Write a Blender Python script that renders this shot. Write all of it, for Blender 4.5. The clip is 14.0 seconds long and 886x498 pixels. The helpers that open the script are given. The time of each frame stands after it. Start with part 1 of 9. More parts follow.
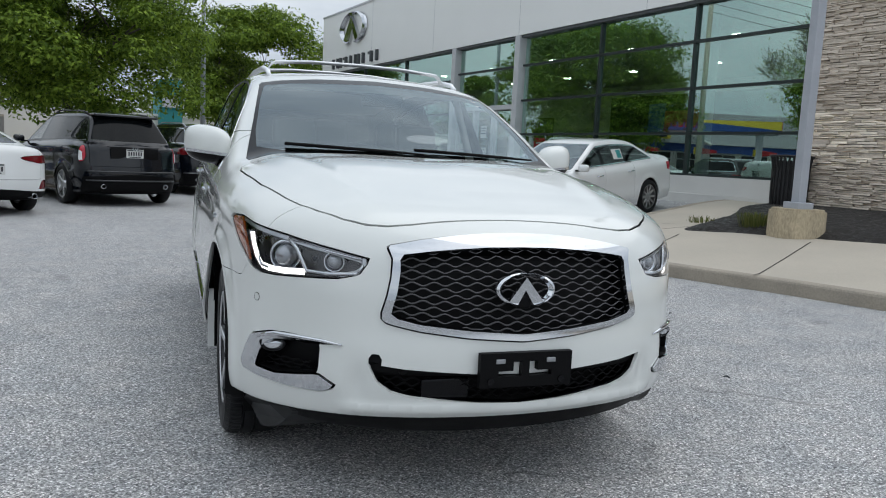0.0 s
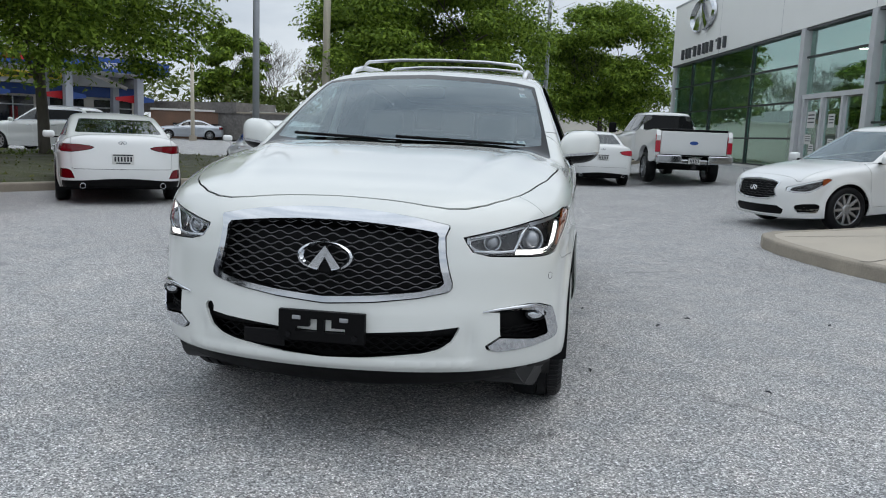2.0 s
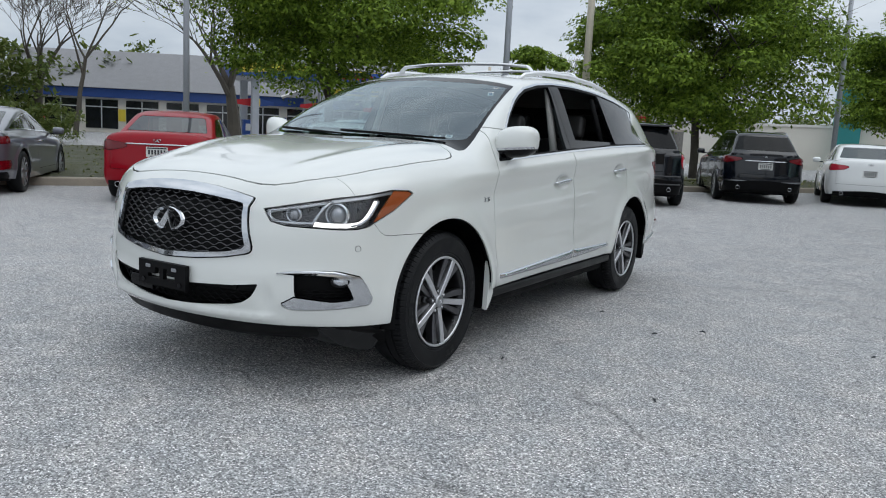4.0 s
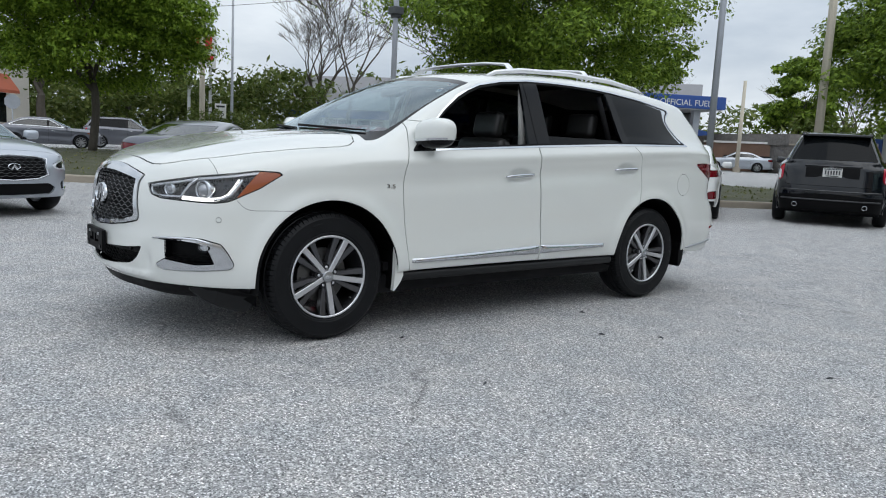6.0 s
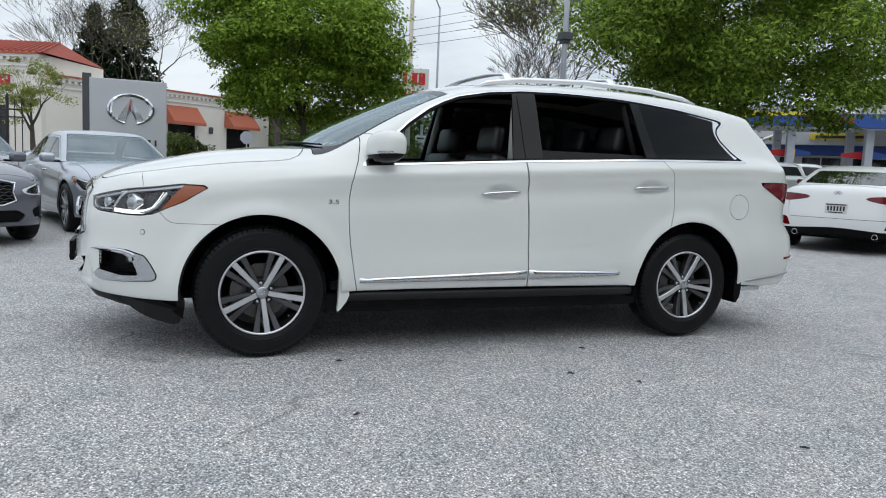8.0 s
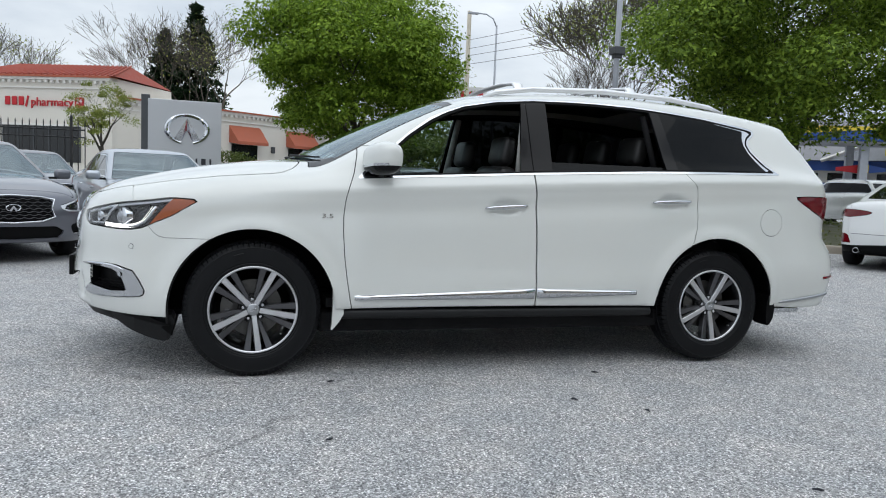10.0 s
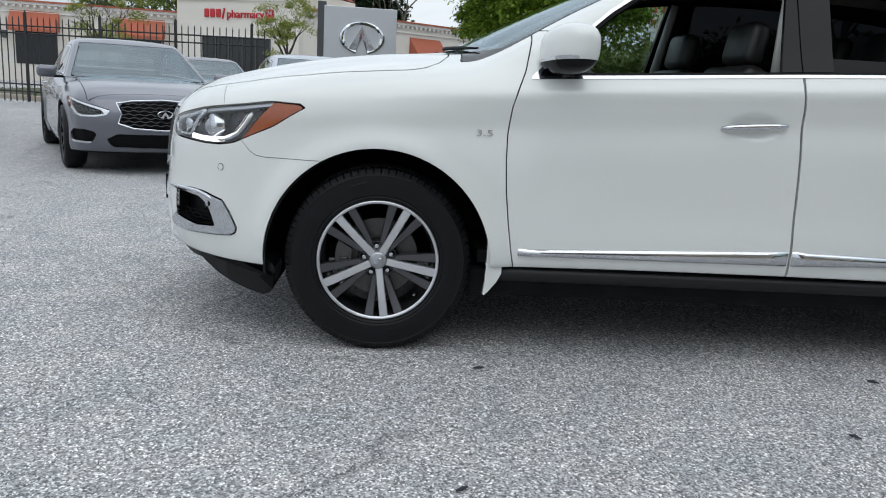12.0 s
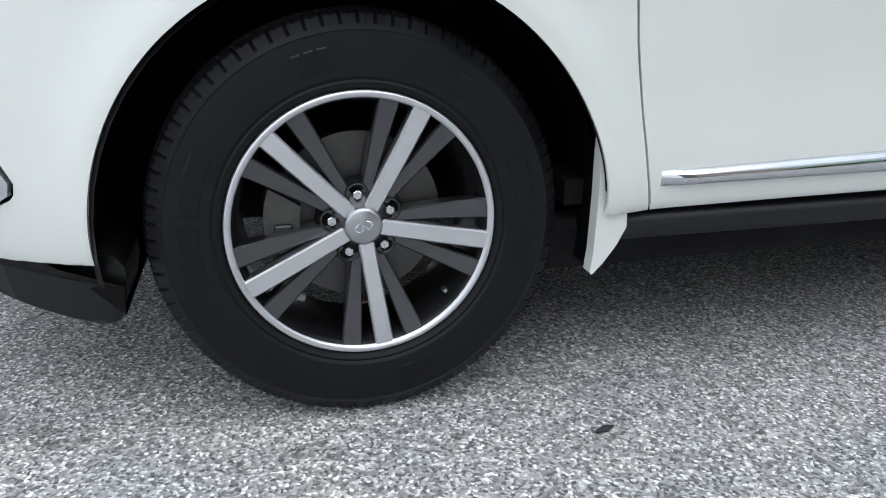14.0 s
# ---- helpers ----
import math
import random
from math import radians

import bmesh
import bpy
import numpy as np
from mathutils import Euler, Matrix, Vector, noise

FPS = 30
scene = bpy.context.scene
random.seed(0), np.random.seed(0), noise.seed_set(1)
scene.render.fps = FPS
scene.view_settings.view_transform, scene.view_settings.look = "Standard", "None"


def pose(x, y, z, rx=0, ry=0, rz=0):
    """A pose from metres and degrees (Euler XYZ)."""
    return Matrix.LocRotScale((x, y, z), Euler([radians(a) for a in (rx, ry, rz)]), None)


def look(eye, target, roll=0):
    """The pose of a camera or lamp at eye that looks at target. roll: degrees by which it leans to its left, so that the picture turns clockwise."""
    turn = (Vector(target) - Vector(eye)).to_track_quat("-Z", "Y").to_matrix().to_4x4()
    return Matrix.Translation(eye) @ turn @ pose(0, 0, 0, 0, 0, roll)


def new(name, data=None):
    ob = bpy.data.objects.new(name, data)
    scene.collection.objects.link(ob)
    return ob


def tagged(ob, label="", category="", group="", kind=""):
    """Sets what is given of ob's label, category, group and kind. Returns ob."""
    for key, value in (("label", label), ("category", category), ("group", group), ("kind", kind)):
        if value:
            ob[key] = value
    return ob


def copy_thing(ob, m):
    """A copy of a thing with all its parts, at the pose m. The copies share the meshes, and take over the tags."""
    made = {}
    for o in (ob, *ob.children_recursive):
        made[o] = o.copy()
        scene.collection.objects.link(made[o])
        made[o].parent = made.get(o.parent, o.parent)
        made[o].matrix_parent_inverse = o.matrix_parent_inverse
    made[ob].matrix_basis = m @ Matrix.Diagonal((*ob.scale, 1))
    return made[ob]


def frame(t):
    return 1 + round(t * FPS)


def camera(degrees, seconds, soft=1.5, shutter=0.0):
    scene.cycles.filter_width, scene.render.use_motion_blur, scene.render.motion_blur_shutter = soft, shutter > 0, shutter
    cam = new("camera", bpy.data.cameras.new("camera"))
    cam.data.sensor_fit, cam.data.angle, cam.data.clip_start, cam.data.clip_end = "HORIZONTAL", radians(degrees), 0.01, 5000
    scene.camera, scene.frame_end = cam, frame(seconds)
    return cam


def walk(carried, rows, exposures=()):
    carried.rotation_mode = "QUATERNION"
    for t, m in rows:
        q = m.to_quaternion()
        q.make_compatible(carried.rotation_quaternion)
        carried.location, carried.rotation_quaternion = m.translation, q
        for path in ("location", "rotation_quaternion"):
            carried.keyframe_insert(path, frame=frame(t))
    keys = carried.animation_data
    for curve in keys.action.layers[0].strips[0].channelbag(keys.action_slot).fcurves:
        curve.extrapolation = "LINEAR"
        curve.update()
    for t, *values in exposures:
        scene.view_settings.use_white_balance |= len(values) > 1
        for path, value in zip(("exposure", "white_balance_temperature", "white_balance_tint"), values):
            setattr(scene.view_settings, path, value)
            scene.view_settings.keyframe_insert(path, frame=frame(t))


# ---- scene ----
cam = camera(60.7, 14.0, soft=1.05)
PATH = [
    (0, (-1.117, -3.263, 1.211), (-0.443, -1.395, 0.973), 2.9),
    (0.5, (-0.695, -3.493, 1.25), (-0.258, -1.558, 0.994), 2.5),
    (1, (-0.206, -3.608, 1.249), (-0.023, -1.635, 0.977), 2.2),
    (1.5, (0.32, -3.71, 1.269), (0.255, -1.732, 0.984), 2.0),
    (2, (0.858, -3.721, 1.254), (0.563, -1.766, 0.959), 2.3),
    (2.5, (1.401, -3.738, 1.261), (0.891, -1.828, 0.961), 2.6),
    (3, (1.916, -3.65, 1.249), (1.212, -1.802, 0.951), 2.8),
    (5.5, (4.355, -2.506, 1.186), (2.903, -1.159, 0.907), 2.8),
    (6, (4.685, -2.129, 1.16), (3.124, -0.909, 0.886), 2.9),
    (6.5, (4.961, -1.737, 1.152), (3.3, -0.656, 0.882), 2.9),
    (7, (5.113, -1.301, 1.134), (3.367, -0.361, 0.875), 2.8),
    (7.5, (5.181, -0.893, 1.138), (3.37, -0.08, 0.895), 2.7),
    (8, (5.191, -0.574, 1.131), (3.336, 0.141, 0.911), 2.5),
    (10.5, (5.035, -0.107, 1.109), (3.107, 0.386, 0.911), 2.9),
    (11, (4.737, -0.006, 1.099), (2.788, 0.375, 0.86), 3.7),
    (11.5, (4.319, 0.072, 1.071), (2.358, 0.311, 0.76), 3.9),
    (12, (3.84, 0.08, 1.052), (1.887, 0.197, 0.639), 3.3),
    (12.5, (3.358, -0.007, 1.009), (1.426, 0.075, 0.502), 1.9),
    (13, (2.907, -0.110, 0.935), (1.007, 0.012, 0.325), 0.7),
    (13.5, (2.501, -0.198, 0.838), (0.632, 0.087, 0.178), 0.3),
    (14, (2.190, -0.179, 0.765), (0.352, 0.285, 0.127), 0.2),
]
walk(cam, [(t, look(eye, target, roll)) for t, eye, target, roll in PATH],
     exposures=[(0, 0.0), (3, 0.0), (5.5, 0.1), (8, 0.15), (11, 0.15), (12, 0.14), (13, 0.26), (13.5, 0.40), (14, 0.62)])

# ---- world and sun: a bright overcast spring day ----
world = bpy.data.worlds.new("world")
scene.world = world
world.use_nodes = True
wn, wl = world.node_tree.nodes, world.node_tree.links
wn.clear()
w_out = wn.new("ShaderNodeOutputWorld")
w_bg = wn.new("ShaderNodeBackground")
w_sky = wn.new("ShaderNodeTexSky")
w_sky.sky_type, w_sky.sun_disc = "NISHITA", False
w_sky.sun_elevation, w_sky.sun_rotation = radians(58), radians(150)
w_sky.air_density, w_sky.dust_density = 1.0, 2.0
w_geo = wn.new("ShaderNodeTexCoord")
w_map = wn.new("ShaderNodeMapping")
w_map.inputs["Scale"].default_value = (1.0, 1.0, 3.2)
w_noise = wn.new("ShaderNodeTexNoise")
w_noise.inputs["Scale"].default_value, w_noise.inputs["Detail"].default_value, w_noise.inputs["Roughness"].default_value = 2.6, 7.0, 0.55
w_ramp = wn.new("ShaderNodeValToRGB")
w_ramp.color_ramp.elements[0].position, w_ramp.color_ramp.elements[0].color = 0.32, (5.1, 5.88, 6.85, 1)
w_ramp.color_ramp.elements[1].position, w_ramp.color_ramp.elements[1].color = 0.66, (8.85, 9.5, 10.1, 1)
w_mix = wn.new("ShaderNodeMix")
w_mix.data_type = "RGBA"
w_mix.inputs["Factor"].default_value = 0.93
wl.new(w_geo.outputs["Generated"], w_map.inputs["Vector"])
wl.new(w_map.outputs["Vector"], w_noise.inputs["Vector"])
wl.new(w_noise.outputs["Fac"], w_ramp.inputs["Fac"])
wl.new(w_sky.outputs["Color"], w_mix.inputs["A"])
wl.new(w_ramp.outputs["Color"], w_mix.inputs["B"])
# an overcast sky is brighter overhead than at the horizon
w_sep = wn.new("ShaderNodeSeparateXYZ")
wl.new(w_geo.outputs["Generated"], w_sep.inputs["Vector"])
w_up = wn.new("ShaderNodeMapRange")
w_up.inputs["From Min"].default_value, w_up.inputs["From Max"].default_value = 0.0, 1.0
w_up.inputs["To Min"].default_value, w_up.inputs["To Max"].default_value = 0.88, 1.52
wl.new(w_sep.outputs["Z"], w_up.inputs["Value"])
w_mul = wn.new("ShaderNodeVectorMath")
w_mul.operation = "SCALE"
wl.new(w_mix.outputs["Result"], w_mul.inputs[0])
wl.new(w_up.outputs["Result"], w_mul.inputs["Scale"])
wl.new(w_mul.outputs["Vector"], w_bg.inputs["Color"])
w_bg.inputs["Strength"].default_value = 0.097
wl.new(w_bg.outputs["Background"], w_out.inputs["Surface"])

sun_data = bpy.data.lights.new("sun", "SUN")
sun_data.energy, sun_data.angle, sun_data.color = 0.6, radians(62), (1.0, 0.985, 0.955)
sun = new("sun", sun_data)
sun.matrix_world = look((0, 0, 30), (-16, -2, 0))
scene.view_settings.exposure = 0.0

# ---- materials ----
def principled(name):
    m = bpy.data.materials.new(name)
    m.use_nodes = True
    return m, m.node_tree.nodes, m.node_tree.links, m.node_tree.nodes["Principled BSDF"]


def mat(name, base, rough=0.6, metal=0.0, coat=0.0, vary=0.12, scale=6.0, bump=0.0, fine=60.0, spec=0.5, dist=0.01, stretch=(1, 1, 1)):
    """A surface with variation at two scales: broad stains and fine grain, in metres of the object's own space."""
    m, n, l, b = principled(name)
    co = n.new("ShaderNodeTexCoord")
    mp = n.new("ShaderNodeMapping")
    mp.inputs["Scale"].default_value = stretch
    l.new(co.outputs["Object"], mp.inputs["Vector"])
    n1, n2 = n.new("ShaderNodeTexNoise"), n.new("ShaderNodeTexNoise")
    for nd, s in ((n1, scale), (n2, fine)):
        nd.inputs["Scale"].default_value, nd.inputs["Detail"].default_value = s, 4.0
        l.new(mp.outputs["Vector"], nd.inputs["Vector"])
    add = n.new("ShaderNodeMath")
    add.operation = "ADD"
    l.new(n1.outputs["Fac"], add.inputs[0])
    l.new(n2.outputs["Fac"], add.inputs[1])
    rng = n.new("ShaderNodeMapRange")
    rng.inputs["From Min"].default_value, rng.inputs["From Max"].default_value = 0.6, 1.4
    rng.inputs["To Min"].default_value, rng.inputs["To Max"].default_value = 1 - vary, 1 + vary
    l.new(add.outputs[0], rng.inputs["Value"])
    mul = n.new("ShaderNodeVectorMath")
    mul.operation = "SCALE"
    mul.inputs[0].default_value = base
    l.new(rng.outputs["Result"], mul.inputs["Scale"])
    l.new(mul.outputs["Vector"], b.inputs["Base Color"])
    r2 = n.new("ShaderNodeMapRange")
    r2.inputs["From Min"].default_value, r2.inputs["From Max"].default_value = 0.3, 0.7
    r2.inputs["To Min"].default_value, r2.inputs["To Max"].default_value = max(0.0, rough * (1 - vary)), min(1.0, rough * (1 + vary))
    l.new(n1.outputs["Fac"], r2.inputs["Value"])
    l.new(r2.outputs["Result"], b.inputs["Roughness"])
    b.inputs["Metallic"].default_value = metal
    b.inputs["Coat Weight"].default_value = coat
    b.inputs["Coat Roughness"].default_value = 0.04
    b.inputs["Specular IOR Level"].default_value = spec
    if bump:
        bp = n.new("ShaderNodeBump")
        bp.inputs["Strength"].default_value, bp.inputs["Distance"].default_value = bump, dist
        l.new(n2.outputs["Fac"], bp.inputs["Height"])
        l.new(bp.outputs["Normal"], b.inputs["Normal"])
    return m


def glass(name, tint, rough=0.0, solid=0.0, ior=1.6, sheen=(1, 1, 1)):
    """Thin glass: mostly clear with a mirror's gloss at the surface; solid: how much of it is dark film."""
    m, n, l, b = principled(name)
    n.remove(b)
    out = n["Material Output"]
    clear, gloss, film, mix1, mix2, fr = (n.new("ShaderNodeBsdfTransparent"), n.new("ShaderNodeBsdfGlossy"), n.new("ShaderNodeBsdfDiffuse"),
                                          n.new("ShaderNodeMixShader"), n.new("ShaderNodeMixShader"), n.new("ShaderNodeLayerWeight"))
    clear.inputs["Color"].default_value = (*tint, 1)
    gloss.inputs["Roughness"].default_value, gloss.inputs["Color"].default_value = rough, (*sheen, 1)
    film.inputs["Color"].default_value = (0.006, 0.007, 0.008, 1)
    fr.inputs["Blend"].default_value = 0.5
    f0 = ((ior - 1) / (ior + 1)) ** 2
    pw, ma = n.new("ShaderNodeMath"), n.new("ShaderNodeMath")
    pw.operation, ma.operation = "POWER", "MULTIPLY_ADD"
    pw.inputs[1].default_value, ma.inputs[1].default_value, ma.inputs[2].default_value = 5.0, 1 - f0, f0
    l.new(fr.outputs["Facing"], pw.inputs[0])
    l.new(pw.outputs[0], ma.inputs[0])
    mix1.inputs["Fac"].default_value = solid
    l.new(clear.outputs["BSDF"], mix1.inputs[1])
    l.new(film.outputs["BSDF"], mix1.inputs[2])
    l.new(ma.outputs[0], mix2.inputs["Fac"])
    l.new(mix1.outputs["Shader"], mix2.inputs[1])
    l.new(gloss.outputs["BSDF"], mix2.inputs[2])
    l.new(mix2.outputs["Shader"], out.inputs["Surface"])
    return m


def asphalt_mat():
    m, n, l, b = principled("asphalt")
    co = n.new("ShaderNodeTexCoord")
    vor, nz1, nz2, nz3 = n.new("ShaderNodeTexVoronoi"), n.new("ShaderNodeTexNoise"), n.new("ShaderNodeTexNoise"), n.new("ShaderNodeTexNoise")
    vor.inputs["Scale"].default_value = 165.0
    for nd, s, d in ((nz1, 0.35, 6.0), (nz2, 3.0, 12.0), (nz3, 55.0, 5.0)):
        nd.inputs["Scale"].default_value, nd.inputs["Detail"].default_value, nd.inputs["Roughness"].default_value = s, d, 0.68
    for nd in (vor, nz1, nz2, nz3):
        l.new(co.outputs["Object"], nd.inputs["Vector"])
    sep = n.new("ShaderNodeSeparateColor")
    l.new(vor.outputs["Color"], sep.inputs["Color"])
    ramp = n.new("ShaderNodeValToRGB")
    e = ramp.color_ramp.elements
    e[0].position, e[0].color = 0.0, (0.10, 0.10, 0.102, 1)
    e[1].position, e[1].color = 1.0, (0.87, 0.865, 0.85, 1)
    a = e.new(0.45)
    a.color = (0.305, 0.305, 0.303, 1)
    a = e.new(0.8)
    a.color = (0.46, 0.46, 0.455, 1)
    l.new(sep.outputs["Red"], ramp.inputs["Fac"])
    stain = n.new("ShaderNodeMapRange")
    stain.inputs["From Min"].default_value, stain.inputs["From Max"].default_value = 0.35, 0.65
    stain.inputs["To Min"].default_value, stain.inputs["To Max"].default_value = 0.93, 1.06
    l.new(nz1.outputs["Fac"], stain.inputs["Value"])
    stain2 = n.new("ShaderNodeMapRange")
    stain2.inputs["From Min"].default_value, stain2.inputs["From Max"].default_value = 0.3, 0.62
    stain2.inputs["To Min"].default_value, stain2.inputs["To Max"].default_value = 0.87, 1.08
    l.new(nz2.outputs["Fac"], stain2.inputs["Value"])
    grain = n.new("ShaderNodeMapRange")
    grain.inputs["From Min"].default_value, grain.inputs["From Max"].default_value = 0.3, 0.7
    grain.inputs["To Min"].default_value, grain.inputs["To Max"].default_value = 0.60, 1.42
    l.new(nz3.outputs["Fac"], grain.inputs["Value"])
    m1, m2 = n.new("ShaderNodeMath"), n.new("ShaderNodeMath")
    m1.operation = m2.operation = "MULTIPLY"
    l.new(stain.outputs[0], m1.inputs[0])
    l.new(stain2.outputs[0], m1.inputs[1])
    l.new(m1.outputs[0], m2.inputs[0])
    l.new(grain.outputs[0], m2.inputs[1])
    sc = n.new("ShaderNodeVectorMath")
    sc.operation = "SCALE"
    l.new(ramp.outputs["Color"], sc.inputs[0])
    l.new(m2.outputs[0], sc.inputs["Scale"])
    hue = n.new("ShaderNodeValToRGB")
    hue.color_ramp.elements[0].position, hue.color_ramp.elements[0].color = 0.38, (0.98, 0.995, 1.02, 1)
    hue.color_ramp.elements[1].position, hue.color_ramp.elements[1].color = 0.66, (1.03, 1.0, 0.985, 1)
    l.new(nz2.outputs["Fac"], hue.inputs["Fac"])
    tone = n.new("ShaderNodeVectorMath")
    tone.operation = "MULTIPLY"
    l.new(sc.outputs["Vector"], tone.inputs[0])
    l.new(hue.outputs["Color"], tone.inputs[1])
    # fine cracks, broken up along their length, and scattered oil spots
    warp, edge, gate, spot = n.new("ShaderNodeTexNoise"), n.new("ShaderNodeTexVoronoi"), n.new("ShaderNodeTexNoise"), n.new("ShaderNodeTexNoise")
    warp.inputs["Scale"].default_value, warp.inputs["Detail"].default_value = 3.5, 6.0
    l.new(co.outputs["Object"], warp.inputs["Vector"])
    off = n.new("ShaderNodeVectorMath")
    off.operation = "MULTIPLY_ADD"
    off.inputs[1].default_value = (0.35, 0.35, 0.0)
    l.new(warp.outputs["Color"], off.inputs[0])
    l.new(co.outputs["Object"], off.inputs[2])
    edge.feature = "DISTANCE_TO_EDGE"
    edge.inputs["Scale"].default_value = 0.62
    l.new(off.outputs["Vector"], edge.inputs["Vector"])
    gate.inputs["Scale"].default_value, gate.inputs["Detail"].default_value = 0.8, 3.0
    spot.inputs["Scale"].default_value, spot.inputs["Detail"].default_value = 2.1, 2.5
    for nd in (gate, spot):
        l.new(co.outputs["Object"], nd.inputs["Vector"])
    line, open_, oil = n.new("ShaderNodeMapRange"), n.new("ShaderNodeMapRange"), n.new("ShaderNodeMapRange")
    for nd, src, a0, a1, b0, b1 in ((line, edge.outputs["Distance"], 0.0015, 0.008, 0.32, 0.0), (open_, gate.outputs["Fac"], 0.50, 0.60, 0.0, 1.0), (oil, spot.outputs["Fac"], 0.66, 0.76, 1.0, 0.74)):
        nd.inputs["From Min"].default_value, nd.inputs["From Max"].default_value = a0, a1
        nd.inputs["To Min"].default_value, nd.inputs["To Max"].default_value = b0, b1
        l.new(src, nd.inputs["Value"])
    crack, keep, wear = n.new("ShaderNodeMath"), n.new("ShaderNodeMath"), n.new("ShaderNodeMath")
    crack.operation, keep.operation, wear.operation = "MULTIPLY", "SUBTRACT", "MULTIPLY"
    keep.inputs[0].default_value = 1.0
    l.new(line.outputs[0], crack.inputs[0])
    l.new(open_.outputs[0], crack.inputs[1])
    l.new(crack.outputs[0], keep.inputs[1])
    l.new(keep.outputs[0], wear.inputs[0])
    l.new(oil.outputs[0], wear.inputs[1])
    worn = n.new("ShaderNodeVectorMath")
    worn.operation = "SCALE"
    l.new(tone.outputs["Vector"], worn.inputs[0])
    l.new(wear.outputs[0], worn.inputs["Scale"])
    l.new(worn.outputs["Vector"], b.inputs["Base Color"])
    b.inputs["Roughness"].default_value = 0.88
    b.inputs["Specular IOR Level"].default_value = 0.3
    bp = n.new("ShaderNodeBump")
    bp.inputs["Strength"].default_value, bp.inputs["Distance"].default_value = 0.5, 0.003
    l.new(vor.outputs["Distance"], bp.inputs["Height"])
    l.new(bp.outputs["Normal"], b.inputs["Normal"])
    return m


ASPHALT = asphalt_mat()
PEARL = mat("pearl_white_paint", (0.688, 0.703, 0.678), 0.25, coat=1.0, vary=0.02, scale=1.5, fine=900)
WHITE_PAINT = mat("white_car_paint", (0.74, 0.75, 0.745), 0.3, coat=1.0, vary=0.02, scale=2)
RED_PAINT = mat("red_car_paint", (0.26, 0.0022, 0.010), 0.3, coat=0.4, vary=0.04, scale=2, spec=0.08)
BLACK_PAINT = mat("black_car_paint", (0.003, 0.0045, 0.008), 0.12, coat=0.55, vary=0.05, scale=2, spec=0.3)
SILVER_PAINT = mat("silver_car_paint", (0.42, 0.45, 0.50), 0.33, metal=0.6, coat=1.0, vary=0.03)
GREY_PAINT = mat("graphite_car_paint", (0.13, 0.135, 0.16), 0.3, metal=0.55, coat=1.0, vary=0.03)
CHROME = mat("chrome", (0.62, 0.635, 0.66), 0.07, metal=1.0, vary=0.03)
SATIN = mat("satin_metal", (0.42, 0.43, 0.45), 0.3, metal=1.0, vary=0.06)
BLACK_PLASTIC = mat("black_plastic", (0.003, 0.003, 0.0035), 0.5, spec=0.12, vary=0.2, bump=0.15, fine=400, dist=0.001)
SILL_PLASTIC = mat("grey_black_plastic", (0.010, 0.0105, 0.0115), 0.45, spec=0.3, vary=0.15, bump=0.1, fine=400, dist=0.001)
GLOSS_BLACK = mat("gloss_black_trim", (0.003, 0.003, 0.004), 0.12, coat=0.1, spec=0.16, vary=0.1)
RUBBER = mat("tyre_rubber", (0.0060, 0.0064, 0.0076), 0.46, spec=0.20, vary=0.25, scale=9, bump=0.1, fine=220, dist=0.001)
MACHINED = mat("machined_alloy", (0.66, 0.665, 0.69), 0.32, metal=0.9, vary=0.05, fine=300)
WHEEL_DARK = mat("dark_alloy_paint", (0.018, 0.018, 0.020), 0.35, metal=0.6, coat=0.5, vary=0.1)
BRAKE = mat("brake_disc_metal", (0.10, 0.098, 0.095), 0.45, metal=0.8, vary=0.2, scale=20)
CLEAR = glass("windscreen_glass", (0.62, 0.74, 0.74), ior=2.45, sheen=(0.84, 0.95, 1.0))
PRIVACY = glass("privacy_glass", (0.035, 0.038, 0.042), solid=0.8, ior=1.24)
LENS = glass("lamp_lens", (0.96, 0.97, 0.98))
TAIL = mat("red_tail_lens", (0.13, 0.002, 0.006), 0.12, coat=0.5, spec=0.3, vary=0.2, scale=30)
TAIL_BRIGHT = mat("bright_red_lens", (0.42, 0.012, 0.03), 0.12, coat=0.5, vary=0.2, scale=30)
LAMP_GLASS = mat("fog_lamp_reflector", (0.62, 0.64, 0.67), 0.12, metal=0.8, coat=0.6, vary=0.2, scale=60)
AMBER = mat("amber_lens", (0.30, 0.062, 0.010), 0.12, coat=1.0, vary=0.1)
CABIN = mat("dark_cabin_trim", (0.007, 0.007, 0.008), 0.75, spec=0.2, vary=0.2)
LEATHER = mat("black_leather", (0.016, 0.015, 0.015), 0.45, vary=0.2, bump=0.2, fine=150, dist=0.002)
HEADLINER = mat("grey_headliner", (0.40, 0.39, 0.37), 0.9, vary=0.05)
PLATE_WHITE = mat("plate_white", (0.62, 0.62, 0.60), 0.5, vary=0.1, scale=40)
SATIN_DARK = mat("dark_satin_metal", (0.075, 0.076, 0.08), 0.3, metal=0.9, vary=0.1)
GRILLE_BAR = mat("grille_bar_metal", (0.095, 0.093, 0.098), 0.28, metal=0.9, vary=0.1)
HOUSING = mat("lamp_housing", (0.05, 0.05, 0.055), 0.3, metal=0.7, vary=0.2, scale=25)
PROJECTOR = mat("projector_glass", (0.30, 0.31, 0.33), 0.04, metal=0.6, coat=1.0, vary=0.05)
STICKER_INK = mat("sticker_ink", (0.05, 0.12, 0.22), 0.6)


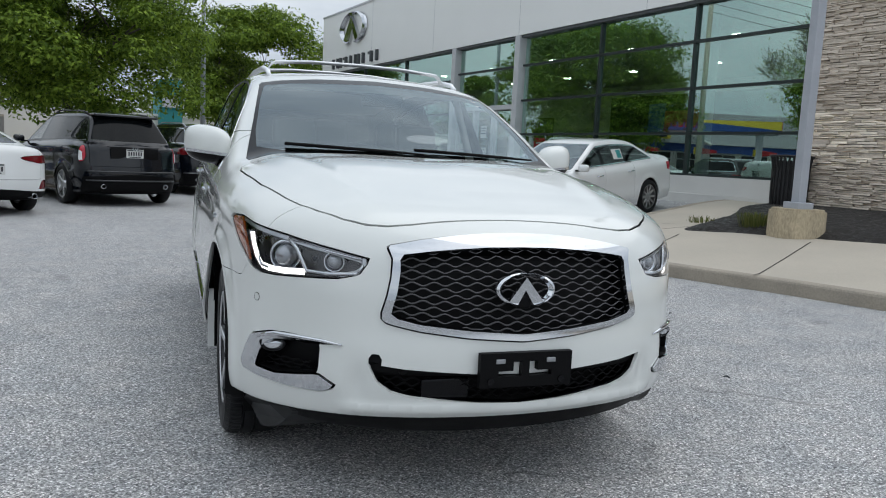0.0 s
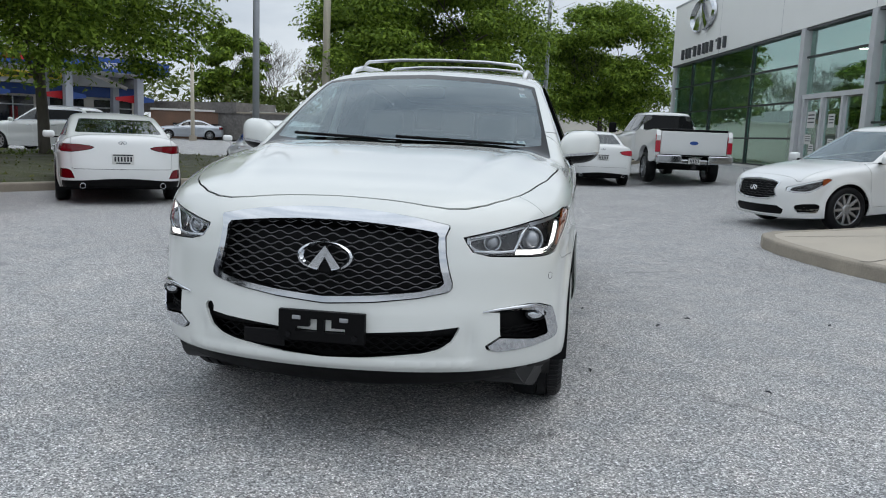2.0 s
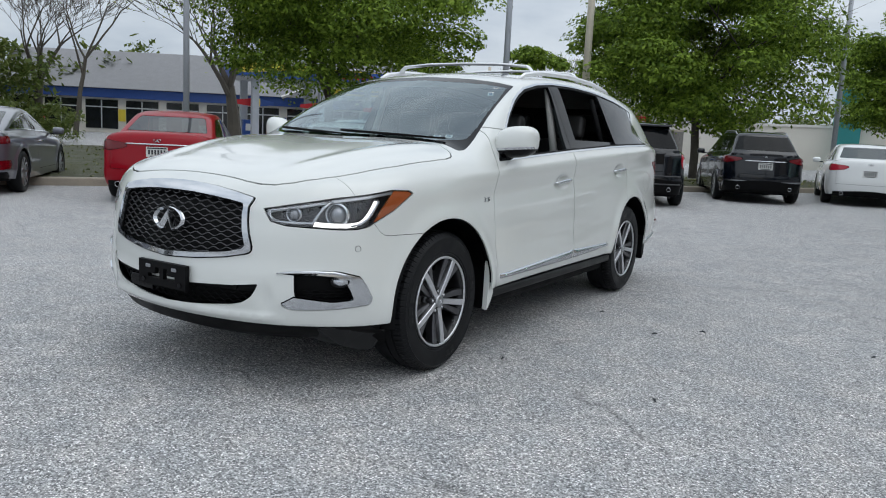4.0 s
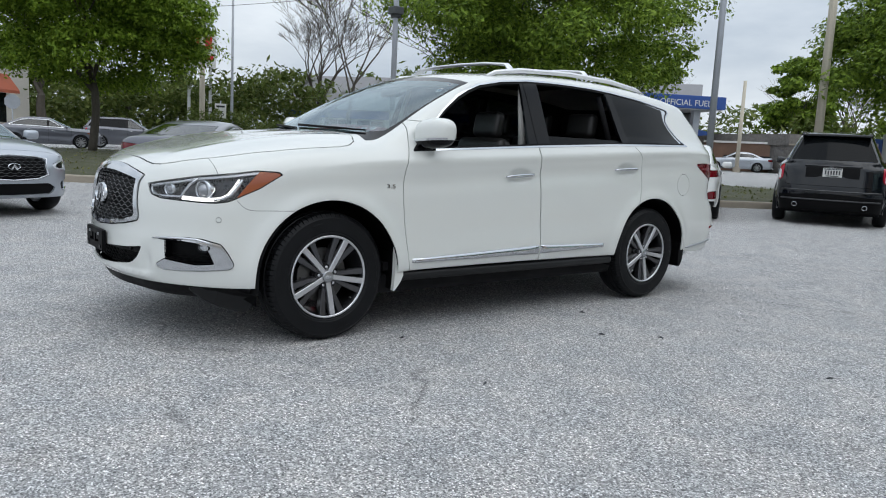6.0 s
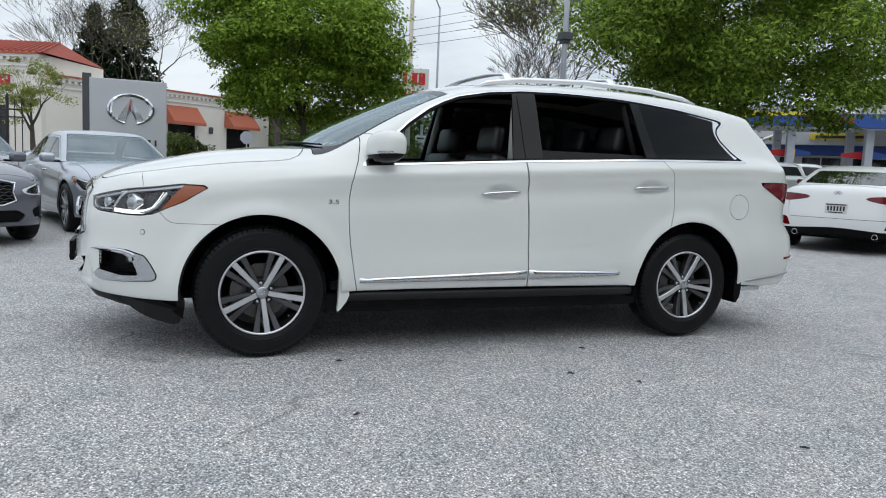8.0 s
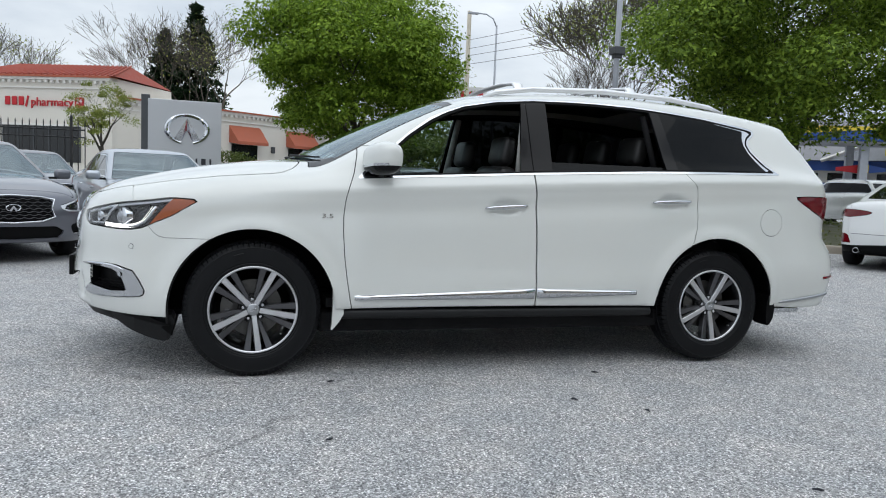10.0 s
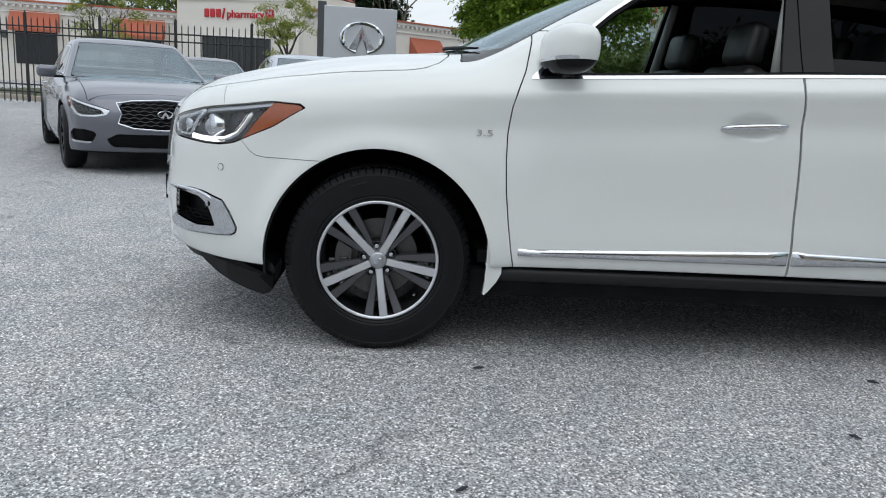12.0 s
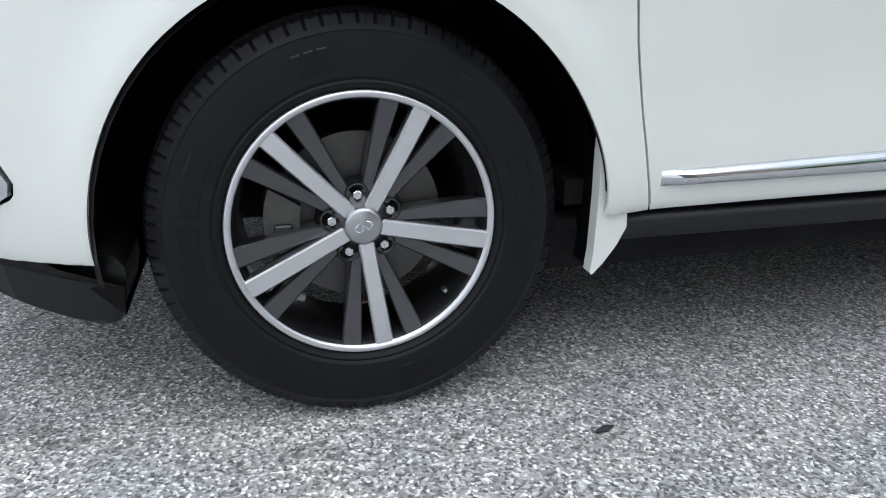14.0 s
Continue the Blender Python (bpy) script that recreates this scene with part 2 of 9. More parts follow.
def glow(name, colour, strength):
    m, n, l, b = principled(name)
    b.inputs["Base Color"].default_value = (*colour, 1)
    b.inputs["Emission Color"].default_value = (*colour, 1)
    b.inputs["Emission Strength"].default_value = strength
    return m


DRL = glow("daytime_led", (1.0, 0.97, 0.93), 1.6)
RUBBER_MARK = mat("tyre_mark_rubber", (0.0042, 0.0046, 0.0056), 0.34, spec=0.22, vary=0.2)
WHEEL_GREY = mat("charcoal_alloy_paint", (0.085, 0.085, 0.092), 0.30, metal=0.75, coat=0.4, vary=0.06)
CONCRETE = mat("pale_concrete", (0.47, 0.42, 0.35), 0.85, vary=0.14, scale=1.3, bump=0.25, fine=70, dist=0.004)
KERB = mat("kerb_concrete", (0.33, 0.29, 0.235), 0.85, vary=0.25, scale=3.0, bump=0.4, fine=60, dist=0.006)
BLOCK = mat("stained_concrete", (0.42, 0.35, 0.24), 0.9, vary=0.45, scale=4.0, bump=0.5, fine=50, dist=0.008, stretch=(1, 1, 0.35))
MULCH = mat("dark_mulch", (0.020, 0.017, 0.015), 0.95, vary=0.6, scale=14, bump=1.0, fine=45, dist=0.05)
GRASS_SOIL = mat("verge_soil", (0.055, 0.058, 0.026), 0.95, vary=0.4, scale=2.0, bump=0.8, fine=30, dist=0.04)
FASCIA = mat("white_metal_panel", (0.85, 0.85, 0.83), 0.45, vary=0.03, scale=0.5)
BASEWALL = mat("white_base_wall", (0.60, 0.595, 0.57), 0.7, vary=0.08, scale=1.5)
MULLION = mat("dark_green_mullion", (0.025, 0.035, 0.034), 0.35, metal=0.3, vary=0.1)
WHITE_METAL = mat("white_painted_metal", (0.52, 0.53, 0.54), 0.45, vary=0.08, scale=4)
POLE_GREY = mat("grey_painted_pole", (0.38, 0.40, 0.44), 0.45, vary=0.12, scale=3)
POLE_DARK = mat("dark_pole", (0.06, 0.065, 0.07), 0.5, vary=0.2)
WOOD_POLE = mat("weathered_pole", (0.55, 0.50, 0.41), 0.85, vary=0.25, scale=3, stretch=(4, 4, 0.3), bump=0.3)
SHOWGLASS = glass("green_shop_glass", (0.74, 0.88, 0.82), ior=4.0, sheen=(0.82, 1.0, 0.94))
STONE = None
IRON = mat("black_iron", (0.012, 0.012, 0.013), 0.5, vary=0.2)
STUCCO = mat("cream_stucco", (0.70, 0.665, 0.60), 0.9, vary=0.06, scale=0.6, bump=0.2, fine=20)
STUCCO_TRIM = mat("white_cornice", (0.74, 0.72, 0.68), 0.85, vary=0.05)
RED_TILE = mat("red_roof_tile", (0.34, 0.07, 0.045), 0.7, vary=0.2, scale=3)
AWNING = mat("terracotta_awning", (0.40, 0.115, 0.065), 0.85, vary=0.12, scale=2)
SIGN_RED = mat("sign_red", (0.50, 0.012, 0.02), 0.45, vary=0.05)
DARK_WINDOW = mat("dark_shop_window", (0.012, 0.014, 0.016), 0.12, vary=0.3, scale=0.7)
ROOF_GREY = mat("grey_shingle_roof", (0.25, 0.25, 0.26), 0.9, vary=0.15, scale=2, bump=0.3, fine=12)
BLUE_BAND = mat("blue_band", (0.02, 0.07, 0.28), 0.45, vary=0.08)
YELLOW = mat("yellow_band", (0.72, 0.55, 0.05), 0.5, vary=0.05)
TEAL = mat("teal_paint", (0.03, 0.24, 0.24), 0.6, vary=0.08)
BRICK = mat("dull_brick", (0.20, 0.12, 0.085), 0.9, vary=0.25, scale=1.2, bump=0.3, fine=14)
STONE_GREY = mat("old_grey_masonry", (0.16, 0.15, 0.14), 0.92, vary=0.4, scale=1.5, bump=0.6, fine=6, dist=0.05)
SIDING = mat("tan_siding", (0.46, 0.37, 0.25), 0.8, vary=0.08)
TOTEM = mat("silver_sign_panel", (0.52, 0.53, 0.545), 0.35, metal=0.5, vary=0.05, scale=1.0)
BARK = mat("grey_bark", (0.075, 0.065, 0.052), 0.95, vary=0.3, scale=5, bump=0.6, fine=25, dist=0.02, stretch=(1, 1, 0.3))
INK = mat("dark_ink", (0.02, 0.022, 0.03), 0.6)


def leaf_mat(name, c0, c1, c2):
    """Leaves that differ one from the next, with light shining through."""
    m, n, l, b = principled(name)
    g = n.new("ShaderNodeNewGeometry")
    r = n.new("ShaderNodeValToRGB")
    e = r.color_ramp.elements
    e[0].position, e[0].color = 0.0, (*c0, 1)
    e[1].position, e[1].color = 1.0, (*c2, 1)
    k = e.new(0.5)
    k.color = (*c1, 1)
    l.new(g.outputs["Random Per Island"], r.inputs["Fac"])
    l.new(r.outputs["Color"], b.inputs["Base Color"])
    b.inputs["Roughness"].default_value, b.inputs["Specular IOR Level"].default_value = 0.6, 0.2
    t = n.new("ShaderNodeBsdfTranslucent")
    l.new(r.outputs["Color"], t.inputs["Color"])
    mx = n.new("ShaderNodeMixShader")
    mx.inputs["Fac"].default_value = 0.32
    l.new(b.outputs["BSDF"], mx.inputs[1])
    l.new(t.outputs["BSDF"], mx.inputs[2])
    l.new(mx.outputs["Shader"], n["Material Output"].inputs["Surface"])
    return m


LEAF = leaf_mat("zelkova_leaf", (0.055, 0.10, 0.012), (0.15, 0.235, 0.028), (0.30, 0.42, 0.055))
LEAF_FAR = leaf_mat("far_leaf", (0.065, 0.10, 0.022), (0.115, 0.155, 0.036), (0.18, 0.21, 0.06))
LEAF_BUD = leaf_mat("young_leaf", (0.15, 0.20, 0.04), (0.26, 0.31, 0.07), (0.36, 0.37, 0.11))
NEEDLE = leaf_mat("conifer_needle", (0.012, 0.03, 0.014), (0.022, 0.045, 0.02), (0.035, 0.06, 0.026))
GRASS = leaf_mat("grass_blade", (0.07, 0.095, 0.022), (0.13, 0.15, 0.04), (0.22, 0.21, 0.08))


def stone_mat():
    m = mat("ledge_stone", (0.80, 0.73, 0.64), 0.9, vary=0.2, scale=9, bump=0.5, fine=60, dist=0.006)
    n, l = m.node_tree.nodes, m.node_tree.links
    b = n["Principled BSDF"]
    src = b.inputs["Base Color"].links[0].from_socket
    oi = n.new("ShaderNodeObjectInfo")
    r = n.new("ShaderNodeValToRGB")
    e = r.color_ramp.elements
    e[0].color, e[1].color = (0.72, 0.68, 0.65, 1), (1.22, 1.18, 1.10, 1)
    k = e.new(0.5)
    k.color = (0.95, 0.92, 0.90, 1)
    l.new(oi.outputs["Random"], r.inputs["Fac"])
    mu = n.new("ShaderNodeVectorMath")
    mu.operation = "MULTIPLY"
    l.new(src, mu.inputs[0])
    l.new(r.outputs["Color"], mu.inputs[1])
    l.new(mu.outputs["Vector"], b.inputs["Base Color"])
    return m


STONE = stone_mat()
LAMP_GLOW = glow("ceiling_lamp_glow", (1.0, 0.95, 0.85), 26.0)
BEZEL = mat("bright_lamp_bezel", (0.85, 0.86, 0.88), 0.25, metal=0.35, vary=0.04)
LAMP_TRIM = mat("lamp_trim_metal", (0.55, 0.56, 0.58), 0.2, metal=0.95, vary=0.06)
SMOKED = glass("smoked_glass", (0.26, 0.29, 0.29), solid=0.35, ior=1.8)
LEAF_LIGHT = leaf_mat("fresh_leaf", (0.075, 0.135, 0.012), (0.18, 0.285, 0.028), (0.31, 0.44, 0.05))

# ---- mesh helpers ----
def mesh_obj(name, verts, faces, material, parent=None, label="", smooth=False, normals=None):
    me = bpy.data.meshes.new(name)
    me.from_pydata([tuple(v) for v in verts], [], [tuple(f) for f in faces])
    if material:
        me.materials.append(material)
    if smooth or normals is not None:
        me.shade_smooth()
    if normals is not None:
        me.normals_split_custom_set_from_vertices([tuple(v) for v in normals])
    ob = new(name, me)
    if parent:
        ob.parent = parent
    return tagged(ob, label) if label else ob


def part(name, bm, material, parent=None, label="", smooth=False):
    """One bmesh as one object under a thing or a part."""
    me = bpy.data.meshes.new(name)
    bm.to_mesh(me)
    bm.free()
    me.materials.append(material)
    if smooth:
        me.shade_smooth()
    ob = new(name, me)
    if parent:
        ob.parent = parent
    return tagged(ob, label) if label else ob


def thing(name, m=None, label="", category="", group="", kind=""):
    ob = new(name)
    ob.empty_display_size = 0.1
    if m is not None:
        ob.matrix_world = m
    return tagged(ob, label, category, group, kind)


def box(bm, cx, cy, cz, sx, sy, sz, bevel=0.0, m=None, seg=2):
    """A box by its middle and full sizes, with rounded edges."""
    mm = Matrix.LocRotScale((cx, cy, cz), None, (sx, sy, sz))
    vs = bmesh.ops.create_cube(bm, size=1, matrix=(m @ mm) if m is not None else mm)["verts"]
    if bevel:
        es = list({e for v in vs for e in v.link_edges})
        bmesh.ops.bevel(bm, geom=es, offset=bevel, segments=seg, profile=0.5, affect="EDGES")
    return bm


def boxes(*rows, bevel=0.0, m=None):
    bm = bmesh.new()
    for r in rows:
        box(bm, *r, bevel=bevel, m=m)
    return bm


def cyl(bm, p0, p1, r0, r1=None, seg=16, caps=True):
    """A tapered round bar from p0 to p1."""
    p0, p1 = Vector(p0), Vector(p1)
    r1 = r0 if r1 is None else r1
    d = p1 - p0
    m = Matrix.Translation((p0 + p1) / 2) @ d.to_track_quat("Z", "Y").to_matrix().to_4x4()
    bmesh.ops.create_cone(bm, cap_ends=caps, segments=seg, radius1=r0, radius2=r1, depth=d.length, matrix=m)
    return bm


def tube(path, r, seg=8, closed=False):
    """A round bar along a line of points, as vertices and faces; r may be one radius or one for each point."""
    pts = [Vector(p) for p in path]
    rs = r if isinstance(r, (list, tuple)) else [r] * len(pts)
    vs, fs = [], []
    up = Vector((0, 0, 1))
    for i, p in enumerate(pts):
        a, b = pts[max(0, i - 1)], pts[min(len(pts) - 1, i + 1)]
        if closed:
            a, b = pts[i - 1], pts[(i + 1) % len(pts)]
        d = (b - a).normalized()
        u = d.cross(up)
        u = d.cross(Vector((1, 0, 0))) if u.length < 0.05 else u
        u.normalize()
        w = u.cross(d)
        for k in range(seg):
            t = 2 * math.pi * k / seg
            vs.append(p + (u * math.cos(t) + w * math.sin(t)) * rs[i])
    n = len(pts)
    for i in range(n if closed else n - 1):
        for k in range(seg):
            a, b = i * seg + k, i * seg + (k + 1) % seg
            c, d2 = ((i + 1) % n) * seg + (k + 1) % seg, ((i + 1) % n) * seg + k
            fs.append((a, b, c, d2))
    if not closed:
        fs.append(tuple(range(seg - 1, -1, -1)))
        fs.append(tuple(range((n - 1) * seg, n * seg)))
    return vs, fs


def spin(profile, seg=48, axis_x=True):
    """A ring of revolution about the x axis from (x, r) points, as vertices and faces."""
    vs, fs, n = [], [], len(profile)
    for k in range(seg):
        t = 2 * math.pi * k / seg
        for x, r in profile:
            vs.append((x, r * math.cos(t), r * math.sin(t)))
    for k in range(seg):
        for i in range(n - 1):
            a, b = k * n + i, k * n + i + 1
            c, d = ((k + 1) % seg) * n + i + 1, ((k + 1) % seg) * n + i
            fs.append((a, b, c, d))
    return vs, fs


def prism(poly, d0, d1, plane="yz"):
    """A flat outline given depth, as vertices and faces; plane says which axes the outline lies in."""
    n = len(poly)
    put = {"yz": lambda a, b, c: (c, a, b), "xz": lambda a, b, c: (a, c, b), "xy": lambda a, b, c: (a, b, c)}[plane]
    vs = [put(a, b, d0) for a, b in poly] + [put(a, b, d1) for a, b in poly]
    fs = [tuple(range(n)), tuple(range(2 * n - 1, n - 1, -1))]
    fs += [(i, n + i, n + (i + 1) % n, (i + 1) % n) for i in range(n)]
    return vs, fs


def fix_normals(ob):
    bm = bmesh.new()
    bm.from_mesh(ob.data)
    bmesh.ops.recalc_face_normals(bm, faces=bm.faces)
    bm.to_mesh(ob.data)
    bm.free()
    return ob


def text_mesh(name, words, size, m, material, parent=None, depth=0.004, label=""):
    cu = bpy.data.curves.new(name, "FONT")
    cu.body, cu.size, cu.extrude, cu.align_x, cu.align_y = words, size, depth, "CENTER", "CENTER"
    tmp = new("tmp", cu)
    me = bpy.data.meshes.new_from_object(tmp.evaluated_get(bpy.context.evaluated_depsgraph_get()))
    bpy.data.objects.remove(tmp)
    me.materials.clear()
    me.materials.append(material)
    ob = new(name, me)
    ob.parent = parent
    ob.matrix_local = m
    return tagged(ob, label) if label else ob


# ---- implicit car bodies: a smooth skin drawn from formulas, then cut into its panels ----
def curve(*pts):
    """A smooth line through (a, b) points, flat beyond its ends."""
    p = np.array(pts, float)
    xs = np.linspace(p[0, 0], p[-1, 0], 400)
    d = np.gradient(p[:, 1], p[:, 0]) if len(p) > 2 else np.full(len(p), (p[-1, 1] - p[0, 1]) / (p[-1, 0] - p[0, 0]))
    i = np.clip(np.searchsorted(p[:, 0], xs, side="right") - 1, 0, len(p) - 2)
    h = p[i + 1, 0] - p[i, 0]
    t = (xs - p[i, 0]) / h
    ys = ((2 * t**3 - 3 * t**2 + 1) * p[i, 1] + (t**3 - 2 * t**2 + t) * h * d[i]
          + (-2 * t**3 + 3 * t**2) * p[i + 1, 1] + (t**3 - t**2) * h * d[i + 1])
    return lambda v: np.interp(v, xs, ys)


def smax(a, b, k):
    return 0.5 * (a + b + np.sqrt((a - b) ** 2 + k * k))


def smin(a, b, k):
    return 0.5 * (a + b - np.sqrt((a - b) ** 2 + k * k))


def poly_sd(pts, r=0.0):
    """Signed distance to a closed outline in two coordinates, below zero inside; r rounds its corners outward."""
    p = np.array(pts, float)
    q = np.roll(p, -1, axis=0)

    def f(u, v):
        u, v = np.asarray(u, float), np.asarray(v, float)
        d2 = np.full(u.shape, 1e9)
        ins = np.zeros(u.shape, bool)
        for (ax, ay), (bx, by) in zip(p, q):
            ex, ey = bx - ax, by - ay
            wx, wy = u - ax, v - ay
            t = np.clip((wx * ex + wy * ey) / (ex * ex + ey * ey + 1e-12), 0, 1)
            d2 = np.minimum(d2, (wx - ex * t) ** 2 + (wy - ey * t) ** 2)
            ins ^= ((ay > v) != (by > v)) & (u < (bx - ax) * (v - ay) / (by - ay + 1e-12) + ax)
        d = np.sqrt(d2)
        return np.where(ins, -d, d) - r
    return f


def smooth_poly(pts, n=6):
    """A closed outline rounded by a spline through its points."""
    p = [np.array(v, float) for v in pts]
    out = []
    for i in range(len(p)):
        a, b, c, d = p[i - 1], p[i], p[(i + 1) % len(p)], p[(i + 2) % len(p)]
        for k in range(n):
            t = k / n
            out.append(tuple(0.5 * (2 * b + (c - a) * t + (2 * a - 5 * b + 4 * c - d) * t * t + (3 * b - a - 3 * c + d) * t**3)))
    return out


def skin(F, lo, hi, h):
    """The surface F = 0 as a mesh of quads (V, N, faces padded with -1)."""
    ax = [np.arange(lo[i], hi[i] + h, h) for i in range(3)]
    g = np.stack([F(*np.meshgrid([x], ax[1], ax[2], indexing="ij"))[0] for x in ax[0]])
    s = g < 0
    nx, ny, nz = (len(a) for a in ax)
    cnt = sum(s[i:nx - 1 + i, j:ny - 1 + j, k:nz - 1 + k].astype(np.int8) for i in (0, 1) for j in (0, 1) for k in (0, 1))
    act = (cnt > 0) & (cnt < 8)
    idx = np.full(act.shape, -1)
    ci = np.argwhere(act)
    idx[act] = np.arange(len(ci))
    V = np.array([lo[0], lo[1], lo[2]]) + (ci + 0.5) * h

    def grad(P):
        e = 0.002
        G = np.empty_like(P)
        for k in range(3):
            d = np.zeros(3)
            d[k] = e
            G[:, k] = (F(*(P + d).T) - F(*(P - d).T)) / (2 * e)
        return G
    start = V.copy()
    for _ in range(6):
        G = grad(V)
        V = V - np.clip(F(*V.T) / (np.sum(G * G, axis=1) + 1e-9), -h, h)[:, None] * G * 0.9
        V = np.clip(V, start - 0.9 * h, start + 0.9 * h)
    G = grad(V)
    N = G / (np.linalg.norm(G, axis=1)[:, None] + 1e-12)
    quads = []
    for axis in range(3):
        a = [slice(None)] * 3
        b = [slice(None)] * 3
        a[axis], b[axis] = slice(0, -1), slice(1, None)
        sa, sb = s[tuple(a)], s[tuple(b)]
        e = np.argwhere(sa != sb)
        o1, o2 = [k for k in range(3) if k != axis]
        e = e[(e[:, o1] > 0) & (e[:, o2] > 0) & (e[:, o1] < s.shape[o1] - 1) & (e[:, o2] < s.shape[o2] - 1)]
        ring = []
        for d1, d2 in ((-1, -1), (0, -1), (0, 0), (-1, 0)):
            c = e.copy()
            c[:, o1] += d1
            c[:, o2] += d2
            ring.append(idx[c[:, 0], c[:, 1], c[:, 2]])
        q = np.stack(ring, axis=1)
        flip = ~sa[e[:, 0], e[:, 1], e[:, 2]]
        flip = flip ^ (axis == 1)
        q[flip] = q[flip][:, ::-1]
        quads.append(q)
    Q = np.concatenate(quads)
    Q = Q[(Q >= 0).all(axis=1)]
    return V, N, np.concatenate([Q, np.full((len(Q), 8), -1)], axis=1)


def compact(V, N, Fc):
    used = np.unique(Fc[Fc >= 0])
    re = np.full(len(V) + 1, -1)
    re[used] = np.arange(len(used))
    return V[used], N[used], np.where(Fc >= 0, re[Fc], -1)


def cut(mesh, fn):
    """Splits a mesh along fn(x, y, z) = 0 into (inside, outside)."""
    V, N, Fc = mesh
    if len(Fc) == 0:
        return mesh, mesh
    sv = fn(*V.T)
    sv = np.where(np.abs(sv) < 1e-6, 1e-6, sv)
    val = np.where(Fc >= 0, sv[Fc], np.nan)
    mn, mx = np.nanmin(val, axis=1), np.nanmax(val, axis=1)
    ins, outs, mid = mx < 0, mn > 0, (mn < 0) & (mx > 0)
    nv, nn, seen = [], [], {}
    a_f, b_f = [], []
    base = len(V)

    def between(i, j):
        key = (i, j) if i < j else (j, i)
        if key not in seen:
            t = sv[key[0]] / (sv[key[0]] - sv[key[1]])
            nv.append(V[key[0]] * (1 - t) + V[key[1]] * t)
            q = N[key[0]] * (1 - t) + N[key[1]] * t
            nn.append(q / (np.linalg.norm(q) + 1e-12))
            seen[key] = base + len(nv) - 1
        return seen[key]
    for f in Fc[mid]:
        f = [int(v) for v in f if v >= 0]
        pa, pb = [], []
        for i, v in enumerate(f):
            w = f[(i + 1) % len(f)]
            (pa if sv[v] < 0 else pb).append(v)
            if (sv[v] < 0) != (sv[w] < 0):
                c = between(v, w)
                pa.append(c)
                pb.append(c)
        for p, dst in ((pa, a_f), (pb, b_f)):
            if 3 <= len(p) <= 12:
                dst.append(p + [-1] * (12 - len(p)))
    if nv:
        V, N = np.concatenate([V, nv]), np.concatenate([N, nn])
    pad = lambda rows: np.array(rows, int).reshape(-1, 12)
    return (compact(V, N, np.concatenate([Fc[ins], pad(a_f)])), compact(V, N, np.concatenate([Fc[outs], pad(b_f)])))


def carve(mesh, fn):
    return cut(mesh, fn)[0]


def remove(mesh, fn):
    return cut(mesh, fn)[1]


def rim_edges(Fc):
    es = {}
    for f in Fc:
        f = [int(v) for v in f if v >= 0]
        for i, v in enumerate(f):
            w = f[(i + 1) % len(f)]
            k = (v, w) if v < w else (w, v)
            es[k] = None if k in es else (v, w)
    return [e for e in es.values() if e]


def largest(mesh):
    """The largest connected piece of a cut skin."""
    V, N, Fc = mesh
    up = list(range(len(V)))

    def find(i):
        while up[i] != i:
            up[i] = up[up[i]]
            i = up[i]
        return i
    for f in Fc:
        f = [int(v) for v in f if v >= 0]
        for v in f[1:]:
            up[find(v)] = find(f[0])
    top = np.array([find(int(f[0])) for f in Fc])
    ids, cnt = np.unique(top, return_counts=True)
    return compact(V, N, Fc[top == ids[cnt.argmax()]])


def panel(name, mesh, material, parent=None, label="", lift=0.0, depth=0.012):
    """A cut piece of skin as an object: lifted along its normals, its rim turned inwards by depth."""
    V, N, Fc = mesh
    V = V + N * lift
    vs, ns = [tuple(v) for v in V], [tuple(v) for v in N]
    fs = [tuple(int(v) for v in f if v >= 0) for f in Fc]
    if depth:
        for a, b in rim_edges(Fc):
            e = V[b] - V[a]
            n = np.cross(e, N[a])
            n = n / (np.linalg.norm(n) + 1e-9)
            k = len(vs)
            for p in (V[a], V[b], V[b] - N[b] * depth, V[a] - N[a] * depth):
                vs.append(tuple(p))
                ns.append(tuple(n))
            fs.append((k + 1, k, k + 3, k + 2))
    return mesh_obj(name, vs, fs, material, parent, label, normals=ns)


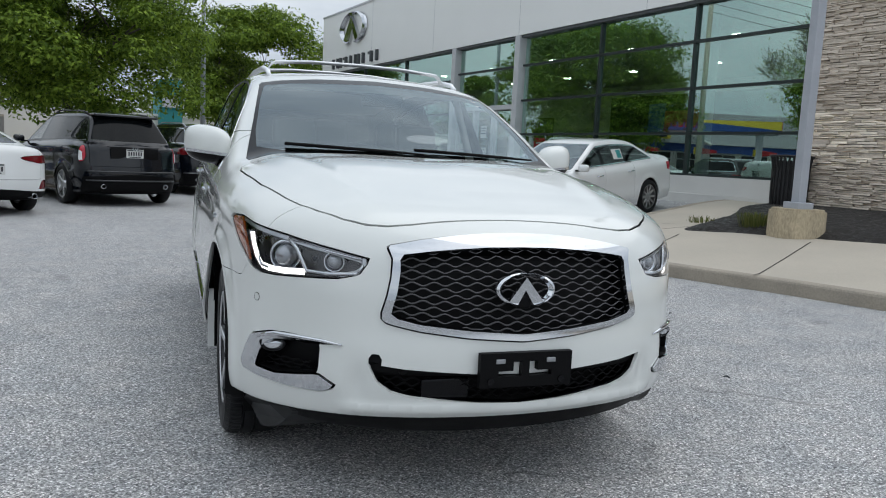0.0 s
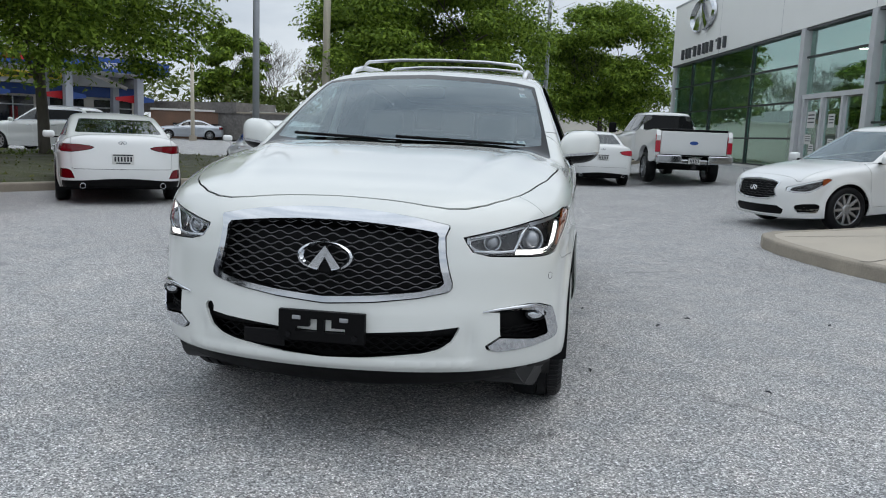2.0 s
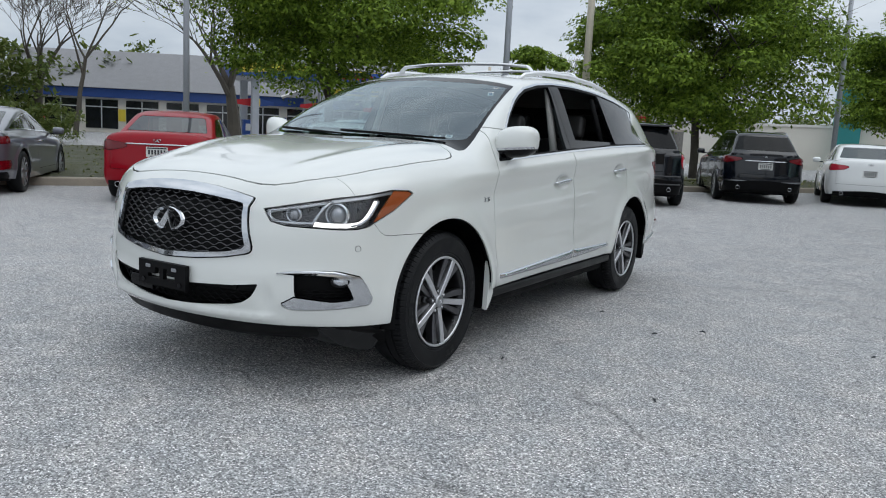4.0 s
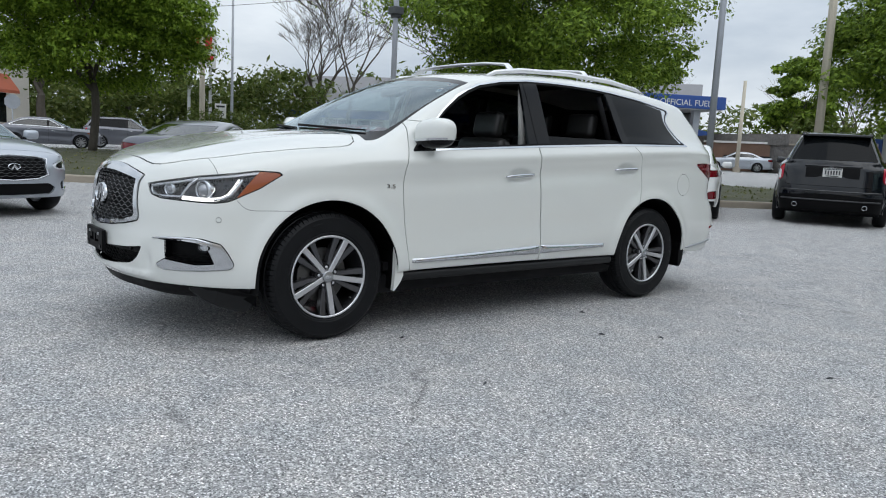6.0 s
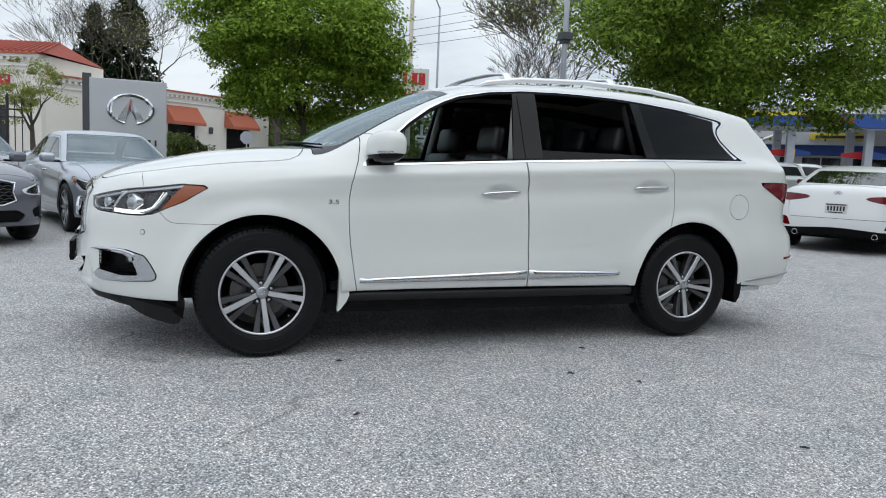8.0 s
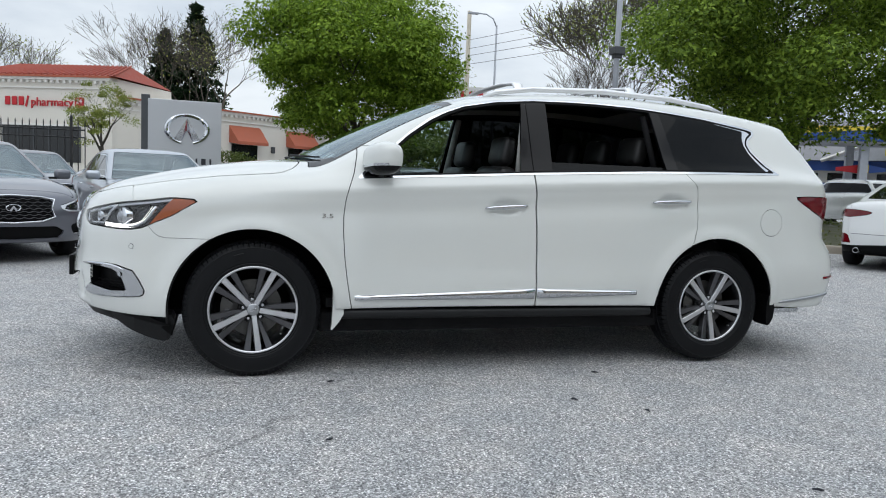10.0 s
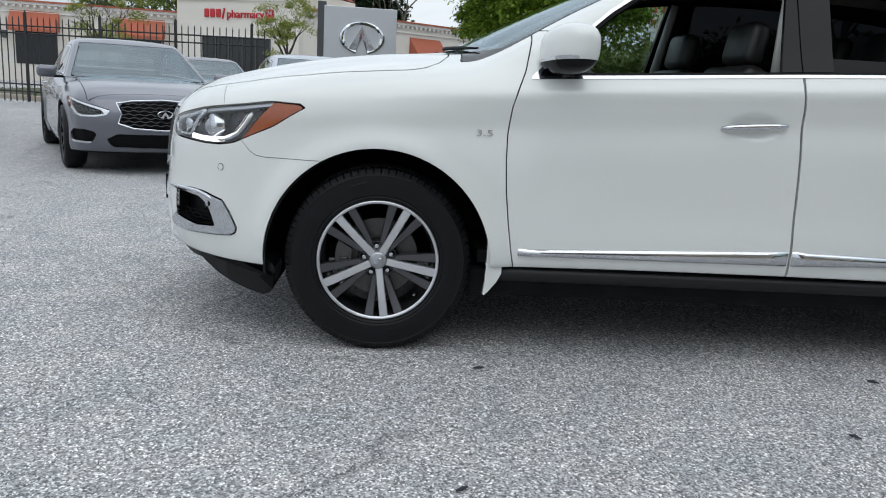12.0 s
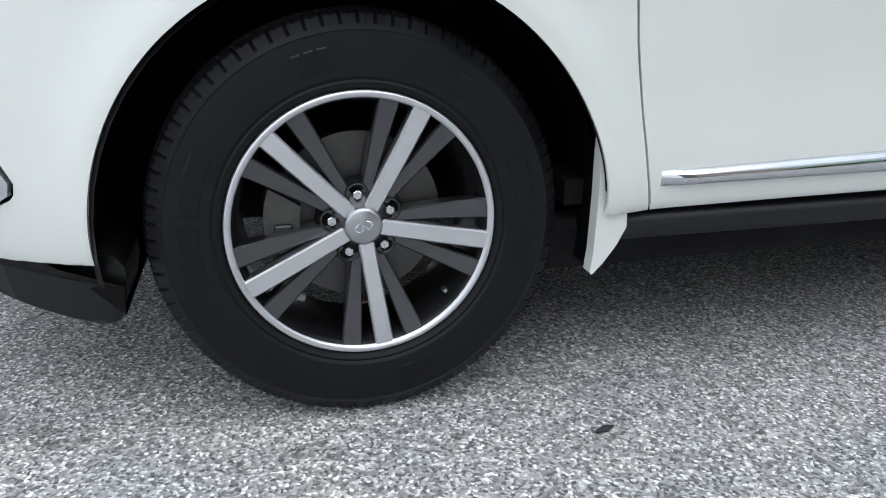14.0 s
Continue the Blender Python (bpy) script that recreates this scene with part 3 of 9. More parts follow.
def car_form(p):
    """The formula of a car's skin. Front axle at y = 0, nose towards -y, ground at z = 0. p holds its lines:
    top: bonnet, waist and boot along the middle; wide: half width; flank: change of half width with height over the waist;
    nose, tail: y of the ends by height; roof, screen, back: the cabin's lines; waist: height of the cabin's foot."""
    def F(x, y, z):
        a = np.abs(x)
        W = p["wide"](y)
        side = a - (W + p["flank"](z - p["waist"](y)))
        for cy, cz, r in p["arches"]:
            rr = np.sqrt((y - cy) ** 2 + (z - cz) ** 2)
            side = side - p["flare"] * np.exp(-((rr - r) / 0.055) ** 2)
        for hy, hz in p.get("cups", ()):
            side = side + 0.016 * np.exp(-(((y - hy) / 0.095) ** 2 + ((z - hz) / 0.042) ** 2) ** 2)
        if "sculpt" in p:
            ds, dt, dn = p["sculpt"](a, y, z)
        else:
            ds = dt = dn = 0.0
        side = side + ds
        u = a / W
        top = z - dt - (p["top"](y) - p["crown"] * u**2 - p["fall"] * u**6)
        nose = p["nose"](z) + p["kn2"] * a**2 + p["kn4"] * a**6 - y + dn
        tail = y - (p["tail"](z) - p["kt2"] * a**2 - p["kt4"] * a**6)
        low = smax(top, side, p["k_top"])
        low = smax(low, nose, p["k_nose"])
        low = smax(low, tail, p["k_tail"])
        low = smax(low, p["belly"](y) - z, 0.02)
        if p["roof"] is None:
            return low
        cs = (a - (p["waist_x"](y) - p["lean"] * (z - p["waist"](y)))) * 0.93
        cr = z - (p["roof"](y) - p["roof_crown"] * a**2)
        cw = (p["screen"](z) + p["ks"] * a**2 - y) * p["screen_n"]
        cb = (y - (p["back"](z) - p["kb"] * a**2)) * p["back_n"]
        cab = smax(smax(cs, cr, p["k_roof"]), smax(cw, cb, 0.02), p["k_screen"])
        cab = smax(cab, p["waist"](y) - 0.02 - z, 0.01)
        return smin(low, cab, p["k_join"])
    return F


def suv_lines(a, y, z):
    """The SUV's own lines: a crease under the windows, two low ridges on the bonnet, a lip under the intake, a waist above the sill."""
    w = z - (1.02 + 0.055 * np.clip(y, -0.6, 3.4))
    run = 1 / (1 + np.exp(-(y - 0.25) / 0.12))
    side = -0.013 * run * np.exp(-(w / 0.036) ** 2) + 0.012 * run * np.exp(-((w + 0.12) / 0.075) ** 2)
    side = side + 0.006 * np.exp(-((z - 0.62) / 0.09) ** 2) * np.clip((y - 0.6) / 0.3, 0, 1) * np.clip((2.4 - y) / 0.3, 0, 1)
    on = np.clip((y + 0.85) / 0.3, 0, 1) * np.clip((0.45 - y) / 0.3, 0, 1)
    top = 0.009 * on * np.exp(-((a - 0.45 - 0.20 * (y + 0.85)) / 0.055) ** 2) - 0.006 * on * np.exp(-(a / 0.22) ** 2)
    nose = -0.016 * np.exp(-((z - 0.378) / 0.020) ** 2) * np.clip((0.62 - a) / 0.08, 0, 1)
    nose = nose + 0.016 * np.exp(-((z - 0.47) / 0.06) ** 2) * np.exp(-((a - 0.545) / 0.035) ** 2)
    return side, top, nose


HERO = dict(
    sculpt=suv_lines,
    top=curve((-1.15, 0.86), (-0.93, 0.975), (-0.80, 1.035), (-0.55, 1.10), (-0.27, 1.158), (0.0, 1.195), (0.30, 1.215), (0.55, 1.235), (1.0, 1.28), (1.6, 1.31), (2.4, 1.35), (3.3, 1.37), (3.7, 1.34), (4.2, 1.24)),
    wide=curve((-1.2, 0.86), (-0.9, 0.88), (-0.6, 0.905), (-0.3, 0.945), (0.0, 0.968), (0.5, 0.975), (1.5, 0.978), (2.6, 0.975), (3.1, 0.965), (3.5, 0.945), (3.9, 0.90), (4.2, 0.86)),
    flank=curve((-0.95, -0.045), (-0.80, -0.022), (-0.68, -0.008), (-0.5, -0.018), (-0.3, -0.028), (-0.2, -0.031), (-0.12, -0.028), (-0.05, -0.042), (0.0, -0.062), (0.06, -0.10), (0.3, -0.25)),
    waist=curve((-0.8, 1.03), (0.4, 1.11), (1.0, 1.135), (1.6, 1.172), (2.4, 1.21), (3.3, 1.235), (4.0, 1.24)),
    arches=((0.0, 0.372, 0.455), (2.9, 0.372, 0.455)), flare=0.016, cups=((1.44, 0.975), (2.55, 1.038)),
    crown=0.035, fall=0.11,
    nose=curve((0.20, -0.93), (0.33, -0.985), (0.45, -1.02), (0.56, -1.022), (0.64, -1.012), (0.80, -0.997), (0.90, -0.975), (0.97, -0.935), (1.05, -0.85), (1.3, -0.5)),
    kn2=0.30, kn4=0.42,
    tail=curve((0.2, 3.9), (0.35, 4.02), (0.55, 4.08), (0.72, 4.06), (0.8, 4.0), (1.1, 4.0), (1.25, 3.95), (1.4, 3.85)),
    kt2=0.10, kt4=0.22,
    k_top=0.05, k_nose=0.05, k_tail=0.09,
    belly=curve((-1.2, 0.335), (-0.8, 0.335), (-0.5, 0.325), (0.3, 0.365), (0.5, 0.37), (2.4, 0.372), (3.3, 0.36), (3.6, 0.34), (4.1, 0.36)),
    waist_x=curve((0.2, 0.87), (0.6, 0.895), (1.5, 0.905), (2.4, 0.90), (2.9, 0.885), (3.4, 0.845), (3.9, 0.775)),
    lean=0.40,
    roof=curve((0.9, 1.60), (1.2, 1.665), (1.5, 1.705), (2.0, 1.735), (2.4, 1.737), (2.9, 1.71), (3.4, 1.655), (3.75, 1.60), (4.0, 1.55)),
    roof_crown=0.085,
    screen=curve((0.9, -0.35), (1.209, 0.24), (1.398, 0.59), (1.537, 0.885), (1.66, 1.18), (1.75, 1.42)),
    ks=0.33, screen_n=0.48,
    back=curve((0.9, 4.2), (1.2, 4.03), (1.40, 3.87), (1.52, 3.75), (1.58, 3.735), (1.7, 3.72)),
    kb=0.34, back_n=0.8,
    k_roof=0.07, k_screen=0.035, k_join=0.03)
HERO_F = car_form(HERO)


def root(f, a, b):
    """Where f goes through zero between a (inside, below zero) and b."""
    for _ in range(30):
        m = (a + b) / 2
        if f(m) < 0:
            a = m
        else:
            b = m
    return (a + b) / 2


def on_front(x, z, F=None):
    F = F or HERO_F
    return np.array((x, root(lambda v: F(x, -v, z), -0.2, 1.3) * -1, z))


def on_side(y, z, s=1, F=None):
    F = F or HERO_F
    return np.array((s * root(lambda v: F(v, y, z), 0.1, 1.3), y, z))


def on_diag(q, z, s=1):
    """The point of a front corner whose x + y is q."""
    t = root(lambda v: HERO_F(q / 2 + v, q / 2 - v, z), 0.05, 1.2)
    return np.array((s * (q / 2 + t), q / 2 - t, z))


def on_top(x, y):
    return np.array((x, y, root(lambda v: HERO_F(x, y, v), 0.6, 1.9)))


def front_line(xs, zs, F=None):
    """y of the skin's front at many (x, z) at once."""
    F = F or HERO_F
    xs, zs = np.asarray(xs, float), np.asarray(zs, float)
    a, b = np.full(xs.shape, -0.2), np.full(xs.shape, 1.5)
    for _ in range(22):
        m = (a + b) / 2
        ins = F(xs, -m, zs) < 0
        a, b = np.where(ins, m, a), np.where(ins, b, m)
    return -(a + b) / 2

# ---- the white SUV ----
hero = thing("car_suv", None, "pearl white three-row SUV with chrome trim parked on asphalt", "car")
GAP = 0.0025
hull = skin(HERO_F, (-1.1, -1.2, 0.2), (1.1, 4.25, 1.85), 0.019)

# outlines of its panels: q is x + y round the front corner
LAMP_Q = poly_sd([(-0.385, 0.874), (-0.345, 0.822), (-0.25, 0.805), (-0.1, 0.80), (0.10, 0.793), (0.2, 0.794), (0.28, 0.804), (0.36, 0.835), (0.47, 0.876),
                  (0.628, 0.964), (0.445, 0.97), (0.293, 0.952), (0.057, 0.932), (-0.225, 0.897)])
GRILLE_OUT = poly_sd([(0, 0.965), (0.12, 0.962), (0.23, 0.954), (0.35, 0.938), (0.458, 0.917), (0.443, 0.877), (0.449, 0.815), (0.462, 0.755), (0.480, 0.695), (0.474, 0.676), (0.455, 0.667),
                      (0.355, 0.645), (0.19, 0.624), (0, 0.611), (-0.02, 0.611), (-0.02, 0.965)])
GRILLE_IN = poly_sd([(0, 0.920), (0.12, 0.918), (0.23, 0.911), (0.33, 0.901), (0.418, 0.889), (0.418, 0.84), (0.428, 0.77), (0.447, 0.705), (0.438, 0.69), (0.354, 0.669), (0.188, 0.650), (0, 0.637), (-0.02, 0.637), (-0.02, 0.92)])
INTAKE = poly_sd([(0, 0.40), (0.15, 0.405), (0.28, 0.415), (0.38, 0.426), (0.44, 0.443), (0.485, 0.475), (0.505, 0.51), (0.516, 0.537), (0.40, 0.522), (0.17, 0.507), (-0.02, 0.504), (-0.02, 0.40)])
FOG_C = poly_sd([(-0.305, 0.594), (-0.2, 0.604), (0.0, 0.607), (0.10, 0.602), (0.233, 0.577), (0.28, 0.53), (0.326, 0.466), (0.30, 0.443), (0.2, 0.437), (0.095, 0.432), (-0.06, 0.428), (-0.2, 0.428), (-0.29, 0.448),
                 (-0.19, 0.489), (0.052, 0.466), (0.188, 0.472), (0.155, 0.53), (0.125, 0.556), (0.064, 0.578), (-0.06, 0.587), (-0.195, 0.588)])
FOG_IN = poly_sd([(-0.195, 0.588), (-0.06, 0.587), (0.064, 0.578), (0.125, 0.556), (0.155, 0.53), (0.188, 0.472), (0.052, 0.466), (-0.19, 0.489)])
HOOD = poly_sd([(0, -0.842), (0.2, -0.846), (0.36, -0.852), (0.44, -0.845), (0.51, -0.822), (0.58, -0.775), (0.65, -0.70), (0.70, -0.62), (0.735, -0.53), (0.80, -0.30), (0.835, -0.05), (0.845, 0.08),
                (0.835, 0.15), (0.79, 0.205), (0.70, 0.245), (0.45, 0.26), (0, 0.22), (-0.02, 0.22), (-0.02, -0.842)])
FRONT_DOOR = poly_sd([(0.57, 1.30), (0.535, 1.137), (0.505, 1.06), (0.488, 1.0), (0.477, 0.90), (0.477, 0.80), (0.485, 0.68), (0.50, 0.558), (0.515, 0.46), (0.532, 0.378), (0.545, 0.2),
                      (1.637, 0.2), (1.637, 0.378), (1.632, 0.7), (1.62, 1.05), (1.608, 1.12), (1.608, 1.25)])
REAR_DOOR = poly_sd([(1.613, 1.25), (1.613, 1.12), (1.625, 1.05), (1.637, 0.7), (1.642, 0.378), (1.642, 0.2), (2.46, 0.2), (2.50, 0.55), (2.62, 0.70), (2.70, 0.775), (2.732, 0.87), (2.737, 0.95), (2.735, 1.06), (2.722, 1.135), (2.69, 1.17), (2.64, 1.23)])
DLO = poly_sd([(0.545, 1.106), (0.66, 1.213), (0.862, 1.388), (1.0, 1.482), (1.10, 1.532), (1.21, 1.574), (1.42, 1.616), (1.66, 1.639), (1.9, 1.646), (2.09, 1.646), (2.35, 1.639), (2.54, 1.626), (2.87, 1.595), (3.21, 1.545), (3.255, 1.532),
               (3.262, 1.508), (3.20, 1.462), (3.188, 1.435), (3.205, 1.395), (3.29, 1.31), (3.385, 1.238), (3.1, 1.231), (2.8, 1.224), (2.4, 1.211), (1.62, 1.171), (0.98, 1.132)])
QUARTER = poly_sd([(2.53, 1.606), (2.85, 1.574), (3.165, 1.522), (3.15, 1.475), (3.15, 1.43), (3.18, 1.37), (3.285, 1.252), (3.0, 1.247), (2.60, 1.236)])
BUMPER = poly_sd([(-1.4, 0.1), (-0.2, 0.1), (-0.2, 0.757), (-0.45, 0.757), (-0.485, 0.762), (-0.51, 0.777), (-0.55, 0.823), (-0.62, 0.93), (-0.66, 1.2), (-1.4, 1.2)])
TAIL_L = poly_sd([(3.50, 1.10), (3.62, 1.106), (3.8, 1.106), (4.2, 1.10), (4.2, 0.955), (3.9, 0.945), (3.80, 0.952), (3.68, 1.005), (3.57, 1.062)])
SCREEN = poly_sd([(-0.02, 1.19), (0.6, 1.165), (0.80, 1.16), (0.755, 1.30), (0.70, 1.47), (0.662, 1.578), (0.55, 1.600), (0.35, 1.622), (0, 1.637), (-0.02, 1.637)])
SCREEN_IN = poly_sd([(-0.02, 1.20), (0.55, 1.205), (0.745, 1.222), (0.736, 1.30), (0.686, 1.47), (0.645, 1.562), (0.5, 1.582), (0.3, 1.594), (0, 1.606), (-0.02, 1.606)])


def front_of(sd, lo=0.0):
    return lambda x, y, z: np.maximum(sd(np.abs(x), z), y + 0.45)


def corner_of(sd, s):
    return lambda x, y, z: np.maximum(sd(s * x + y, z), np.maximum(0.4 - s * x, y + 0.1))


def flank_of(sd, s):
    return lambda x, y, z: np.maximum(sd(y, z), 0.45 - s * x)


def screen_of(sd):
    return lambda x, y, z: np.maximum(np.maximum(sd(np.abs(x), z), y - 1.6),
                                      np.abs(HERO["screen"](z) + HERO["ks"] * x * x - y) * 0.48 - 0.03)


def arch_of(cy, r=0.445):
    return lambda x, y, z: np.maximum(np.maximum(np.hypot(y - cy + 0.006, z - 0.372) - r, 0.55 - np.abs(x)), z - 1.0)


def take(mesh, fn, gap=GAP):
    """Cuts a piece out of the skin, with a gap round it."""
    return carve(mesh, lambda x, y, z: fn(x, y, z) + gap), remove(mesh, lambda x, y, z: fn(x, y, z) - gap)


rest = hull
for cy in (0.0, 2.9):
    rest = remove(rest, arch_of(cy))
rest = remove(rest, lambda x, y, z: z - HERO["belly"](y) - 0.012)   # no floor under the body
shell = rest

screen_all, rest = take(rest, screen_of(SCREEN), 0.001)
grille_all, rest = take(rest, front_of(GRILLE_OUT), 0.0028)
intake_all, rest = take(rest, front_of(INTAKE), 0.0)
tow_hole, rest = take(rest, lambda x, y, z: np.maximum(np.maximum(np.abs(x + 0.494) - 0.021, np.abs(z - 0.548) - 0.021), y + 0.5), 0.0)
shell = remove(shell, screen_of(SCREEN))
shell = remove(shell, front_of(GRILLE_OUT))
shell = remove(shell, front_of(INTAKE))
lamps, fogs, chromes, doors, glassy, tails = {}, {}, {}, {}, {}, {}
for s in (1, -1):
    lamps[s], rest = take(rest, corner_of(LAMP_Q, s))
    chromes[s], rest = take(rest, corner_of(FOG_C, s), 0.0026)
    fogs[s], rest = take(rest, corner_of(FOG_IN, s), 0.0)
    glassy[s], rest = take(rest, flank_of(DLO, s), 0.0)
    tails[s], rest = take(rest, lambda x, y, z: np.maximum(TAIL_L(y, z), 0.42 - s * x))
    doors[s, 0], rest = take(rest, flank_of(FRONT_DOOR, s))
    doors[s, 1], rest = take(rest, flank_of(REAR_DOOR, s))
    for sd in (LAMP_Q, FOG_IN):
        shell = remove(shell, corner_of(sd, s))
    shell = remove(shell, flank_of(DLO, s))
hood_piece, rest = take(rest, lambda x, y, z: np.maximum(HOOD(np.abs(x), y), 0.9 - z), 0.0034)
bumper_piece, rest = take(rest, lambda x, y, z: BUMPER(y, z), 0.0012)
tailgate, rest = take(rest, lambda x, y, z: np.maximum(np.maximum(np.abs(x) - 0.66, 0.70 - z), 3.55 - y + 0.0 * z), 0.003)
back_glass, tailgate = take(tailgate, lambda x, y, z: np.maximum(np.abs(z - 1.36) - 0.165, np.abs(x) - 0.60), 0.0)
fuel_flap, rest = take(rest, lambda x, y, z: np.maximum(np.hypot(y - 3.31, z - 0.925) - 0.088, 0.5 - x), 0.0018)
sun_glass, rest = take(rest, lambda x, y, z: np.maximum(poly_sd([(1.42, -0.40), (1.42, 0.40), (2.75, 0.42), (2.75, -0.42)], 0.03)(y, x), 1.6 - z), 0.003)

body = panel("body", rest, PEARL, hero, depth=0.010)
panel("inner_shell", (shell[0], shell[1], shell[2]), CABIN, hero, "black inner shell", lift=-0.022, depth=0)
panel("hood", hood_piece, PEARL, hero, depth=0.007)
bumper = panel("front_bumper", bumper_piece, PEARL, hero, depth=0.012)
panel("tailgate", tailgate, PEARL, hero)
panel("rear_window", back_glass, PRIVACY, hero, "dark rear window", depth=0.006)
panel("fuel_flap", fuel_flap, PEARL, hero, depth=0.01)
panel("sunroof", sun_glass, PRIVACY, hero, "dark glass roof panel", lift=-0.002, depth=0.006)
frit, pane = cut(screen_all, screen_of(SCREEN_IN))[::-1]
windscreen = panel("windscreen", pane, CLEAR, hero, "clear windscreen", depth=0)
panel("windscreen_border", frit, GLOSS_BLACK, windscreen, "black ceramic border", depth=0.004)


def mirrored(vs, s):
    return [(s * v[0], v[1], v[2]) for v in vs]


def sided(name, vf, material, parent, s, label="", smooth=False):
    ob = mesh_obj(name, mirrored(vf[0], s), vf[1], material, parent, label, smooth=smooth)
    return fix_normals(ob)


def bar_between(p, q, w, t):
    """A flat rounded bar from p to q, w high and t deep, lying along the flank."""
    p, q = Vector(p), Vector(q)
    d = q - p
    rot = d.to_track_quat("Y", "Z").to_matrix().to_4x4()
    bm = bmesh.new()
    box(bm, 0, 0, 0, t, d.length, w, bevel=min(w, t) * 0.42, m=Matrix.Translation((p + q) / 2) @ rot, seg=3)
    return bm


def handle(parent, y0, z0, y1, z1, s):
    """A chrome pull handle, swelling in the middle and bending to the door at its ends."""
    pts, rs = [], []
    for i in range(13):
        t = i / 12
        y, z = y0 + (y1 - y0) * t, z0 + (z1 - z0) * t
        x = abs(on_side(y, z)[0]) + 0.004 + 0.026 * math.sin(math.pi * min(1, max(0, t))) ** 0.5
        pts.append((x, y, z))
        rs.append(0.006 + 0.008 * math.sin(math.pi * t) ** 0.6)
    vs, fs = tube(pts, rs, 10)
    return sided("door_handle", (vs, fs), CHROME, parent, s, "chrome door handle", smooth=True)


for s in (1, -1):
    fd = panel("front_door", doors[s, 0], PEARL, hero, depth=0.02)
    rd = panel("rear_door", doors[s, 1], PEARL, hero, depth=0.02)
    handle(fd, 1.303, 0.966, 1.567, 0.986, s)
    handle(rd, 2.408, 1.033, 2.684, 1.046, s)
    # chrome strips along the foot of the doors
    for door, y0, y1, za0, zb0, za1, zb1 in ((fd, 0.545, 1.63, 0.430, 0.458, 0.436, 0.497), (rd, 1.645, 2.32, 0.436, 0.497, 0.456, 0.484)):
        vs, fs = [], []
        for i in range(25):
            u = i / 24
            y = y0 + (y1 - y0) * u
            za, zb = za0 + (za1 - za0) * u, zb0 + (zb1 - zb0) * u
            for w, o in ((0.0, -0.004), (0.0, 0.006), (0.12, 0.013), (0.35, 0.017), (0.62, 0.016), (0.86, 0.011), (1.0, 0.003), (1.0, -0.004)):
                z = za + (zb - za) * w
                vs.append((on_side(y, z)[0] + (o if 0 < i < 24 else min(o, 0.0)), y, z))
        fs = [(i * 8 + k, i * 8 + k + 1, i * 8 + k + 9, i * 8 + k + 8) for i in range(24) for k in range(7)]
        sided("door_strip", (vs, fs), CHROME, door, s, "bright chrome side strip", smooth=True)
    # window band: chrome rim, dark pillars, panes
    rim, inner = cut(glassy[s], lambda x, y, z: -(DLO(y, z) + 0.012))
    panel("window_trim", rim, CHROME, hero, "chrome window surround", lift=0.003, depth=0.01)
    seal, inner = cut(inner, lambda x, y, z: -(DLO(y, z) + 0.024))
    panel("window_seal", seal, BLACK_PLASTIC, hero, "black rubber window seal", lift=-0.002, depth=0.02)
    qg, inner = cut(inner, lambda x, y, z: QUARTER(y, z))
    panel("quarter_window", qg, PRIVACY, hero, "dark rear quarter window", depth=0.004)
    end, inner = cut(inner, lambda x, y, z: 2.95 - y)
    panel("quarter_trim", end, CHROME, hero, "chrome quarter window corner", lift=0.002, depth=0.004)
    sail, inner = cut(inner, lambda x, y, z: y - (0.735 + (z - 1.15) * 0.10))
    panel("mirror_sail", sail, GLOSS_BLACK, fd, "gloss black mirror mount", depth=0.01)
    front_pane, inner = cut(inner, lambda x, y, z: y - (1.527 + (z - 1.18) * 0.125))
    b_post, inner = cut(inner, lambda x, y, z: y - (1.733 + (z - 1.18) * 0.02))
    rear_pane, c_post = cut(inner, lambda x, y, z: y - (2.517 - (z - 1.23) * 0.14))
    b1, b2 = cut(b_post, lambda x, y, z: y - 1.612)
    panel("door_pillar", largest(carve(b1, lambda x, y, z: y - 1.607)), GLOSS_BLACK, fd, "gloss black pillar", depth=0.02)
    panel("door_pillar", largest(b2), GLOSS_BLACK, rd, "gloss black pillar", depth=0.02)
    panel("door_pillar", largest(c_post), GLOSS_BLACK, rd, "gloss black pillar", depth=0.02)
    if s > 0:   # the driver's side windows are wound down
        panel("side_window", carve(rear_pane, lambda x, y, z: z - 1.262), PRIVACY, rd, "lowered dark side window", lift=-0.02, depth=0.004)
    else:
        panel("side_window", front_pane, CLEAR, fd, "clear side window", lift=-0.004, depth=0)
        panel("side_window", rear_pane, PRIVACY, rd, "dark side window", lift=-0.004, depth=0)
    panel("window_channel", front_pane if s < 0 else carve(front_pane, lambda x, y, z: z - 1.16), BLACK_PLASTIC, fd, lift=-0.03, depth=0) if s > 0 else None
    # sill, splash guards, wheel-arch liners
    bm = bmesh.new()
    box(bm, s * 0.90, 1.45, 0.348, 0.10, 1.98, 0.055, bevel=0.018)
    part("sill", bm, SILL_PLASTIC, hero, "black plastic sill", smooth=True)
    flap = smooth_poly([(0.428, 0.53), (0.450, 0.53), (0.468, 0.43), (0.488, 0.352), (0.424, 0.262), (0.424, 0.31), (0.427, 0.41)], 3)
    sided("splash_guard", prism(flap, 0.925, 0.955), PEARL, hero, s, "white splash guard behind the front wheel")
    sided("guard_backing", prism([(y + 0.012, z) for y, z in flap], 0.78, 0.922), BLACK_PLASTIC, hero, s, "black backing of the splash guard")
    flap = smooth_poly([(3.325, 0.44), (3.37, 0.42), (3.375, 0.30), (3.335, 0.24), (3.318, 0.30)], 3)
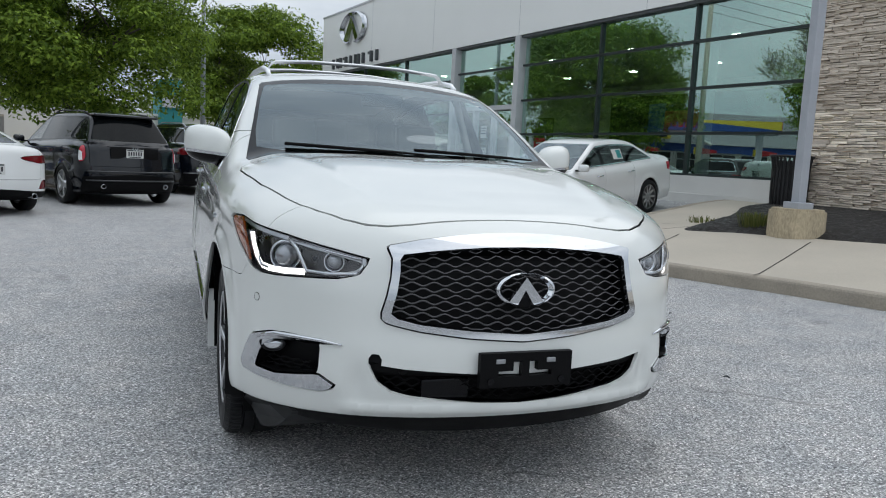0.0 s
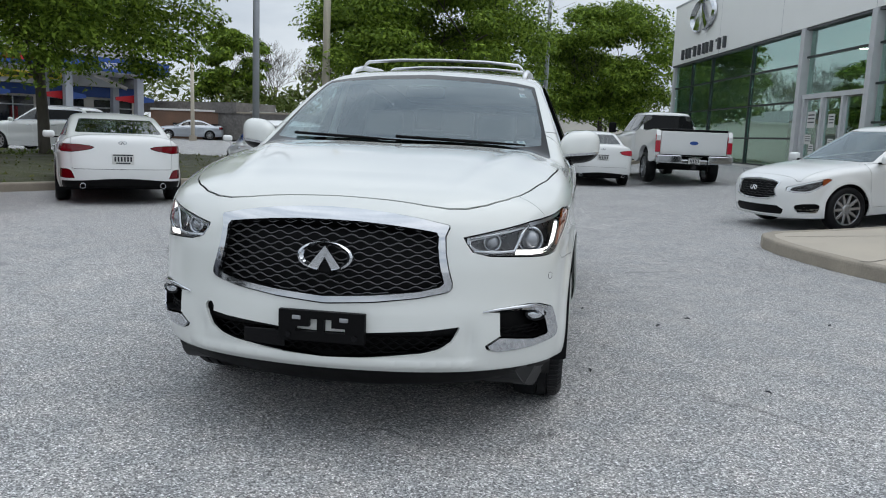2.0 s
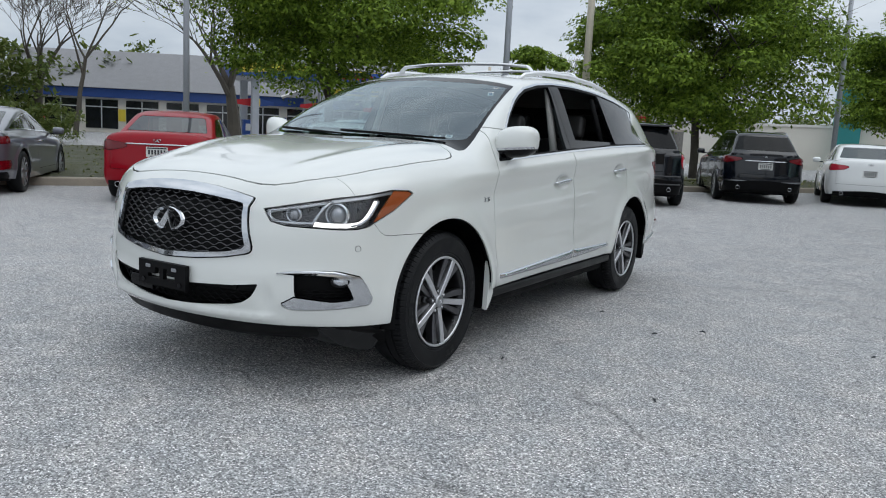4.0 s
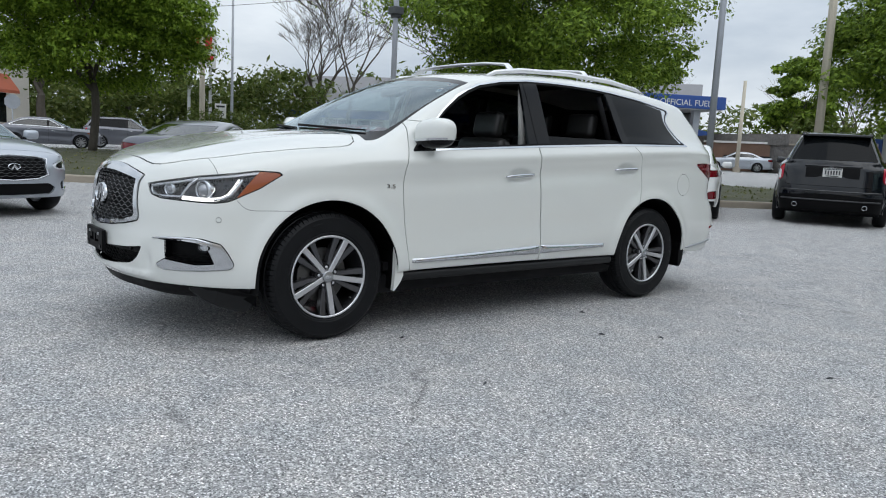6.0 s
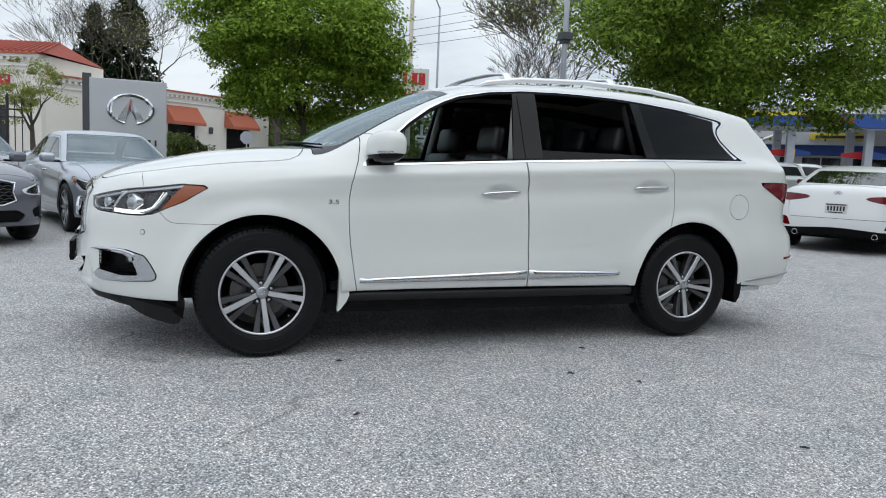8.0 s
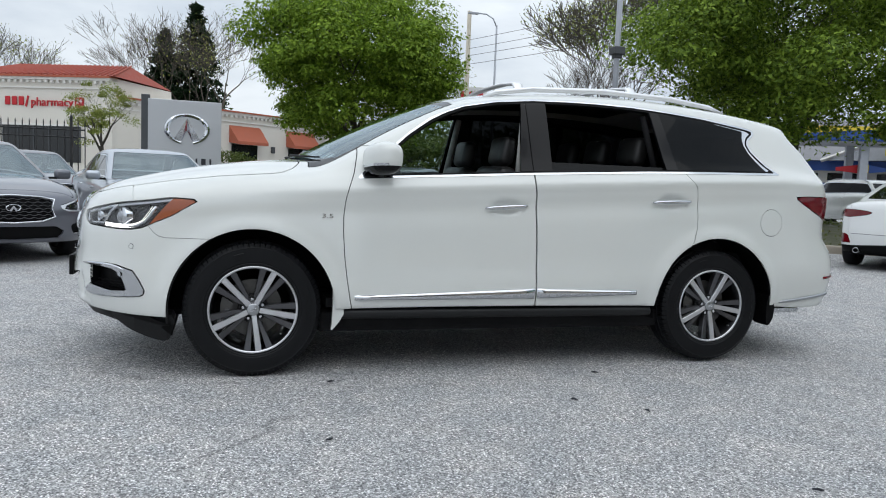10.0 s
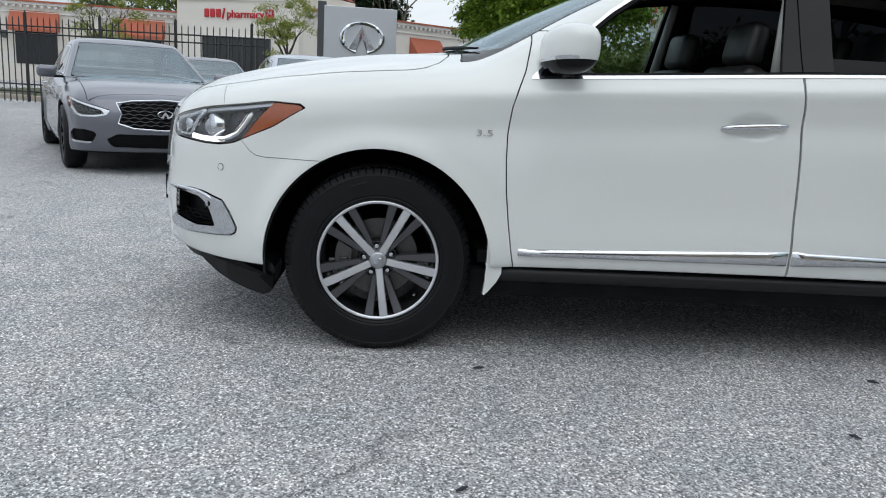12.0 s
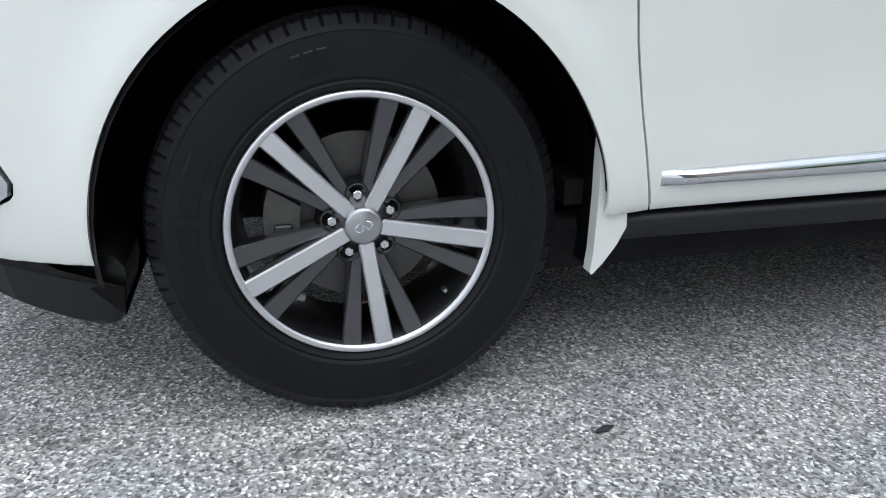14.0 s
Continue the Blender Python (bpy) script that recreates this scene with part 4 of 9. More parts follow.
    sided("splash_guard", prism(flap, 0.80, 0.93), BLACK_PLASTIC, hero, s, "black splash guard behind the rear wheel")
    for cy in (0.0, 2.9):
        vs, fs = [], []
        n = 28
        for i in range(n + 1):
            t = radians(-14) + radians(203) * i / n
            for x, r in ((0.93, 0.440), (0.90, 0.456), (0.70, 0.462), (0.45, 0.455), (0.44, 0.0)):
                vs.append((x, cy + r * math.cos(t), 0.372 + r * math.sin(t)))
        for i in range(n):
            for k in range(4):
                a = i * 5 + k
                fs.append((a, a + 1, a + 6, a + 5))
        sided("arch_liner", (vs, fs), BLACK_PLASTIC, hero, s, "black wheel-arch liner", smooth=True)
    # valance below the front corner
    val = smooth_poly([(-0.74, 0.335), (-0.62, 0.335), (-0.425, 0.34), (-0.43, 0.22), (-0.455, 0.19), (-0.52, 0.197), (-0.62, 0.235), (-0.69, 0.28)], 4)
    vs, fs = [], []
    n = len(val)
    for k, inset in enumerate((0.040, 0.055, 0.22)):
        for y, z in val:
            x = abs(on_side(min(y, -0.47), 0.40)[0]) if y > -0.75 else abs(on_side(-0.75, 0.40)[0]) - (-0.75 - y) * 1.1
            vs.append((x - inset - 0.07 * max(0, (0.33 - z) / 0.14), y, z))
    for k in range(2):
        fs += [(k * n + i, (k + 1) * n + i, (k + 1) * n + (i + 1) % n, k * n + (i + 1) % n) for i in range(n)]
    fs.append(tuple(range(n)))
    sided("valance", (vs, fs), SILL_PLASTIC, hero, s, "black plastic lower valance")

# black lower lip under the bumper and the dark floor
vs, fs = [], []
for i in range(41):
    x = -0.86 + 1.72 * i / 40
    y = on_front(x, 0.40)[1]
    vs += [(x, y + 0.035, 0.35), (x, y + 0.08, 0.282 + 0.05 * abs(x) ** 2), (x, y + 0.18, 0.242 + 0.05 * abs(x) ** 2), (x, -0.42, 0.225)]
for i in range(40):
    for k in range(3):
        a = i * 4 + k
        fs.append((a, a + 4, a + 5, a + 1))
fix_normals(mesh_obj("front_lip", vs, fs, BLACK_PLASTIC, hero, "black lower lip", smooth=True))
for dims in ((0, 1.45, 0.29, 1.70, 2.2, 0.12), (0, 3.35, 0.36, 1.4, 0.7, 0.10), (0, 0, 0.33, 0.86, 1.4, 0.14), (0, 2.9, 0.33, 0.86, 1.2, 0.12)):
    part("underbody", boxes(dims, bevel=0.03), CABIN, hero, "dark underbody")
bm = bmesh.new()
cyl(bm, (0.62, 3.4, 0.30), (0.62, 3.82, 0.30), 0.03)
part("exhaust_pipe", bm, CHROME, hero, smooth=True)

# grille: chrome frame, dark back, wavy bars, oval badge
grille = panel("grille", carve(grille_all, lambda x, y, z: GRILLE_IN(np.abs(x), z)), BLACK_PLASTIC, hero, "black front grille", lift=-0.055, depth=0)
frame_g = remove(grille_all, lambda x, y, z: GRILLE_IN(np.abs(x), z))
panel("grille_frame", frame_g, CHROME, grille, "polished chrome grille surround", lift=0.010, depth=0.014)
panel("grille_wall", frame_g, BLACK_PLASTIC, grille, "black inner wall of the grille", lift=-0.006, depth=0.055)
sd_in = GRILLE_IN
row_n = 13
for i in range(row_n):
    z0 = 0.648 + i * 0.0218
    xs = np.arange(-134, 135) * 0.0035
    zs = z0 + 0.0056 * np.sin(2 * math.pi * xs / 0.072 + (math.pi if i % 2 else 0)) - 0.06 * (xs / 0.45) ** 2 * (0.35 if i > 6 else -0.35) * abs(i - 6) / 6
    ok = sd_in(np.abs(xs), zs) < -0.002
    xs, zs = xs[ok], zs[ok]
    pts = list(zip(xs, front_line(xs, zs) + 0.016, zs))
    if len(pts) > 10:
        vs, fs = tube(pts, 0.0031, 6)
        mesh_obj("grille_bar", vs, fs, GRILLE_BAR, grille, smooth=True)


def oval_badge(parent, m, w, h, material, depth=0.012):
    """An oval ring with two tapering strokes inside, built flat in x and z and facing -y."""
    vs, fs, n = [], [], 48
    gap = radians(16)
    for k in range(n + 1):
        t = -math.pi / 2 + gap + (2 * math.pi - 2 * gap) * k / n
        thick = 0.17 + 0.05 * abs(math.cos(t))
        c, sn = math.cos(t), math.sin(t)
        for f, d in ((1.0, 0.0), (0.97, -0.55), (1 - thick * 0.5, -1.0), (1 - thick, 0.0)):
            vs.append((c * w / 2 * f, d * depth, sn * h / 2 * f * (0.93 if f < 0.9 else 1)))
    for k in range(n):
        for j in range(3):
            a = k * 4 + j
            fs.append((a, a + 4, a + 5, a + 1))
    for sx in (1, -1):
        leg = [(0.0, 0.36), (0.30 * sx, -0.36), (0.13 * sx, -0.44), (0.0, -0.02)]
        b = len(vs)
        vs += [(x * w, 0.0, z * h) for x, z in leg] + [(x * w * 0.95, -depth * d, z * h * 0.95) for (x, z), d in zip(leg, (1.0, 0.9, 0.45, 0.5))]
        fs += [(b + 4, b + 5, b + 6, b + 7)] + [(b + i, b + (i + 1) % 4, b + 4 + (i + 1) % 4, b + 4 + i) for i in range(4)]
    ob = mesh_obj("badge", vs, fs, material, parent, "chrome oval badge")
    ob.matrix_local = m
    return fix_normals(ob)


oval_badge(grille, pose(0, -1.0, 0.788, -6, 0, 0), 0.222, 0.118, CHROME, 0.014)
bm = bmesh.new()
box(bm, 0, -0.99, 0.745, 0.05, 0.03, 0.045, bevel=0.008)
part("camera_pod", bm, BLACK_PLASTIC, grille, "small black camera pod")

# lower intake
intake = panel("lower_intake", intake_all, BLACK_PLASTIC, hero, "black lower air intake", lift=-0.07, depth=0)
panel("tow_hole", tow_hole, BLACK_PLASTIC, hero, "open tow eye hole with its cap missing", lift=-0.03, depth=0)
for i in range(4):
    z0 = 0.415 + i * 0.020
    xs = np.arange(-150, 151) * 0.0035
    zs = z0 + 0.006 * np.sin(2 * math.pi * xs / 0.05 + (math.pi if i % 2 else 0)) + 0.03 * xs * xs
    ok = INTAKE(np.abs(xs), zs) < -0.004
    xs, zs = xs[ok], zs[ok]
    pts = list(zip(xs, front_line(xs, zs) + 0.045, zs))
    if len(pts) > 10:
        vs, fs = tube(pts, 0.004, 5)
        mesh_obj("intake_bar", vs, fs, BLACK_PLASTIC, intake, smooth=True)
vs, fs = [], []
for i in range(31):
    x = -0.50 + 1.0 * i / 30
    y = on_front(x, 0.5)[1] + 0.03
    vs += [(x, y, 0.529), (x, y - 0.004, 0.512), (x, y, 0.494), (x, y + 0.04, 0.49)]
for i in range(30):
    for k in range(3):
        a = i * 4 + k
        fs.append((a, a + 4, a + 5, a + 1))
fix_normals(mesh_obj("intake_crossbar", vs, fs, BLACK_PLASTIC, intake, smooth=True))
bm = bmesh.new()
box(bm, -0.255, -0.955, 0.445, 0.17, 0.02, 0.075, bevel=0.006)
part("radar_cover", bm, GLOSS_BLACK, intake, "smooth black radar cover")
for x in (-0.40, 0.392):
    p = on_front(x, 0.512)
    bm = bmesh.new()
    cyl(bm, (x, p[1] + 0.02, 0.512), (x, p[1] + 0.045, 0.512), 0.014, seg=20)
    part("parking_sensor", bm, BLACK_PLASTIC, bumper, "round parking sensor", smooth=False)
for s in (1, -1):
    p = on_side(-0.629, 0.706, s)
    nrm = Vector((s * 0.85, -0.5, 0))
    bm = bmesh.new()
    cyl(bm, Vector(p) - nrm * 0.01, Vector(p) + nrm * 0.0015, 0.0125, seg=20)
    ob = part("parking_sensor", bm, PEARL, bumper, "body-coloured parking sensor")
    vs, fs = spin([(0.0, 0.0125), (0.0016, 0.0135), (0.0, 0.0145)], 24)
    ring = mesh_obj("sensor_ring", vs, fs, BLACK_PLASTIC, bumper)
    ring.matrix_local = Matrix.Translation(Vector(p) + nrm * 0.0005) @ nrm.to_track_quat("X", "Z").to_matrix().to_4x4()

# number-plate bracket, empty
bracket = thing("plate_bracket", None)
bracket.parent = hero
yb = on_front(0, 0.55)[1] - 0.014
bm = bmesh.new()
for x0, x1, z0, z1 in ((-0.166, 0.170, 0.553, 0.583), (-0.166, 0.170, 0.467, 0.503), (-0.166, -0.047, 0.522, 0.553), (-0.015, 0.012, 0.522, 0.553), (0.042, 0.170, 0.522, 0.553),
                       (-0.166, -0.10, 0.503, 0.522), (-0.015, 0.012, 0.503, 0.522), (0.095, 0.170, 0.503, 0.522)):
    box(bm, (x0 + x1) / 2, yb, (z0 + z1) / 2, x1 - x0 + 0.0005, 0.022, z1 - z0 + 0.0005)
bmesh.ops.remove_doubles(bm, verts=bm.verts, dist=0.0012)
part("holder", bm, BLACK_PLASTIC, bracket, "black empty number-plate holder")
for x, z in ((-0.128, 0.488), (0.132, 0.488)):
    bm = bmesh.new()
    cyl(bm, (x, yb - 0.016, z), (x, yb - 0.010, z), 0.012, seg=16)
    part("screw", bm, GLOSS_BLACK, bracket, smooth=False)
for x in (-0.095, 0.09):
    bm = boxes((x, yb - 0.0125, 0.556, 0.034, 0.004, 0.016), bevel=0.003)
    part("clip", bm, SATIN, bracket, "small metal clip")

# headlights, with the daytime strip lit
for s in (1, -1):
    hl = panel("headlight", lamps[s], HOUSING, hero, "dark headlight housing", lift=-0.062, depth=0)
    wall = rim_edges(lamps[s][2])
    V, N = lamps[s][0], lamps[s][1]
    vs, fs = [], []
    for a, b in wall:
        k = len(vs)
        vs += [tuple(V[a] - N[a] * 0.004), tuple(V[b] - N[b] * 0.004), tuple(V[b] - N[b] * 0.062), tuple(V[a] - N[a] * 0.062)]
        fs.append((k, k + 1, k + 2, k + 3))
    mesh_obj("lamp_wall", vs, fs, HOUSING, hl)
    amber, clear = cut(lamps[s], lambda x, y, z: (0.34 + (z - 0.84) * 0.95) - (s * x + y))
    panel("lens", clear, LENS, hl, "clear headlight lens", depth=0)
    panel("side_marker", amber, AMBER, hl, "amber side marker", lift=-0.006, depth=0.01)
    # dark brow along the top edge, inside the lens
    brow = carve(lamps[s], lambda x, y, z: -LAMP_Q(s * x + y, z) - 0.016)
    brow = carve(brow, lambda x, y, z: (0.845 + (s * x + y) * 0.13) - z)
    panel("brow", brow, SATIN, hl, "satin upper bezel", lift=-0.012, depth=0.01)

    def at(q, z, d):
        p = on_diag(q, z)
        return (s * p[0] * 1.0 - s * d * 0.6, p[1] + d * 0.8, z)
    # projector and its shroud
    for q, z, r in ((0.07, 0.856, 0.040), (-0.20, 0.853, 0.026)):
        c = Vector(at(q, z, 0.045))
        bm = bmesh.new()
        bmesh.ops.create_uvsphere(bm, u_segments=24, v_segments=16, radius=r, matrix=Matrix.Translation(c))
        part("projector", bm, PROJECTOR, hl, "glass projector lens", smooth=True)
        vs, fs = spin([(0.0, r * 0.98), (-0.012, r * 1.12), (-0.02, r * 1.28), (0.0, r * 1.4), (0.03, r * 1.35)], 32)
        ob = mesh_obj("projector_ring", vs, fs, CHROME, hl, "chrome projector ring", smooth=True)
        d = Vector((-s * 0.35, 1, 0)).normalized()
        ob.matrix_local = Matrix.Translation(c) @ d.to_track_quat("X", "Z").to_matrix().to_4x4()
    # chrome divider, bent like a tick
    pts = [at(q, z, d) for q, z, d in ((-0.33, 0.822, 0.012), (-0.2, 0.815, 0.014), (-0.085, 0.817, 0.016), (-0.06, 0.845, 0.014), (-0.02, 0.885, 0.014), (0.04, 0.918, 0.012))]
    vs, fs = tube(pts, 0.0075, 8)
    mesh_obj("divider", vs, fs, LAMP_TRIM, hl, "chrome divider", smooth=True)
    pts = [at(q, z, d) for q, z, d in ((-0.33, 0.822, 0.012), (-0.35, 0.845, 0.014), (-0.34, 0.868, 0.014), (-0.2, 0.885, 0.014), (0.02, 0.916, 0.012))]
    vs, fs = tube(pts, 0.006, 8)
    mesh_obj("divider", vs, fs, LAMP_TRIM, hl, "chrome divider", smooth=True)
    # lit daytime strip
    pts = [at(q, z, d) for q, z, d in ((-0.07, 0.814, 0.02), (0.05, 0.809, 0.02), (0.15, 0.809, 0.02), (0.21, 0.815, 0.02), (0.26, 0.84, 0.022), (0.30, 0.88, 0.022), (0.33, 0.92, 0.02))]
    vs, fs = [], []
    for i, (x, y, z) in enumerate(pts):
        hgt = 0.010 if i < 4 else 0.008
        wid = 0.002 if i < 4 else 0.0075
        vs += [(x - wid, y - 0.009, z - (hgt if i < 4 else 0)), (x + wid, y - 0.006, z + (hgt if i < 4 else 0))]
    fs = [(2 * i, 2 * i + 1, 2 * i + 3, 2 * i + 2) for i in range(len(pts) - 1)]
    strip = mesh_obj("daytime_strip", vs, fs, DRL, hl, "lit white daytime strip")
    vs, fs = tube([(x, y + 0.012, z) for x, y, z in pts], 0.011, 8)
    mesh_obj("strip_holder", vs, fs, LAMP_TRIM, strip, "bright strip holder", smooth=True)
    # fog lamp corner
    fog = panel("fog_recess", fogs[s], BLACK_PLASTIC, hero, "black fog-lamp recess", lift=-0.06, depth=0)
    V, N = fogs[s][0], fogs[s][1]
    vs, fs = [], []
    for a, b in rim_edges(fogs[s][2]):
        k = len(vs)
        vs += [tuple(V[a]), tuple(V[b]), tuple(V[b] - N[b] * 0.06), tuple(V[a] - N[a] * 0.06)]
        fs.append((k, k + 1, k + 2, k + 3))
    mesh_obj("recess_wall", vs, fs, BLACK_PLASTIC, fog)
    panel("fog_trim", chromes[s], CHROME, hero, "chrome blade round the fog lamp", lift=0.007, depth=0.016)
    vs, fs = tube([at(q, z, -0.006) for q, z in ((-0.30, 0.592), (-0.2, 0.600), (-0.06, 0.602), (0.06, 0.599), (0.13, 0.588), (0.18, 0.572))], [0.003, 0.0065, 0.0075, 0.0075, 0.007, 0.004], 8)
    mesh_obj("fog_brow", vs, fs, CHROME, fog, "chrome upper edge", smooth=True)
    c = Vector(at(0.095, 0.555, 0.02))
    d = Vector((-s * 0.45, 1, 0)).normalized()
    rot = d.to_track_quat("X", "Z").to_matrix().to_4x4()
    vs, fs = spin([(-0.012, 0.0), (-0.010, 0.016), (0.0, 0.026), (0.03, 0.026)], 28)
    ob = mesh_obj("fog_lens", [(x, y * 1.55, z * 0.9) for x, y, z in vs], fs, LAMP_GLASS, fog, "clear fog-lamp lens", smooth=True)
    ob.matrix_local = Matrix.Translation(c) @ rot
    vs, fs = spin([(0.0, 0.025), (-0.008, 0.028), (0.0, 0.032), (0.03, 0.03)], 28)
    ob = mesh_obj("fog_bezel", [(x, y * 1.5, z * 0.92) for x, y, z in vs], fs, GLOSS_BLACK, fog, smooth=True)
    ob.matrix_local = Matrix.Translation(c) @ rot
    for i in range(3):
        pts = [at(q, 0.485 + i * 0.014 - 0.02 * abs(q) * 0.2, 0.03) for q in np.linspace(-0.15, 0.19, 18)]
        pts = [(p[0], p[1], p[2] + 0.0035 * math.sin(k * 1.7 + i * math.pi)) for k, p in enumerate(pts)]
        vs, fs = tube(pts, 0.003, 5)
        mesh_obj("fog_bar", vs, fs, BLACK_PLASTIC, fog, smooth=True)
    panel("tail_lamp", tails[s], TAIL, hero, "red tail lamp", lift=0.004, depth=0.012)
    ys = np.linspace(3.42, 3.93, 12)
    vs, fs = tube([(on_side(y, 0.395 + 0.10 * (y - 3.42))[0] * s + s * 0.002, y, 0.395 + 0.10 * (y - 3.42)) for y in ys], [0.004] + [0.011] * 10 + [0.006], 8)
    mesh_obj("bumper_strip", vs, fs, SATIN, hero, "silver strip along the rear bumper", smooth=True)
    vs, fs = tube([(on_side(y, 0.555)[0] * s + s * 0.001, y, 0.555 + 0.06 * (y - 3.8)) for y in np.linspace(3.80, 3.95, 6)], 0.010, 6)
    mesh_obj("rear_reflector", vs, fs, TAIL, hero, "slim dark rear reflector", smooth=True)

# badge on the wing: capacity in litres
for s in (1, -1):
    p = on_side(0.388, 0.896, s)
    text_mesh("wing_badge", "3.5", 0.036, Matrix.Translation((p[0] + s * 0.003, p[1], p[2])) @ Matrix.Rotation(radians(90 * s), 4, "Z") @ Matrix.Rotation(radians(90), 4, "X") @ Matrix.Diagonal((1.55, 0.92, 1, 1)), CHROME, hero, 0.003, "chrome figures")

# roof rails and cross bars
for s in (1, -1):
    pts = [tuple(on_top(s * 0.585, y) + np.array((0, 0, h))) for y, h in ((1.38, 0.0), (1.46, 0.022), (1.7, 0.034), (2.2, 0.036), (2.7, 0.034), (3.0, 0.022), (3.12, 0.0))]
    vs, fs = tube(pts, [0.010, 0.016, 0.018, 0.018, 0.018, 0.016, 0.008], 10)
    mesh_obj("roof_rail", vs, fs, BEZEL, hero, "satin silver roof rail", smooth=True)
for y0 in (1.62, 2.42):
    zt = on_top(0.585, y0)[2]
    path = [(-0.565, zt + 0.035), (-0.55, zt + 0.06), (-0.525, zt + 0.078), (-0.3, zt + 0.095), (0, zt + 0.10), (0.3, zt + 0.095), (0.525, zt + 0.078), (0.55, zt + 0.06), (0.565, zt + 0.035)]
    vs, fs = [], []
    for x, z in path:
        for dy, dz in ((-0.035, 0), (-0.02, 0.009), (0.02, 0.009), (0.035, 0), (0.02, -0.009), (-0.02, -0.009)):
            vs.append((x, y0 + dy, z + dz))
    for i in range(len(path) - 1):
        for k in range(6):
            fs.append((i * 6 + k, i * 6 + (k + 1) % 6, (i + 1) * 6 + (k + 1) % 6, (i + 1) * 6 + k))
    fix_normals(mesh_obj("roof_bar", vs, fs, BEZEL, hero, "silver roof cross bar", smooth=True))

# door mirrors
MIRROR_F = lambda x, y, z: ((np.abs((x - 0.955) / 0.112) ** 2.6 + np.abs((y - 0.68 - (x - 0.95) * 0.35) / 0.088) ** 2.4 + np.abs((z - 1.222 - (x - 0.95) * 0.12) / 0.092) ** 2.8) ** (1 / 2.5) - 1) * 0.09
mir = skin(MIRROR_F, (0.80, 0.52, 1.10), (1.10, 0.86, 1.35), 0.012)
for s in (1, -1):
    low, high = cut(mir, lambda x, y, z: z - (1.176 + (x - 0.95) * 0.10))
    face, high = cut(high, lambda x, y, z: 0.745 + (x - 0.95) * 0.35 - y)
    flip = lambda M: (M[0] * np.array((s, 1, 1)), M[1] * np.array((s, 1, 1)), M[2] if s > 0 else np.array([[v for v in f if v >= 0][::-1] + [-1] * int((f < 0).sum()) for f in M[2]]))
    mi = panel("door_mirror", flip(high), PEARL, hero, "white door mirror cap", depth=0.01)
    panel("mirror_base", flip(low), GLOSS_BLACK, mi, "black mirror underside", depth=0.004)
    panel("mirror_glass", flip(face), CHROME, mi, "mirror glass", lift=-0.012, depth=0)
    strip = carve(high, lambda x, y, z: np.maximum(z - (1.189 + (x - 0.95) * 0.10), y - 0.70))
    panel("turn_lamp", flip(strip), CHROME, mi, "chrome strip with turn lamp", lift=0.003, depth=0.004)
    vs, fs = tube([(0.885, 0.70, 1.145), (0.91, 0.685, 1.15), (0.95, 0.68, 1.17)], [0.035, 0.032, 0.03], 10)
    sided("mirror_arm", (vs, fs), GLOSS_BLACK, mi, s, smooth=True)

# wipers
for x0, x1 in ((-0.62, 0.02), (-0.02, 0.66)):
    pts = []
    for i in range(9):
        x = x0 + (x1 - x0) * i / 8
        y = float(HERO["screen"](1.235 - 0.02 * i / 8)) + 0.33 * x * x
        pts.append((x, y - 0.03, 1.243 - 0.02 * i / 8))
    vs, fs = tube(pts, [0.009] * 6 + [0.008, 0.006, 0.005], 6)
    mesh_obj("wiper", vs, fs, BLACK_PLASTIC, hero, "black wiper", smooth=True)

# stickers behind the windscreen
for x, z, w, h in ((0.575, 1.232, 0.042, 0.034), (0.635, 1.236, 0.042, 0.034), (0.60, 1.515, 0.035, 0.05), (0.585, 1.56, 0.03, 0.03)):
    y = float(HERO["screen"](z)) + 0.33 * x * x
    ob = mesh_obj("sticker", [(-w / 2, 0, -h / 2), (w / 2, 0, -h / 2), (w / 2, 0, h / 2), (-w / 2, 0, h / 2)], [(0, 1, 2, 3)], PLATE_WHITE, windscreen, "small inspection sticker")
    ob.matrix_local = pose(x, y + 0.012, z, -62, 0, 20)
    for i in range(2):
        bm = boxes((0, -0.001, h * (0.2 - 0.35 * i), w * 0.6, 0.001, h * 0.18))
        b = part("print_bar", bm, STICKER_INK, ob)

